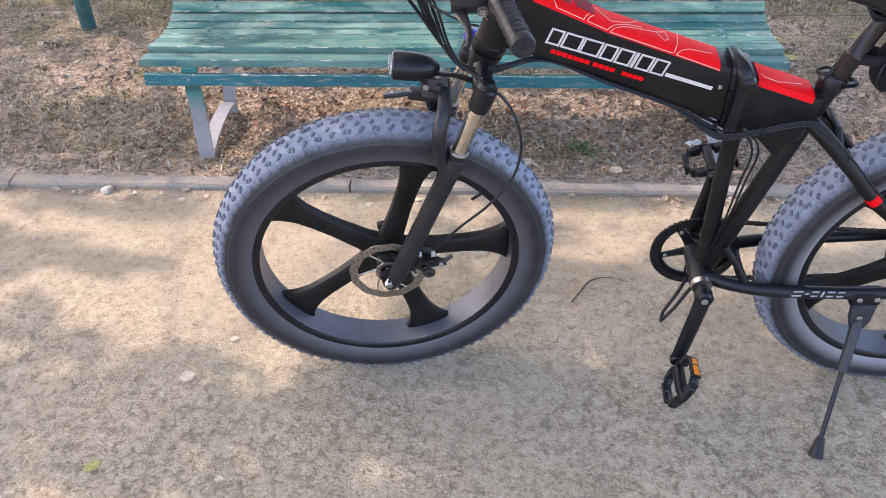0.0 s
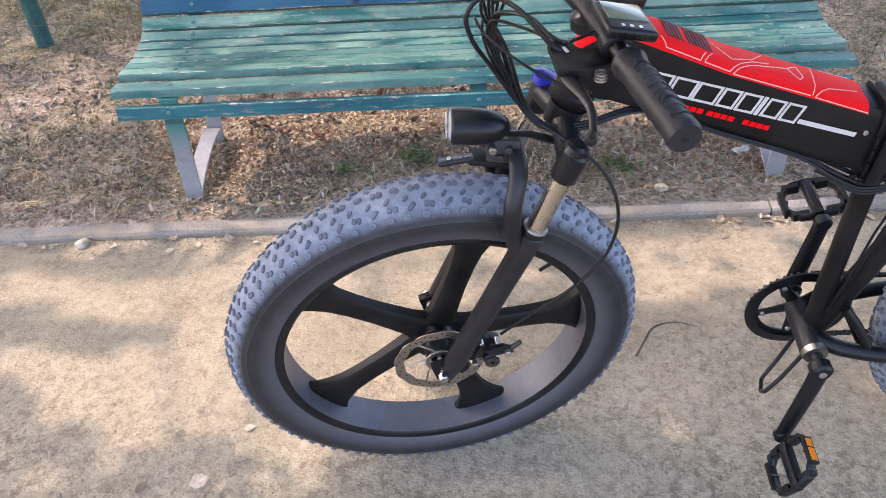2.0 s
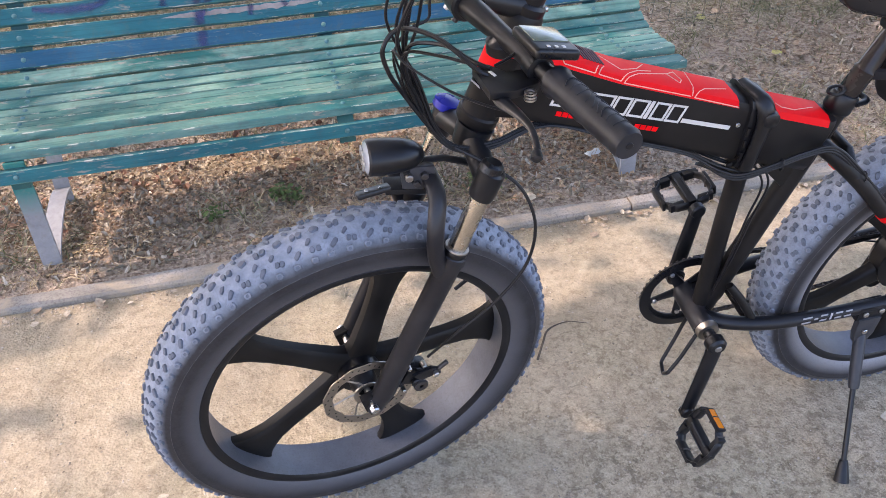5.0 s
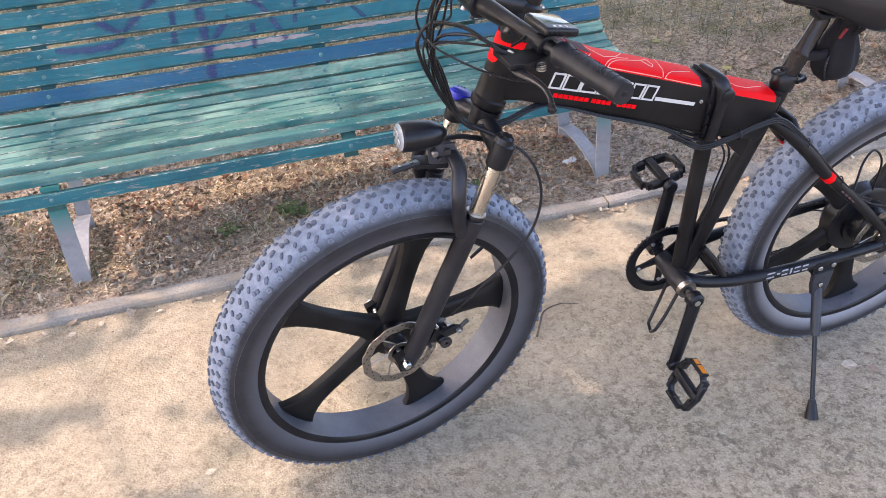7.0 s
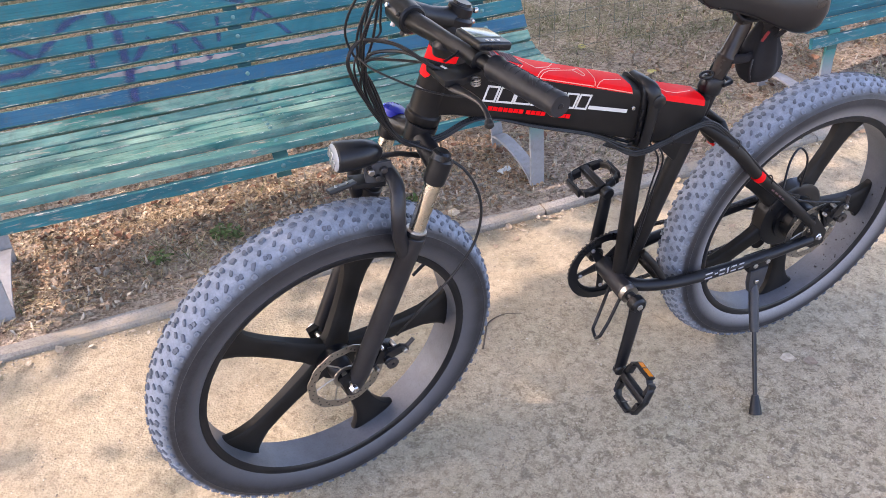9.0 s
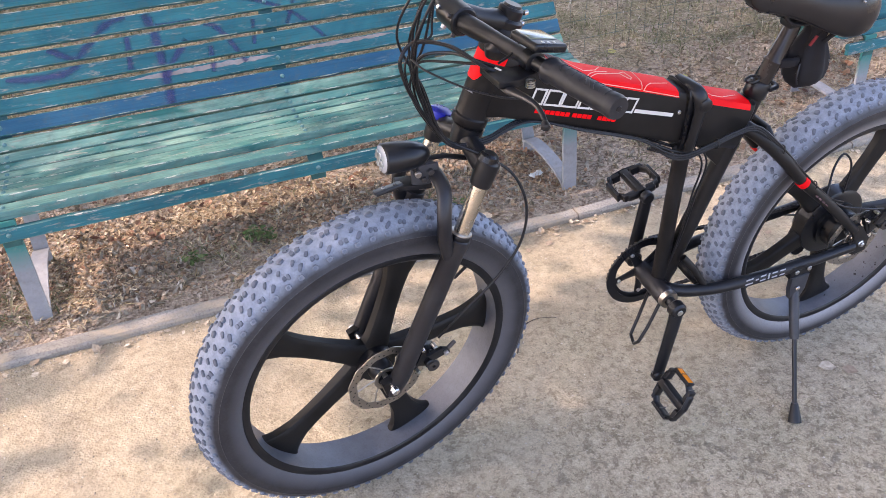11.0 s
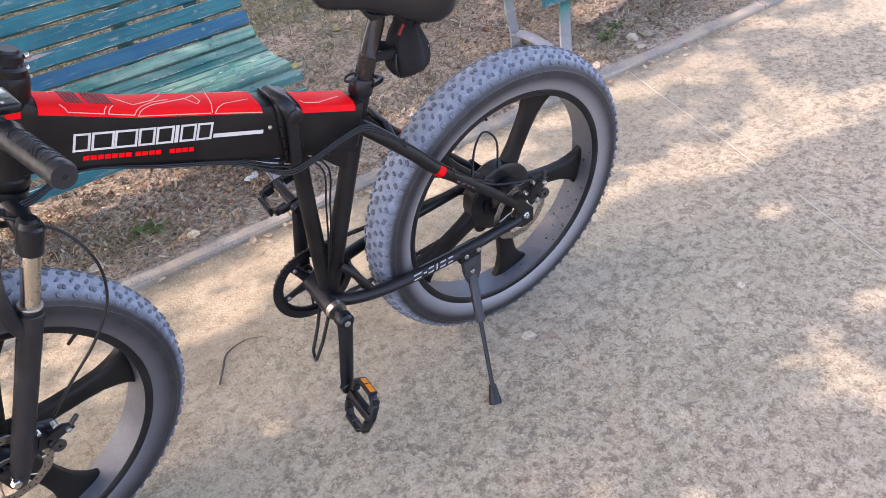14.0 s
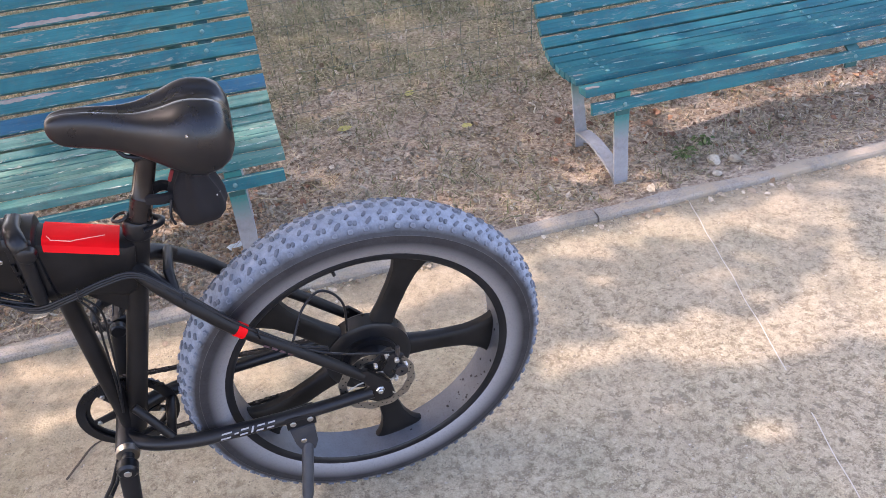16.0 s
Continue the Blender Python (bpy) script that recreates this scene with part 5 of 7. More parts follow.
# -- fork --
for _s in (-1, 1):
    Y = _s * 0.085
    part("fork_leg", tube([ax(z, f, Y) for z, f in ((0.352, 0.022), (0.362, 0.022), (0.400, 0.016), (0.58, 0.007), (0.686, 0.002), (0.692, 0.002), (0.708, 0.002), (0.712, 0.002))],
                          [0.010, 0.0165, 0.0200, 0.0200, 0.0205, 0.0220, 0.0220, 0.017], 20), M_FORK, BIKE, "black lower fork leg", m=FORK)
    part("wiper", tube([ax(z, 0.002, Y) for z in (0.708, 0.711, 0.719, 0.722)], [0.0185, 0.0205, 0.0205, 0.0180], 20), M_PLASTIC, BIKE, m=FORK)
    part("wiper_ring", tube([ax(z, 0.002, Y) for z in (0.7185, 0.7195, 0.7215, 0.7225)], [0.0196, 0.0204, 0.0204, 0.0196], 20), M_ROTOR, BIKE, m=FORK)
    part("stanchion", tube([ax(z, 0.002, Y) for z in (0.705, 0.84)], 0.0155, 24), M_STANCHION, BIKE, "bright bare fork tube", m=FORK)
    part("crown_cup", tube([ax(z, 0.002, Y) for z in (0.816, 0.820, 0.850, 0.860, 0.864)], [0.0190, 0.0203, 0.0215, 0.0215, 0.018], 24), M_BLACK, BIKE, m=FORK)
    part("cap", tube([ax(z, 0.006, Y) for z in (0.860, 0.863, 0.873, 0.877)], [0.021, 0.0235, 0.0225, 0.015] if _s > 0 else [0.017, 0.019, 0.017, 0.012], 16), M_BLUECAP if _s > 0 else M_PLASTIC, BIKE, "blue lockout dial on the fork" if _s > 0 else "black fork cap", m=FORK)
    part("fork_end", plate([(-0.292, 0.392), (-0.262, 0.402), (-0.236, 0.396), (-0.244, 0.366), (-0.262, 0.352), (-0.284, 0.356)], Y - 0.008 - 0.004 * _s, Y + 0.008 - 0.004 * _s, 0.002), M_MATT, BIKE, m=FORK)
    part("guide", cyl(ax(0.672, 0.002, Y) + Vector((0.010, _s * 0.010, 0)), ax(0.697, 0.002, Y) + Vector((0.016, _s * 0.012, 0)), 0.004, 8), M_PLASTIC, BIKE, m=FORK)
part("fork_crown", tube(spline([ax(0.842, 0.002, -0.088), ax(0.854, 0.004, -0.055), ax(0.864, 0.002, 0), ax(0.854, 0.004, 0.055), ax(0.842, 0.002, 0.088)], 5), 0.0195, 16, wide=1.0), M_BLACK, BIKE, m=FORK)
part("lower_race", tube([ax(z) for z in (0.850, 0.884)], [0.026, 0.030], 24), M_BLACK, BIKE, m=FORK)
_arch = [ax(0.676, 0.012, -0.088), ax(0.722, 0.040, -0.090), ax(0.768, 0.056, -0.084), ax(0.806, 0.058, -0.060), ax(0.818, 0.058, -0.025), ax(0.818, 0.058, 0.025), ax(0.806, 0.058, 0.060), ax(0.768, 0.056, 0.084), ax(0.722, 0.040, 0.090), ax(0.676, 0.012, 0.088)]
part("fork_arch", tube(spline(_arch, 5), 0.0115, 12, wide=1.25, side=(1, 0, 0)), M_FORK, BIKE, "black fork brace bent over the tyre", m=FORK)


def caliper(name, m):
    c = part(name, boxed(0.038, 0.030, 0.050, pose(0, 0, 0, 0, 15), 0.008), M_PLASTIC, BIKE, "black disc brake caliper", m=m)
    part("lever", tube([(0.0, -0.018, 0.018), (0.020, -0.020, 0.022), (0.034, -0.020, 0.008)], [0.006, 0.005, 0.004], 8), M_PLASTIC, c)
    part("knob", cyl((0.004, -0.014, -0.010), (0.004, -0.026, -0.010), 0.011, 14), M_PLASTIC, c)
    for z in (-0.024, 0.026):
        part("bolt", cyl((0.014, -0.004, z), (0.014, -0.020, z), 0.005, 10), M_STEEL, c)
    part("mount", boxed(0.016, 0.012, 0.064, pose(-0.016, -0.004, 0, 0, 15), 0.003), M_BLACK, c)
    part("arm", plate([(-0.012, 0.020), (0.022, 0.034), (0.040, 0.026), (0.044, 0.014), (0.030, 0.012), (0.006, 0.004)], -0.030, -0.022, 0.002), M_PLASTIC, c)
    part("adjuster_dial", lathe([(0.0, 0.004), (0.0, 0.013), (0.003, 0.014), (0.006, 0.013), (0.006, 0.004)], 14, m=Matrix.Translation((0.010, -0.030, -0.014))), M_CHAIN, c)
    part("cable_stop", cyl((0.034, -0.026, 0.020), (0.052, -0.026, 0.040), 0.0048, 10), M_CHAIN, c)
    part("clamp_bolt", cyl((0.030, -0.030, 0.022), (0.030, -0.039, 0.022), 0.0052, 8), M_STEEL, c)
    for x, z in ((-0.016, 0.030), (-0.018, -0.030), (0.020, -0.020)):
        part("screw", cyl((x, -0.010, z), (x, -0.022, z), 0.0042, 8), M_STEEL, c)
    return c


caliper("brake_caliper", FORK @ pose(-0.190, -0.076, 0.422, 0, 10, 0))
caliper("brake_caliper", pose(0.975, -0.080, 0.435, 0, -40, 0))

# -- stem, bar, grips, controls --
STEM0, STEM1 = ax(1.066), Vector((-0.072, 0, 1.098))
part("spacer", tube([ax(z) for z in (1.056, 1.060, 1.070, 1.074)], [0.026, 0.028, 0.028, 0.024], 24), M_PLASTIC, BIKE)
stem = part("stem", tube([STEM0 + Vector((0.012, 0, -0.002)), STEM0 + Vector((-0.01, 0, 0.002)), STEM0.lerp(STEM1, 0.55), STEM1 + Vector((0.006, 0, 0))], [0.021, 0.020, 0.0165, 0.020], 20, wide=1.1, side=(0, 1, 0)), M_BLACK, BIKE, "black alloy stem", m=STEER)
part("steerer_clamp", tube([ax(z) for z in (1.050, 1.053, 1.088, 1.091)], [0.019, 0.022, 0.022, 0.018], 24), M_BLACK, stem)
part("top_cap", tube([ax(z) for z in (1.090, 1.095)], [0.017, 0.015], 20), M_BLACK, stem)
part("bar_clamp", tube([(-0.074, -0.028, 1.098), (-0.074, -0.025, 1.098), (-0.074, 0.025, 1.098), (-0.074, 0.028, 1.098)], [0.0215, 0.0245, 0.0245, 0.0215], 24), M_BLACK, stem)
for _y in (-0.017, 0.017):
    for _dx, _dz in ((-0.022, 0.012), (-0.014, -0.022)):
        part("bolt", cyl((-0.074 + _dx * 0.8, _y, 1.098 + _dz * 0.8), (-0.074 + _dx * 1.18, _y, 1.098 + _dz * 1.18), 0.0042, 10), M_STEEL if _y > 0 else M_CHAIN, stem, "clamp bolt")
for _z in (1.062, 1.080):
    part("bolt", cyl(ax(_z) + Vector((0.020, -0.012, 0)), ax(_z) + Vector((0.028, -0.012, 0)), 0.0045, 10), M_STEEL, stem)


def bar_at(s, y):
    """The handlebar's middle line at the distance y from the stem."""
    t = min(1.0, max(0.0, (y - 0.03) / 0.34))
    return Vector((-0.074 + 0.040 * t, s * y, 1.098 + 0.024 * t))


part("handlebar", tube([bar_at(-1, y) for y in (0.365, 0.25, 0.12, 0.06, 0.03)] + [bar_at(1, y) for y in (0.03, 0.06, 0.12, 0.25, 0.365)], [0.0111, 0.0111, 0.0125, 0.0155, 0.0159, 0.0159, 0.0155, 0.0125, 0.0111, 0.0111], 20), M_BLACK, BIKE, "black handlebar", m=STEER)
for _s in (-1, 1):
    _p = [bar_at(_s, y) for y in np.linspace(0.232, 0.374, 22)]
    _r = [0.0185, 0.0200] + [0.0172 + 0.0004 * math.sin(k * 1.9) for k in range(18)] + [0.0182, 0.0160]
    grip = part("grip", tube(_p, _r, 24), M_GRIP, BIKE, "ribbed black rubber grip", m=STEER)
    _bm = bmesh.new()
    for _k in range(9):
        _y = 0.258 + 0.011 * _k
        _arc = []
        for _a in np.linspace(-0.9, 0.9, 7):
            _arc.append(bar_at(_s, _y + 0.012 * abs(_a) + 0.004 * math.sin(_a * 3 + _k)) + Vector((0.0177 * math.sin(_a + 0.35), 0, 0.0177 * math.cos(_a + 0.35))))
        tube(_arc, 0.0008, 5, _bm)
    _rel = part("relief", _bm, M_GRIP, grip, "raised curved ridges")
    _rel["kind"] = "stuff"
    part("end_hole", cyl(bar_at(_s, 0.372), bar_at(_s, 0.3750), 0.0045, 12), M_CABLE, grip)
    body = bar_at(_s, 0.195)
    if _s < 0:
        blade = [STEER.inverted() @ Vector(q) for q in ((-0.080, -0.212, 1.078), (-0.078, -0.240, 1.078), (-0.069, -0.272, 1.081), (-0.063, -0.298, 1.080), (-0.063, -0.322, 1.073), (-0.067, -0.336, 1.067))]
        flat, girth = 0.55, [0.0100, 0.0098, 0.0066, 0.0046, 0.0040, 0.0046]
    else:
        blade = [body + Vector(q) for q in ((-0.026, -0.006, -0.010), (-0.046, 0.030, -0.018), (-0.058, 0.070, -0.020), (-0.056, 0.105, -0.022), (-0.052, 0.132, -0.026), (-0.056, 0.142, -0.031))]
        flat, girth = 1.3, [0.0075, 0.0072, 0.0068, 0.006, 0.0055, 0.0065]
    lever = part("brake_lever", tube(spline(blade, 5), girth, 12, wide=flat, side=(0, 0, 1)), M_BLACK, BIKE, "black brake lever", m=STEER)
    part("lever_clamp", tube([body + Vector((0, -_s * 0.012, 0)), body + Vector((0, -_s * 0.010, 0)), body + Vector((0, _s * 0.010, 0)), body + Vector((0, _s * 0.012, 0))], [0.013, 0.017, 0.017, 0.013], 18), M_PLASTIC, lever)
    if _s < 0:
        _tip = blade[-1]
        part("lever_knob", tube([_tip + (blade[-2] - _tip) * 0.7, _tip + (blade[-2] - _tip) * 0.35, _tip, _tip + (_tip - blade[-2]) * 0.15], [0.0042, 0.0066, 0.0068, 0.0040], 14), M_BLACK, lever, m=None)
        _o = [(-0.100, -0.180), (-0.080, -0.176), (-0.064, -0.196), (-0.042, -0.196), (-0.028, -0.212), (-0.032, -0.228), (-0.064, -0.239), (-0.093, -0.236)]
        part("lever_body", plate(_o, 0.0, 0.011, 0.0018), M_PLASTIC, lever, m=STEER.inverted() @ Matrix(((1, 0, 0, 0), (0, 0, 1, 0), (0, 1, 0, 1.080), (0, 0, 0, 1))))
        for _k in range(3):
            part("spring", lathe([(-0.001, 0.0045), (-0.001, 0.0075), (0.001, 0.0075), (0.001, 0.0045)], 16), M_STEEL, lever, "bright coil spring", m=STEER.inverted() @ pose(-0.046, -0.240, 1.087 - 0.004 * _k, 90))
    else:
        part("lever_body", plate([(-0.012, 0.008), (-0.048, 0.002), (-0.060, -0.008), (-0.056, -0.016), (-0.030, -0.018), (-0.008, -0.012)], -0.016, 0.010, 0.004), M_PLASTIC, lever, m=Matrix.Translation(body + Vector((0, -_s * 0.006, -0.008))))
    if _s > 0:
        part("adjuster", tube([body + Vector((-0.052, -_s * 0.024, -0.012)), body + Vector((-0.056, -_s * 0.048, -0.010))], [0.006, 0.0045], 10), M_PLASTIC, lever)
    if _s > 0:
        part("screw", cyl(body + Vector((-0.020, 0.0, 0.010)), body + Vector((-0.020, 0.0, 0.016)), 0.004, 10), M_STEEL, lever)
    part("lever_mark", boxed(0.004, 0.012, 0.0008, STEER.inverted() @ pose(-0.082, -0.205, 1.0956, 0, 0, 20) if _s < 0 else Matrix.Translation(body + Vector((-0.046, -0.008, 0.0085))) @ pose(0, 0, 0, 0, -10, 25), 0.0002), M_WHITE, lever)
part("shifter", boxed(0.045, 0.040, 0.026, Matrix.Translation(bar_at(1, 0.165) + Vector((0.012, 0, -0.014))), 0.008), M_PLASTIC, BIKE, m=STEER)
disp = part("display", boxed(0.058, 0.066, 0.013, Matrix.Translation(bar_at(-1, 0.198) + Vector((0.006, 0, 0.030))) @ pose(0, 0, 0, -6, 14, 0), 0.005, 3), M_PLASTIC, BIKE, "small black handlebar display with three buttons", m=STEER)
_face = Matrix.Translation(bar_at(-1, 0.198) + Vector((0.006, 0, 0.030))) @ pose(0, 0, 0, -6, 14, 0)
part("screen", boxed(0.046, 0.040, 0.002, _face @ pose(0.0, 0.010, 0.0067), 0.0006), M_LCD, disp, "glossy grey-green screen")
for _k in range(3):
    part("button", boxed(0.004, 0.0045, 0.002, _face @ pose(-0.011 + 0.010 * _k, -0.0235, 0.0067), 0.0006), M_WHITE, disp, "white button")
part("bell", lathe([(-0.012, 0.008), (-0.010, 0.020), (0.004, 0.021), (0.012, 0.014), (0.015, 0.004)], 20, closed=False, m=Matrix.Translation(bar_at(-1, 0.115) + Vector((0.0, 0, -0.012))) @ pose(0, 0, 0, 90)), M_PLASTIC, BIKE, m=STEER)

# -- headlamp --
LAMP0, LAMP1 = Vector((-0.222, -0.040, 0.872)), Vector((-0.132, -0.034, 0.862))
_d = (LAMP1 - LAMP0).normalized()
lamp = part("headlamp", tube([LAMP0, LAMP0 + _d * 0.003, LAMP0 + _d * 0.026, LAMP0 + _d * 0.054, LAMP0 + _d * 0.073, LAMP0 + _d * 0.085, LAMP0 + _d * 0.089], [0.0245, 0.0268, 0.0268, 0.0250, 0.020, 0.011, 0.004], 28, wide=1.12, side=(0, 1, 0)), M_PLASTIC, BIKE, "black bullet headlamp with a clear lens")
part("lens", tube([LAMP0 - _d * 0.003, LAMP0 - _d * 0.0005, LAMP0 + _d * 0.004], [0.016, 0.0235, 0.0245], 28, wide=1.12, side=(0, 1, 0)), M_LENS, lamp, "clear ribbed lens")
_bm = bmesh.new()
for _k in range(7):
    _a = 2 * math.pi * _k / 6
    _q = LAMP0 - _d * 0.0045 + (Vector((0, 0.015 * math.cos(_a), 0.014 * math.sin(_a))) if _k < 6 else Vector())
    cyl(_q, _q - _d * 0.002, 0.0052, 10, _bm)
part("reflector_cups", _bm, M_STEEL, lamp)
part("lamp_bracket", tube(spline([(-0.165, -0.034, 0.848), (-0.160, -0.032, 0.828), (-0.150, -0.030, 0.812), (-0.140, -0.028, 0.800)], 4), 0.009, 10, wide=1.6, side=(0, 1, 0)), M_BLACK, lamp)
part("bracket_bolt", cyl((-0.148, -0.044, 0.815), (-0.148, -0.051, 0.815), 0.0055, 10), M_CHAIN, lamp)
part("mount_plate", boxed(0.064, 0.034, 0.010, pose(-0.165, -0.028, 0.800, 0, 8, 0), 0.002), M_BLACK, lamp, "flat black bracket with a slot")
part("slot", boxed(0.018, 0.007, 0.001, pose(-0.180, -0.030, 0.8035, 0, 8, 0)), M_ROTOR, lamp)
for _dx in (0.0, 0.024):
    part("bracket_bolt", cyl((-0.160 + _dx, -0.044, 0.830), (-0.160 + _dx, -0.053, 0.830), 0.0062, 12), M_CHAIN if _dx else M_ROTOR, lamp)
part("side_plate", plate([(-0.172, 0.846), (-0.120, 0.842), (-0.118, 0.812), (-0.140, 0.800), (-0.170, 0.806)], -0.044, -0.038, 0.001), M_STAND, lamp)
part("strap_end", boxed(0.054, 0.022, 0.009, pose(-0.216, -0.046, 0.812, -18, -4, 8), 0.004), M_PLASTIC, lamp, "black strap end with two rivets")
for _dx in (-0.010, 0.012):
    part("rivet", cyl((-0.216 + _dx, -0.047, 0.815), (-0.216 + _dx, -0.0485, 0.8188), 0.0032, 10), M_STEEL, lamp)
part("lamp_stay", tube([LAMP1 + Vector((-0.02, 0, -0.010)), (-0.105, -0.036, 0.849), (-0.066, -0.040, 0.838)], [0.007, 0.008, 0.009], 10, wide=0.4, side=(0, 0, 1)), M_PLASTIC, lamp)


# -- cables --
def cable(points, r=0.0026, steps=7):
    return part("cable", tube(spline(points, steps), r, 8), M_CABLE, BIKE, "black cable")


for _k, (_y, _w) in enumerate(((-0.03, 0.0), (-0.05, 0.008), (-0.02, -0.006), (-0.065, 0.004), (-0.01, 0.012), (-0.042, -0.010), (-0.075, 0.010))):
    _j = 0.006 * (_k - 3)
    cable([(-0.105 - _w, _y - 0.05 + _j, 1.215), (-0.140 - _w, _y - 0.03, 1.160), (-0.158 - _w * 1.6, _y - 0.01, 1.080), (-0.150 + _w, -0.030 + _j * 0.6, 0.985), (-0.120 + _w * 0.5, -0.036 + _j * 0.5, 0.905),
           (-0.085, -0.044 + _j * 0.2, 0.868 + _w * 0.4), (-0.030, -0.047 + _j * 0.2, 0.868 + _w * 0.5), (0.06, -0.026 + _j * 0.4, 0.880), (0.18, -0.022 + _j * 0.8, 0.835 + _w * 0.1), (0.30, -0.022 + _j * 0.8, 0.788 + _w * 0.2), (0.365, -0.024 + _j, 0.748 + _w * 0.6), (0.42, -0.035 + _j * 0.5, 0.722 + _w)], 0.0022)
# lever cables loop out of the bundle to the control
cable([(-0.092, -0.045, 0.872), (-0.125, -0.042, 0.912), (-0.165, -0.055, 0.985), (-0.186, -0.078, 1.035), (-0.192, -0.082, 1.072), (-0.169, -0.081, 1.097), (-0.133, -0.138, 1.111), (-0.099, -0.190, 1.096), (-0.085, -0.200, 1.090)], 0.0032)
cable([(-0.092, -0.045, 0.872), (-0.125, -0.042, 0.912), (-0.140, -0.045, 0.960), (-0.160, -0.064, 1.020), (-0.156, -0.075, 1.068), (-0.119, -0.112, 1.085), (-0.098, -0.170, 1.094), (-0.080, -0.190, 1.092)], 0.0028)
cable([(-0.092, -0.045, 0.872), (-0.125, -0.042, 0.912), (-0.150, -0.050, 0.975), (-0.166, -0.066, 1.030), (-0.160, -0.080, 1.062), (-0.128, -0.118, 1.075), (-0.100, -0.165, 1.088)], 0.0022)
cable([(-0.092, -0.045, 0.872), (-0.125, -0.042, 0.912), (-0.150, -0.050, 0.975), (-0.172, -0.072, 1.040), (-0.182, -0.105, 1.082), (-0.170, -0.136, 1.077), (-0.125, -0.184, 1.063), (-0.080, -0.215, 1.054), (-0.052, -0.226, 1.052)], 0.0017)
cable([(-0.075, -0.190, 1.096), (-0.050, -0.178, 1.100), (-0.030, -0.165, 1.112), (-0.022, -0.150, 1.118)], 0.0020)
cable([(-0.110, -0.02, 1.16), (-0.118, -0.022, 1.10), (-0.122, -0.025, 1.075), (-0.150, -0.03, 1.065), (-0.172, -0.038, 1.035), (-0.162, -0.042, 0.985), (-0.130, -0.042, 0.92)], 0.0020)
# front brake cable: out past the fork and down to its caliper
cable([(-0.090, -0.055, 0.880), (-0.045, -0.085, 0.862), (0.0, -0.105, 0.825), (0.022, -0.120, 0.760), (0.010, -0.128, 0.685), (-0.035, -0.130, 0.615), (-0.095, -0.122, 0.545), (-0.150, -0.108, 0.470)], 0.0027)
# along the rear of the frame to the motor and brake
for _k in range(3):
    _j = 0.005 * (_k - 1)
    cable([(0.34, -0.02 + _j, 0.750 - _j), (0.40, -0.045, 0.728 + _j), (0.46, -0.052, 0.742 + _j), (0.52, -0.050, 0.758 + _j), (0.575, -0.050, 0.760 + _j), (0.63, -0.066, 0.715 + _j), (0.72, -0.084, 0.620 + _j), (0.80, -0.088, 0.545 + _j), (0.86, -0.08, 0.51 + _j)], 0.0026)
cable([(0.79, -0.086, 0.556), (0.85, -0.088, 0.512), (0.92, -0.095, 0.490), (0.985, -0.092, 0.470)], 0.0024)
cable([(0.80, -0.080, 0.552), (0.83, -0.05, 0.60), (0.87, -0.03, 0.615), (0.905, -0.03, 0.575), (0.905, -0.035, 0.50)], 0.0026)
for _k in range(2):
    cable([(0.445 + 0.012 * _k, -0.018 - 0.006 * _k, 0.735), (0.478 + 0.012 * _k, -0.024, 0.68), (0.472 + 0.010 * _k, -0.022, 0.60), (0.462 + 0.006 * _k, -0.024, 0.50), (0.450, -0.022, 0.41)], 0.0022)
cable([(0.46, 0.03, 0.33), (0.56, 0.092, 0.325), (0.70, 0.100, 0.335), (0.85, 0.104, 0.345), (0.93, 0.1, 0.33)], 0.0024)
for _x, _y, _z in ((0.478, -0.054, 0.748), (0.640, -0.070, 0.705), (0.745, -0.087, 0.597)):
    _c = [Vector((_x, _y + 0.007 * math.cos(a), _z + 0.011 * math.sin(a))) for a in np.linspace(0, 2 * math.pi, 13)]
    part("cable_tie", tube(_c, 0.0016, 5), M_CABLE, BIKE)
for _x in (0.352, 0.392, 0.432, 0.470):
    part("frame_lug", boxed(0.010, 0.004, 0.010, pose(_x, -0.034, 0.744 - 0.30 * (_x - 0.40)), 0.001), M_BLACK, BIKE)

# ---- leaves, grass, stones ----
def leaf_into(bm, m, size, rng, curl=0.25):
    """A small curled, pointed leaf of six faces."""
    w = size * rng.uniform(0.26, 0.42)
    c = size * curl * rng.uniform(0.2, 1.0)
    mid = [(-0.5, 0.6), (-0.2, 0.0), (0.15, 0.05), (0.5, 0.9)]
    spine = [bm.verts.new(m @ Vector((size * x, 0, c * z * 0.6))) for x, z in mid]
    l1, l2 = (bm.verts.new(m @ Vector((size * x, w, c * rng.uniform(0.2, 1.2)))) for x in (-0.22, 0.14))
    r1, r2 = (bm.verts.new(m @ Vector((size * x, -w, c * rng.uniform(0.2, 1.2)))) for x in (-0.22, 0.14))
    for f in ((spine[0], spine[1], l1), (spine[1], spine[2], l2, l1), (spine[2], spine[3], l2), (spine[0], r1, spine[1]), (spine[1], r1, r2, spine[2]), (spine[2], r2, spine[3])):
        bm.faces.new(f)


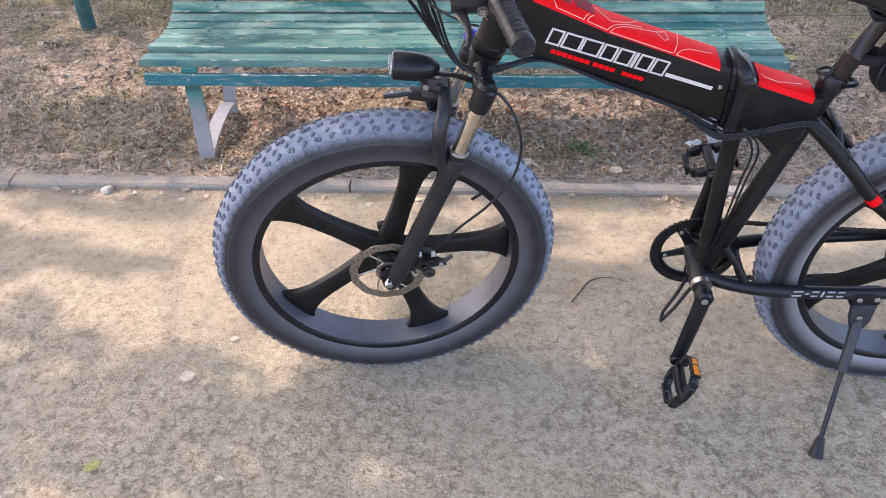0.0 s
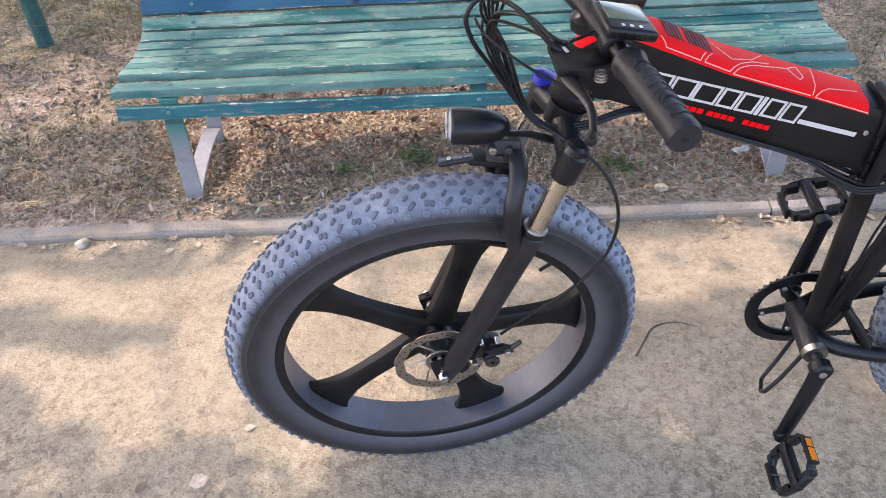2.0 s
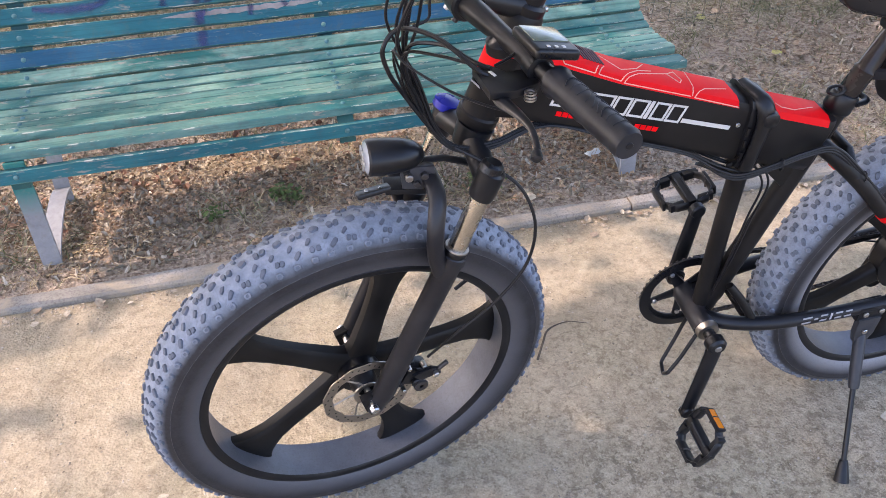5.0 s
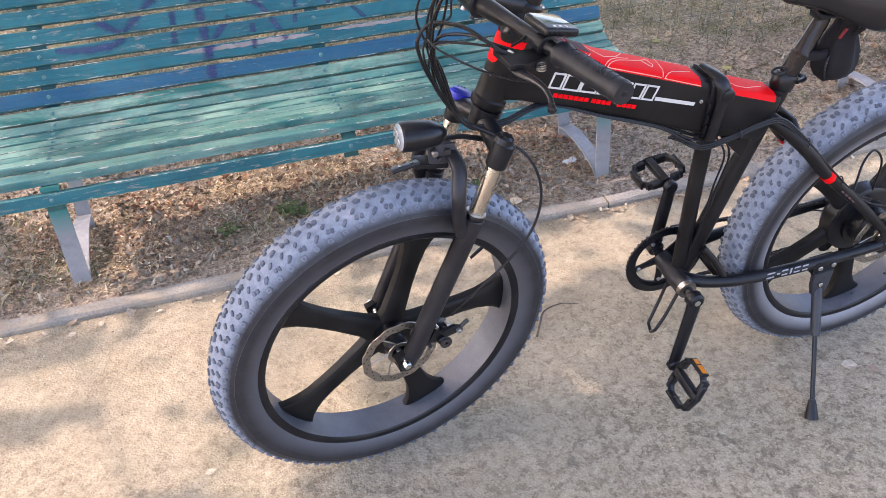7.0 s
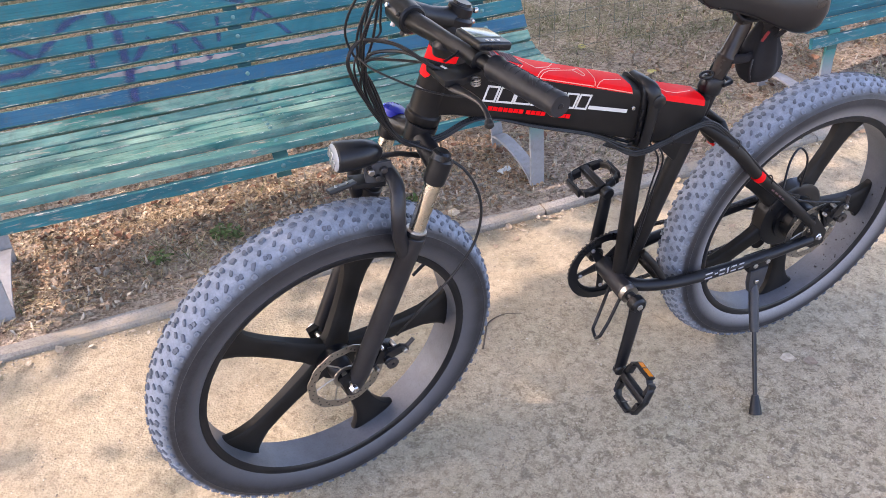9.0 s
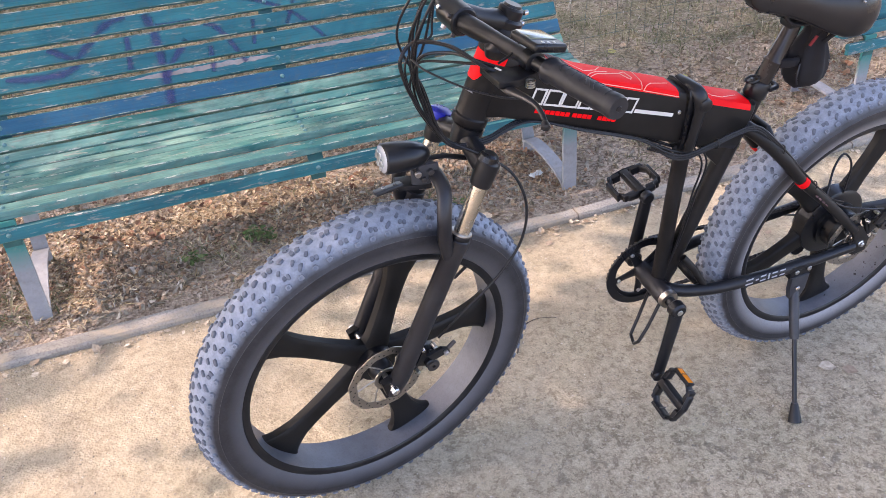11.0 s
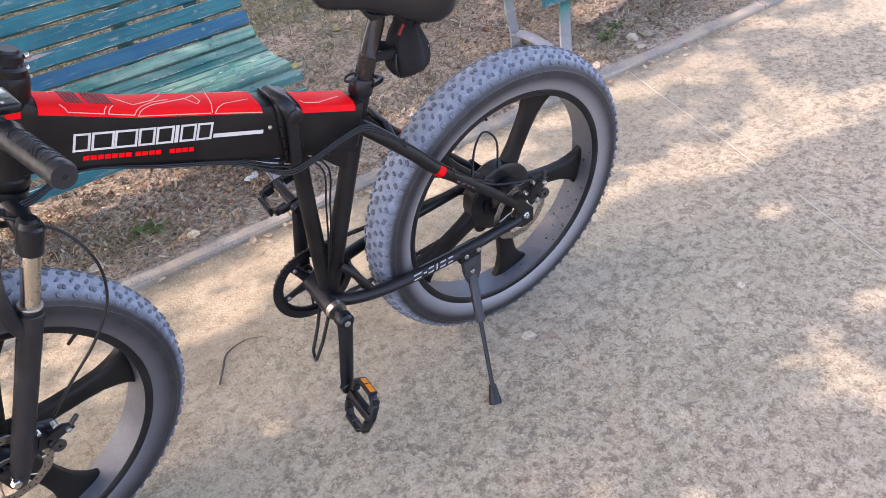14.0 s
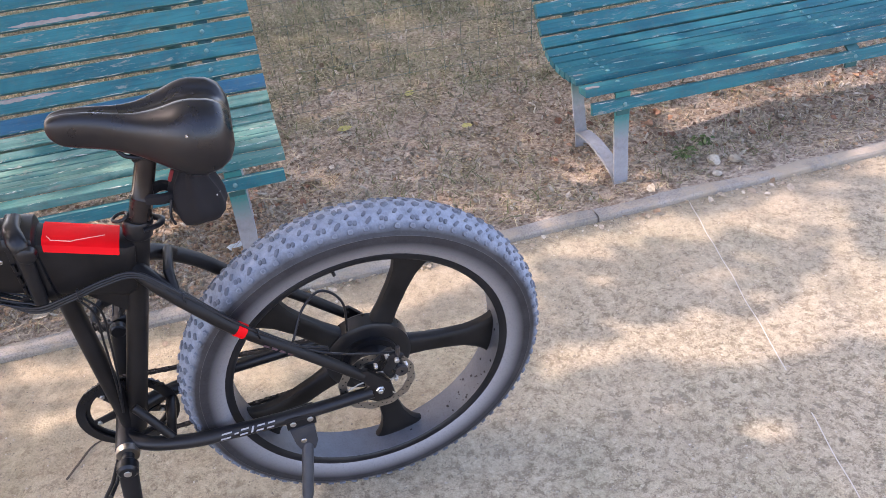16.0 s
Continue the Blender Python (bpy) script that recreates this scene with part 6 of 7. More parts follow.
def litter():
    rng = random.Random(11)
    bm, red = bmesh.new(), bmesh.new()
    n = 0
    while n < 4600:
        x, y = rng.uniform(-3.2, 5.2), KERB_Y1 + abs(rng.gauss(0.0, 1.35))
        y += SLANT * x
        if y > 5.6:
            continue
        d = 0.5 + 0.5 * noise.noise((x * 1.4, y * 1.4, 3.0))
        front = 0.45 if -1.3 < x < 0.95 and y < 2.66 else 1.0
        under = math.exp(-(((y - 2.76) / 0.22) ** 2)) * (1 if -1.3 < x < 0.95 or x > 1.8 else 0.2)
        if rng.random() > front * (0.35 if x < 0.95 else 0.11) * d + 0.42 * under + 0.06:
            continue
        m = Matrix.Translation((x, y, soil_height(x, y) + rng.uniform(0.002, 0.014))) @ pose(0, 0, 0, rng.gauss(0, 16), rng.gauss(0, 16), rng.uniform(0, 360))
        leaf_into(red if under > 0.3 and rng.random() < 0.6 else bm, m, rng.choice((0.006, 0.008, 0.010, 0.012, 0.014, 0.016, 0.019, 0.022, 0.027, 0.036)) * (0.8 if front < 1 else 1.0), rng, 0.45)
        n += 1
    tagged(part("leaf_litter", red, M_REDLEAF, angle=0), "red-brown dead leaves under the benches", "leaves", kind="stuff")
    return tagged(part("leaf_litter", bm, M_LITTER, angle=0), "scattered brown dead leaves and twigs on the soil", "leaves", kind="stuff")


litter()


def crumbs():
    """Bark bits and clods between the leaves."""
    rng = random.Random(21)
    bm = bmesh.new()
    for _ in range(14000):
        x, y = rng.uniform(-2.8, 4.6), KERB_Y1 + 0.01 + abs(rng.gauss(0.0, 0.9))
        y += SLANT * x
        s = rng.choice((0.002, 0.003, 0.004, 0.006, 0.009))
        m = Matrix.Translation((x, y, soil_height(x, y) + s * 0.3)) @ pose(0, 0, 0, rng.uniform(0, 360), rng.uniform(0, 360), rng.uniform(0, 360)) @ Matrix.Diagonal((s * rng.uniform(1, 3.5), s, s * 0.7, 1))
        v = [bm.verts.new(m @ Vector(q)) for q in ((-1, -0.5, -0.5), (1, -0.6, -0.4), (0.8, 0.7, -0.5), (-0.7, 0.6, -0.4), (0, 0, 0.8))]
        for f in ((0, 1, 4), (1, 2, 4), (2, 3, 4), (3, 0, 4)):
            bm.faces.new([v[i] for i in f])
    return tagged(part("soil_crumbs", bm, M_PEBBLE, angle=0), "small bark bits and clods on the soil", "debris", kind="stuff")


crumbs()


def grit():
    """Loose grains on the path."""
    rng = random.Random(5)
    bm = bmesh.new()
    for _k in range(15000):
        x, y = rng.uniform(-2.2, 3.6), rng.uniform(0.45, KERB_Y0) if _k % 4 else KERB_Y0 + 0.004 - abs(rng.gauss(0, 0.03))
        y += SLANT * x
        s = rng.choice((0.0009, 0.0012, 0.0015, 0.0018, 0.0022, 0.0028))
        m = Matrix.Translation((x, y, path_height(x, y) + s * 0.2)) @ pose(0, 0, 0, 0, 0, rng.uniform(0, 360)) @ Matrix.Diagonal((s * rng.uniform(0.8, 1.6), s, s * rng.uniform(0.5, 0.9), 1))
        v = [bm.verts.new(m @ Vector(q)) for q in ((-1, -0.7, -0.3), (0.9, -0.8, -0.3), (1, 0.8, -0.3), (-0.8, 0.9, -0.3), (0.1, 0, 0.9))]
        for f in ((0, 1, 4), (1, 2, 4), (2, 3, 4), (3, 0, 4)):
            bm.faces.new([v[i] for i in f])
    return tagged(part("path_grit", bm, M_PEBBLE, angle=0), "loose grit on the path", "gravel", kind="stuff")


grit()


def kerb_flakes():
    """Pale leaf scraps and crumbs swept against the path side of the kerb."""
    rng = random.Random(71)
    bm = bmesh.new()
    for _ in range(420):
        x = rng.uniform(-2.4, 4.2)
        if rng.random() > 0.5 + 0.9 * noise.noise((x * 2.4, 0.5, 2.0)):
            continue
        y = KERB_Y0 + SLANT * x - 0.006 - abs(rng.gauss(0, 0.022))
        m = Matrix.Translation((x, y, path_height(x, y) + rng.uniform(0.002, 0.008))) @ pose(0, 0, 0, rng.gauss(0, 18), rng.gauss(0, 18), rng.uniform(0, 360))
        leaf_into(bm, m, rng.choice((0.007, 0.009, 0.012, 0.016, 0.022, 0.034)), rng, 0.3)
    return tagged(part("kerb_flakes", bm, M_FLAKE, angle=0), "pale leaf scraps swept against the kerb", "leaves", kind="stuff")


kerb_flakes()


def straw():
    """Dry grass blades lying flat on the soil."""
    rng = random.Random(31)
    bm = bmesh.new()
    n = 0
    while n < 9000:
        x, y = rng.uniform(-3.0, 5.0), KERB_Y1 + 0.005 + abs(rng.gauss(0.0, 0.9))
        y += SLANT * x
        if rng.random() > 0.45 + 0.9 * noise.noise((x * 2.2, y * 2.2, 6.0)):
            continue
        a, size, w = rng.uniform(0, 6.3), rng.uniform(0.015, 0.075), rng.uniform(0.0006, 0.0015)
        d, s = Vector((math.cos(a), math.sin(a), 0)), Vector((-math.sin(a), math.cos(a), 0))
        o = Vector((x, y, soil_height(x, y) + rng.uniform(0.002, 0.012)))
        bow = rng.gauss(0, 0.12) * size
        p = [o - d * size / 2, o + s * bow + Vector((0, 0, rng.uniform(0, 0.010))), o + d * size / 2 + Vector((0, 0, rng.uniform(-0.004, 0.004)))]
        v = [bm.verts.new(q) for q in (p[0] - s * w, p[0] + s * w, p[1] + s * w, p[1] - s * w, p[2] + s * w * 0.4, p[2] - s * w * 0.4)]
        bm.faces.new(v[:4])
        bm.faces.new((v[3], v[2], v[4], v[5]))
        n += 1
    return tagged(part("straw", bm, M_STRAW, angle=0), "dry straw-coloured grass blades lying on the soil", "straw", kind="stuff")


straw()


def chips():
    """Woody flakes and husks gathered under the first bench, paled to paint its sunlit strip, with a thin spill in
    front of its leg.
    """
    rng = random.Random(41)
    bm = bmesh.new()
    n = 0
    while n < 5200:
        if n % 5:
            x, y = -0.55 + rng.gauss(0, 0.26), 2.755 + rng.gauss(0, 0.050)
        else:
            x, y = -0.90 + rng.gauss(0, 0.10), 2.50 + rng.gauss(0, 0.09)
        n += 1
        if y < KERB_Y1 + 0.01 or rng.random() > 0.65 + 0.8 * noise.noise((x * 3.0, y * 5.0, 1.0)):
            continue
        size = rng.choice((0.004, 0.006, 0.008, 0.010, 0.013, 0.020))
        m = Matrix.Translation((x, y, soil_height(x, y) + rng.uniform(0.004, 0.013))) @ pose(0, 0, 0, rng.gauss(0, 14), rng.gauss(0, 14), rng.uniform(0, 360)) @ Matrix.Diagonal((1, rng.uniform(0.3, 0.8), 1, 1))
        leaf_into(bm, m, size, rng, 0.2)
    return tagged(part("wood_chips", bm, M_CHIP, angle=0), "woody flakes and husks under the bench, paled to paint a sunlit strip", "debris", kind="stuff")


chips()


def clods():
    """Crumbly red-brown earth heaped under the first bench and strewn thinly along the soil."""
    rng = random.Random(61)
    bm = bmesh.new()
    corners = ((1, 0, 0), (0, 1, 0), (-1, 0, 0), (0, -1, 0))
    for k in range(11000):
        if k % 4:
            x, y = rng.uniform(-1.3, 0.8), 2.60 + rng.gauss(0, 0.13)
        else:
            x, y = rng.uniform(-2.8, 4.6), KERB_Y1 + 0.02 + SLANT * 2 + abs(rng.gauss(0, 0.6))
        if y < KERB_Y1 + 0.02 or rng.random() > 0.55 + 0.9 * noise.noise((x * 2.6, y * 4.0, 5.0)):
            continue
        s = rng.choice((0.002, 0.0025, 0.003, 0.0035, 0.004, 0.005, 0.007, 0.010))
        m = Matrix.Translation((x, y, soil_height(x, y) + s * 0.25)) @ pose(0, 0, 0, rng.gauss(0, 20), rng.gauss(0, 20), rng.uniform(0, 360)) @ Matrix.Diagonal((s * rng.uniform(0.8, 1.5), s, s * rng.uniform(0.5, 0.9), 1))
        j = lambda: rng.uniform(0.7, 1.25)
        lo = [bm.verts.new(m @ (Vector(q) * j() + Vector((0, 0, -0.4)))) for q in corners]
        hi = [bm.verts.new(m @ (Vector(q) * 0.62 * j() + Vector((0, 0, 0.7 * j())))) for q in corners]
        bm.faces.new(hi)
        for i in range(4):
            bm.faces.new((lo[i], lo[(i + 1) % 4], hi[(i + 1) % 4], hi[i]))
    return tagged(part("soil_clods", bm, M_CLOD, angle=0), "crumbly red-brown clods of earth under the bench", "soil", kind="stuff")


clods()


def grass():
    rng = random.Random(8)
    bm = bmesh.new()
    tufts = [(-0.52, 2.50, 0.45), (-0.42, 2.55, 0.4), (-0.62, 2.40, 0.4), (-1.20, 2.50, 0.9), (-1.12, 2.42, 0.8), (-1.02, 2.46, 0.7), (-1.32, 2.62, 0.8), (-1.75, 2.62, 1.2), (-1.6, 2.78, 1.0), (-1.4, 2.5, 0.9), (-2.0, 2.9, 1.1), (0.16, 2.47, 0.8), (0.20, 2.43, 0.9), (-0.62, 2.52, 0.7), (-0.50, 2.50, 0.8), (2.62, 2.60, 1.0), (2.50, 2.52, 0.9), (2.3, 2.52, 0.8),
             (1.52, 2.46, 0.9), (1.62, 2.55, 0.9), (1.70, 2.40, 0.8), (1.45, 2.62, 0.8), (3.3, 2.5, 1.0), (1.2, 3.15, 0.9), (1.75, 2.75, 0.7)]
    while len(tufts) < 1500:
        x, y = rng.uniform(-3, 5), 3.15 + 2.6 * rng.random() ** 0.9
        if rng.random() < 0.45 + 0.9 * noise.noise((x * 1.6, y * 1.6, 12.0)) + 0.3 * (y - 3.4):
            tufts.append((x, y, rng.uniform(0.5, 1.15)))
    for _ in range(26):
        tufts.append((rng.uniform(-2.0, -1.12), rng.uniform(2.32, 2.85), rng.uniform(0.35, 0.75)))
    for _ in range(26):
        tufts.append((rng.uniform(1.1, 2.5), rng.uniform(2.45, 3.4), rng.uniform(0.4, 0.8)))
    for _ in range(70):
        tufts.append((rng.uniform(-2.6, 4.4), rng.uniform(2.32, 3.1), rng.uniform(0.25, 0.6)))
    for tx, ty, k in tufts:
        for _ in range(int(40 * k)):
            x, y = tx + rng.gauss(0, 0.085 * k), max(KERB_Y1 + 0.01 + SLANT * tx, ty + rng.gauss(0, 0.08 * k))
            a, h, b = rng.uniform(0, 6.3), rng.uniform(0.015, 0.050) * k, rng.uniform(0.8, 2.8)
            d = Vector((math.cos(a), math.sin(a), 0))
            s = Vector((-d.y, d.x, 0)) * rng.uniform(0.0012, 0.0026)
            o = Vector((x, y, soil_height(x, y) - 0.002))
            p1, p2 = o + d * h * b * 0.4 + Vector((0, 0, h * 0.65)), o + d * h * b * 1.2 + Vector((0, 0, h * rng.uniform(0.6, 1.0)))
            v = [bm.verts.new(q) for q in (o - s, o + s, p1 + s * 0.8, p1 - s * 0.8, p2)]
            bm.faces.new(v[:4])
            bm.faces.new((v[3], v[2], v[4]))
    return tagged(part("grass", bm, M_GRASS, angle=0), "sparse tufts of dry and green grass on the soil", "grass", kind="stuff")


grass()


def weed(x, y, size, seed):
    """A low rosette of small green leaves on short stems."""
    rng = random.Random(seed)
    plant = thing("weed", pose(x, y, soil_height(x, y) - 0.002), "small green leafy weed growing in the dry soil", "weed", "green weeds in the soil")
    leaves, stems = bmesh.new(), bmesh.new()
    for k in range(26):
        a, r, h = rng.uniform(0, 360), size * rng.uniform(0.15, 1.0), size * rng.uniform(0.25, 0.75)
        tip = Vector((r * math.cos(radians(a)), r * math.sin(radians(a)), h))
        tube([(0, 0, 0), tip * 0.55 + Vector((0, 0, h * 0.25)), tip], [0.0010, 0.0008, 0.0005], 4, stems)
        leaf_into(leaves, Matrix.Translation(tip) @ pose(0, 0, 0, rng.gauss(0, 18), rng.gauss(12, 18), a), rng.uniform(0.012, 0.024), rng, 0.2)
    part("leaves", leaves, M_WEED, plant, angle=0)["kind"] = "stuff"
    part("stems", stems, M_WEED, plant)["kind"] = "stuff"


for _k, (_x, _y, _s) in enumerate(((-0.40, 2.545, 0.050), (-0.35, 2.525, 0.038), (-0.60, 2.475, 0.042), (0.27, 2.435, 0.050), (0.22, 2.470, 0.036), (2.28, 2.50, 0.050), (2.40, 2.56, 0.045))):
    weed(_x, _y, _s, 300 + _k)


def single_leaf(x, y, size, turn, mat, label, seed):
    bm = bmesh.new()
    leaf_into(bm, Matrix(), size, random.Random(seed), 0.16)
    z = path_height(x, y) if y < KERB_Y0 else soil_height(x, y) + 0.006
    tagged(part("leaf", bm, mat, m=pose(x, y, z + 0.003, 0, 0, turn)), label, "leaf", "fallen leaves on the path")


for _k, (_x, _y, _s, _t, _mat) in enumerate(((-0.802, 1.358, 0.045, 20, M_PALELEAF), (-0.925, 1.345, 0.036, 60, M_LITTER), (-0.631, 1.060, 0.024, 0, M_PALELEAF), (-0.935, 1.075, 0.045, 40, M_YELLOWLEAF),
                                            (-0.72, 1.50, 0.028, 10, M_PALELEAF), (0.918, 1.325, 0.046, -30, M_PALELEAF), (0.965, 1.293, 0.040, -50, M_LITTER), (0.50, 2.13, 0.05, 30, M_LITTER), (0.42, 2.12, 0.04, 80, M_LITTER),
                                            (-0.45, 2.13, 0.05, 50, M_PALELEAF), (-1.22, 2.12, 0.045, 0, M_LITTER), (-1.0, 2.15, 0.04, 90, M_PALELEAF), (-1.44, 2.155, 0.03, 15, M_PALELEAF), (-1.49, 2.15, 0.04, 70, M_LITTER), (-1.16, 2.16, 0.035, 120, M_PALELEAF), (-1.08, 2.13, 0.04, 15, M_PALELEAF), (-0.90, 2.155, 0.035, 40, M_LITTER), (-1.3, 2.10, 0.03, 160, M_PALELEAF), (1.18, 1.9, 0.03, 10, M_LITTER), (1.5, 1.12, 0.03, 45, M_PALELEAF))):
    single_leaf(_x, _y, _s * (0.62 if _y > 2.05 else 1.0), _t, _mat, {M_PALELEAF: "pale dry leaf lying on the path", M_YELLOWLEAF: "yellow-green fallen leaf on the path"}.get(_mat, "brown curled leaf lying on the path"), _k)
for _k, (_x, _y, _s, _t) in enumerate(((1.145, 3.20, 0.07, 10), (1.47, 3.42, 0.06, 50), (1.62, 3.05, 0.05, 100), (0.06, 2.36, 0.06, 20), (0.36, 2.33, 0.05, 70), (-0.86, 3.05, 0.06, 10))):
    single_leaf(_x, _y, _s, _t, M_YELLOWLEAF if _k < 3 else M_PALELEAF, "yellow fallen leaf on the soil" if _k < 3 else "pale fallen leaf on the soil", 50 + _k)


def stone(x, y, s, seed, label):
    bm = bmesh.new()
    bmesh.ops.create_icosphere(bm, subdivisions=2, radius=1)
    for v in bm.verts:
        v.co *= 1 + 0.28 * noise.noise(v.co * 1.3 + Vector((seed, 0, 0)))
        v.co = Vector((v.co.x * s * 1.25, v.co.y * s, v.co.z * s * 0.7))
    tagged(part("stone", bm, M_PEBBLE, m=pose(x, y, (path_height(x, y) if y < KERB_Y0 else soil_height(x, y)) + s * 0.35, 0, 0, seed * 40)), label, "stone", "loose stones")


stone(-1.35, 2.165, 0.018, 1.0, "rounded tan stone against the kerb")
stone(2.36, 2.42, 0.024, 2.0, "pale angular stone in the soil")
stone(2.43, 2.40, 0.020, 3.0, "pale angular stone in the soil")
stone(2.32, 2.33, 0.014, 4.0, "small pale stone in the soil")

_bm = bmesh.new()
_loops = []
for _x, _y in ((0.0, 0.0), (0.018, 0.005), (0.036, -0.002), (0.050, 0.003)):
    _loops.append([(_x, _y - 0.014, 0.003), (_x + 0.003, _y, 0.010), (_x - 0.003, _y + 0.014, 0.004), (_x, _y + 0.008, 0.001)])
tagged(part("litter_paper", rings(_bm, _loops), M_PAPER, m=pose(0.63, 2.535, soil_height(0.64, 2.538) + 0.002, 0, 0, 25)), "small crumpled pale paper wrapper on the soil", "litter")
tagged(part("twig", tube(spline([(0.186, 1.690, 0.004), (0.215, 1.74, 0.004), (0.245, 1.785, 0.003), (0.300, 1.800, 0.004), (0.352, 1.782, 0.004)], 5), [0.0028, 0.0030, 0.0018, 0.0010], 6), M_TWIG), "thin curved twig lying on the path", "twig")
# pale joint lines across the path
_bm = bmesh.new()
_line = [(2.150 - 0.262 * (2.18 - y) / 1.25 + 0.006 * noise.noise((y * 9, 0, 0)), y) for y in np.linspace(2.235, -1.0, 160)]
for (_x, _y), (_u, _v) in zip(_line, _line[1:]):
    if noise.noise((_y * 4.0, 3.3, 0)) < -0.08:
        continue
    _q = [_bm.verts.new(p) for p in ((_x - 0.0016, _y, path_height(_x, _y) + 0.002), (_x + 0.0016, _y, path_height(_x, _y) + 0.002), (_u + 0.0016, _v, path_height(_u, _v) + 0.002), (_u - 0.0016, _v, path_height(_u, _v) + 0.002))]
    _bm.faces.new(_q)
tagged(part("joint_line", _bm, material("pale_joint", (0.50, 0.45, 0.38), 0.9)), "thin pale joint across the path", "joint", kind="structure")


# ---- unseen trees, added so that their leaves cast the dappled shade ----
# middles, half widths and strength of gaps in the crowns, given where their light reaches the ground
PATH_GAPS = ((-0.75, 1.90, 0.50, 0.34, 0.74), (-0.75, 1.55, 0.30, 0.18, 0.6), (0.34, 1.93, 0.24, 0.045, 0.55), (0.20, 2.10, 0.45, 0.05, 0.4), (1.70, 2.15, 0.16, 0.045, 0.7), (1.28, 2.10, 0.20, 0.05, 0.5),
             (2.02, 1.58, 0.22, 0.075, 0.95), (1.80, 1.29, 0.11, 0.03, 0.8), (1.48, 1.65, 0.13, 0.05, 0.5), (1.80, 1.68, 0.14, 0.05, 0.6), (2.40, 1.68, 0.18, 0.06, 0.6), (2.28, 2.12, 0.25, 0.05, 0.5), (2.70, 1.50, 0.20, 0.07, 0.6), (3.2, 1.95, 0.5, 0.2, 0.02), (-1.55, 3.15, 0.35, 0.3, 0.6))
SOIL_GAPS = ((-0.45, 2.79, 0.72, 0.115, 1.3), (-0.92, 2.48, 0.15, 0.16, 0.8), (-0.80, 2.62, 0.07, 0.09, 0.8), (-0.22, 2.39, 0.36, 0.055, 0.9), (0.10, 2.28, 0.60, 0.055, 0.6), (-0.16, 2.52, 0.16, 0.03, 0.5),
             (0.95, 2.47, 0.35, 0.05, 0.4), (2.67, 2.60, 0.09, 0.035, 0.8), (2.98, 2.64, 0.16, 0.05, 0.8), (2.9, 2.80, 0.7, 0.05, 0.6), (1.3, 2.55, 0.25, 0.10, 0.25))
MASSES = ((-1.45, 2.52, 0.26, 0.26, 0.5), (2.1, 2.26, 0.55, 0.035, 0.8), (-0.62, 2.56, 0.11, 0.045, 0.8), (0.00, 2.66, 0.40, 0.045, 0.35), (-1.15, 1.79, 0.17, 0.05, 1.0), (-1.08, 2.08, 0.16, 0.05, 1.0), (-0.78, 1.40, 0.14, 0.05, 0.7), (0.10, 1.42, 0.55, 0.25, 0.6),
          (0.75, 1.45, 0.60, 0.35, 0.6), (0.22, 1.76, 0.30, 0.07, 0.4), (1.66, 1.42, 0.25, 0.08, 0.4), (2.05, 1.88, 0.4, 0.08, 0.35), (2.24, 1.35, 0.25, 0.10, 0.4), (1.2, 3.6, 2.0, 0.6, 0.5))


def shade(x, y):
    """How thick the foliage is that shades the point x, y of the ground: closed leaf masses with gaps between them."""
    total = lambda spots: sum(a * math.exp(-(((x - cx) / rx) ** 2) - ((y - cy) / ry) ** 2) for cx, cy, rx, ry, a in spots)
    gap = total(PATH_GAPS) + total(SOIL_GAPS) - total(MASSES) - 0.12
    gap += 0.34 * noise.noise((x * 1.9, y * 2.6, 1.5)) + 0.34 * noise.noise((x * 4.2, y * 6.0, 8.5)) + 0.30 * noise.noise((x * 9.0, y * 12.0, 3.5))
    # leaves thickened along a line to lay a thin shadow over the first bench
    u = min(1.0, max(0.0, ((x + 0.70) * 0.26 + (y - 2.395) * 0.035) / 0.069))
    gap -= 1.0 * math.exp(-(((x + 0.70 - 0.26 * u) ** 2 + (y - 2.395 - 0.035 * u) ** 2) / 0.040 ** 2))
    t = min(1.0, max(0.0, (gap + 0.10) / 0.12))
    return max(0.012, 1 - t * t * (3 - 2 * t))


CORE = (-2.6, 4.6, -0.4, 4.4)                    # the stretch of ground whose shade is seen from near


def rim(x, y):
    """How far the crowns still reach: 1 over the benches and the path, thinning to 0 in an uneven outline."""
    r = ((x - 0.6) / 6.4) ** 2 + ((y - 2.6) / 5.0) ** 2
    return max(0.0, min(1.0, (1.0 - r + 0.5 * noise.noise((x * 0.5, y * 0.5, 6.0))) / 0.4))


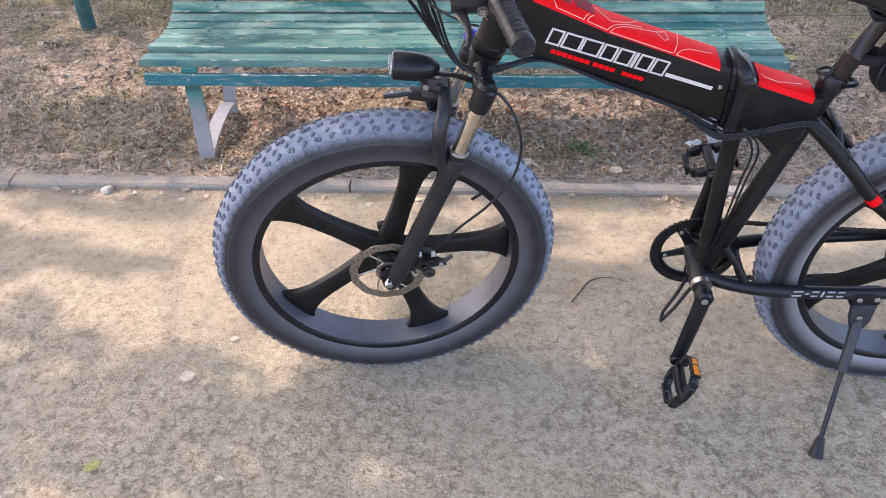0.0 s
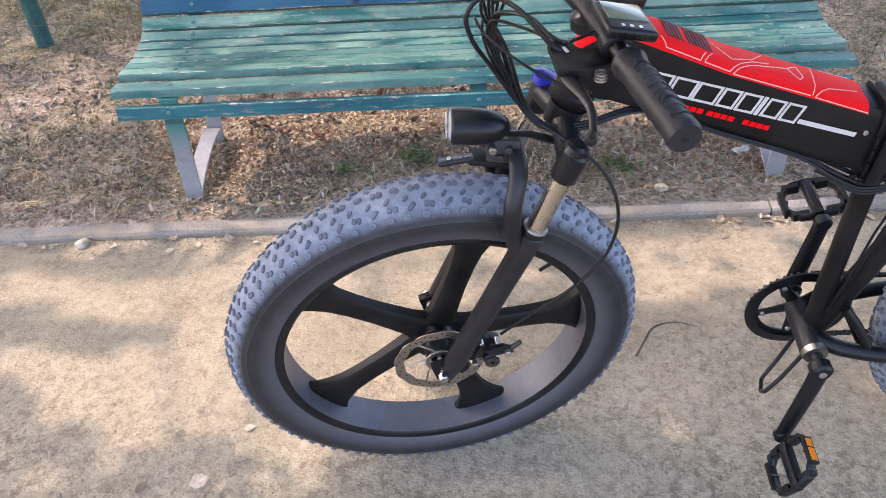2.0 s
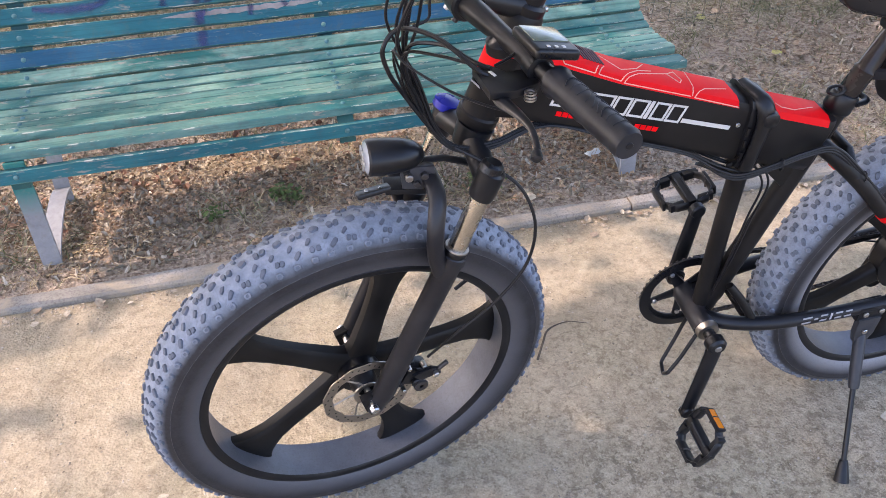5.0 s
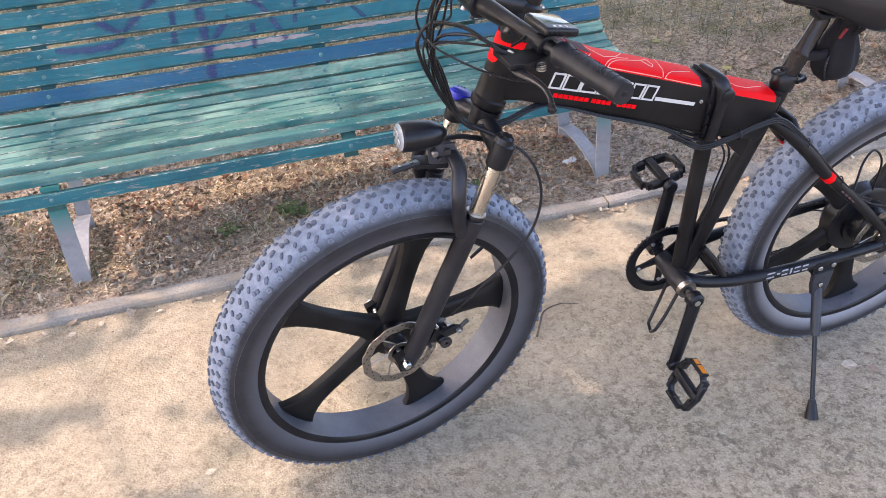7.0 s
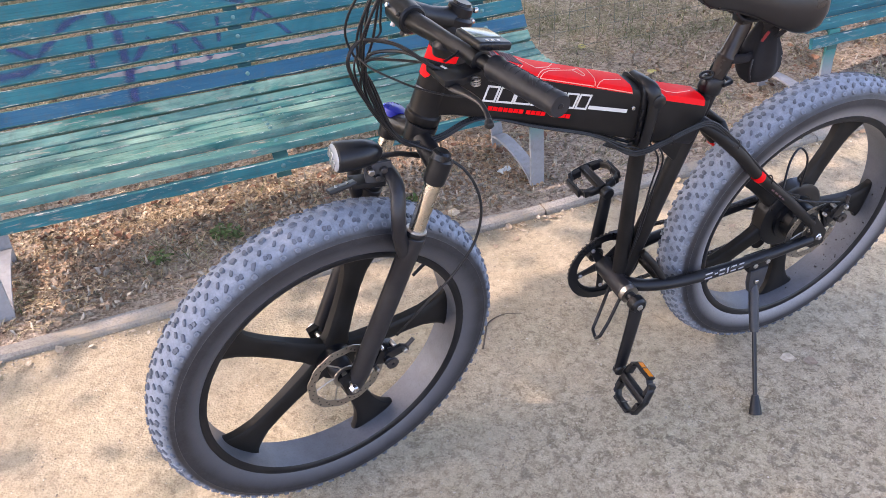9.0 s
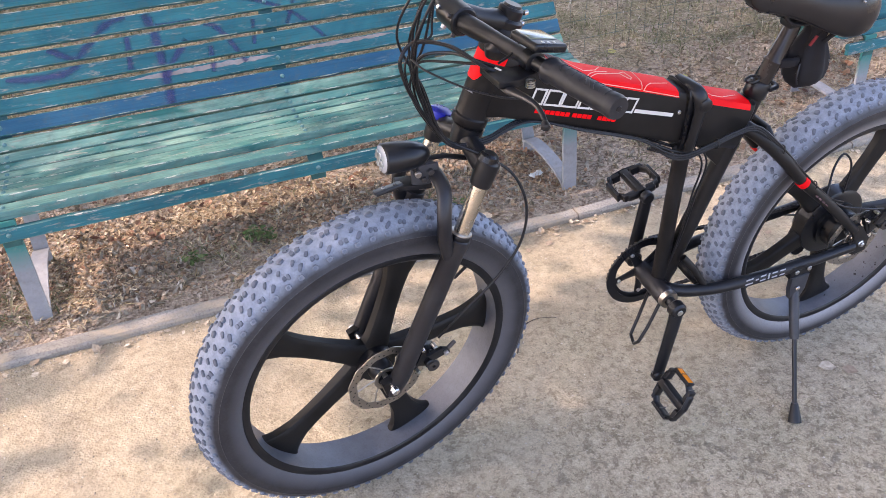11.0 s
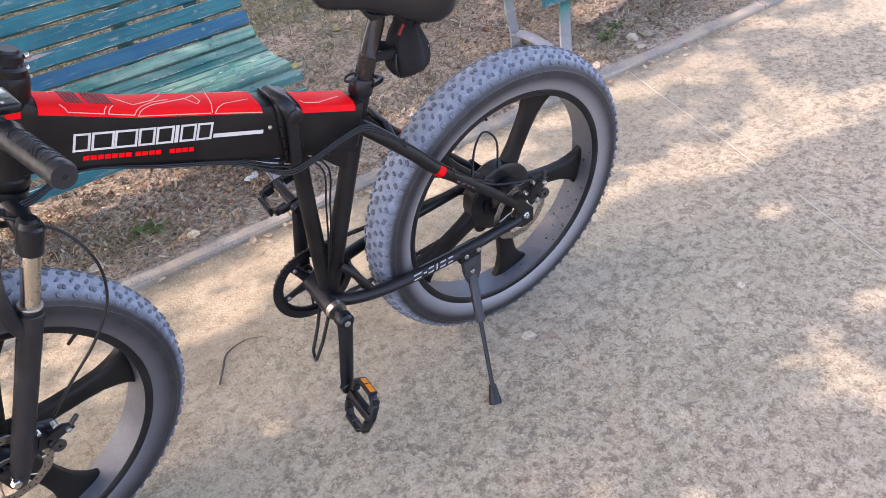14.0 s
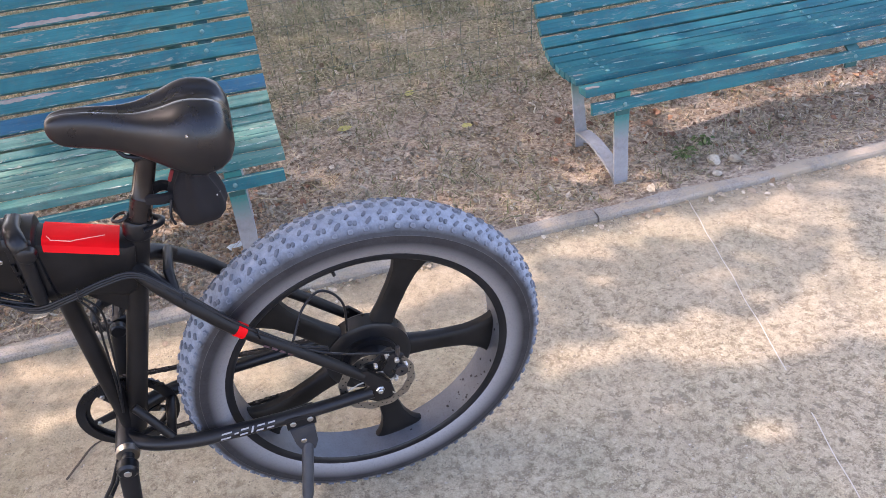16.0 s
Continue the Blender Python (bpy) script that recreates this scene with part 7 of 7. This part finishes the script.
def tree(x, y, height, name_seed, spans):
    rng = random.Random(name_seed)
    t = thing("tree", pose(x, y, 0), "unseen leafy tree set beyond the fence to shade the path", "tree", "trees behind the fence")
    part("trunk", tube(spline([(0, 0, -0.1), (0.03, 0.02, height * 0.2), (-0.08, 0.05, height * 0.45), (0.02, -0.05, height * 0.75)], 6), [0.30, 0.24, 0.19, 0.08], 16), M_BARK, t)
    bm = bmesh.new()
    tips = []
    for (xa, xb), (ya, yb), count, leaf in spans:
        made = 0
        while made < count:
            gx, gy = rng.uniform(xa, xb), rng.uniform(ya, yb)
            if rng.random() > shade(gx, gy):
                continue
            if leaf > 0.1 and (CORE[0] < gx < CORE[1] and CORE[2] < gy < CORE[3] or rng.random() > rim(gx, gy)):
                continue
            h = rng.uniform(2.7, 4.6)
            c = Vector((gx, gy, 0)) + SUN * (h / SUN.z) - Vector((x, y, 0))
            m = Matrix.Translation(c) @ pose(0, 0, 0, rng.gauss(0, 35), rng.gauss(0, 35), rng.uniform(0, 360))
            leaf_into(bm, m, leaf * rng.uniform(0.75, 1.25), rng, 0.1)
            if made % 2400 == 0:
                tips.append(c)
            made += 1
    part("crown", bm, M_CROWN, t, angle=0)["kind"] = "stuff"
    bm = bmesh.new()
    for c in tips:
        root = Vector((0, 0, height * rng.uniform(0.45, 0.72)))
        tube(spline([root, root.lerp(c, 0.45) + Vector((0, 0, 0.3)), c], 4), [0.026, 0.011, 0.003], 5, bm)
    part("limbs", bm, M_BARK, t)
    return t


tree(-7.6, 6.6, 11.0, 1, (((-2.6, 0.9), (-0.4, 4.4), 15000, 0.075), ((-6.5, 0.9), (-3.0, 8.0), 5200, 0.17)))
tree(-4.4, 8.2, 11.5, 2, (((0.9, 4.6), (-0.4, 4.4), 16000, 0.075), ((0.9, 7.5), (-3.0, 8.0), 5200, 0.17)))
tree(-6.4, 9.8, 12.0, 3, (((-0.2, 2.1), (0.4, 1.75), 1400, 0.075), ((-4.6, 6.6), (4.4, 8.0), 1500, 0.17), ((-4.6, 6.6), (-2.6, -0.4), 1500, 0.17)))
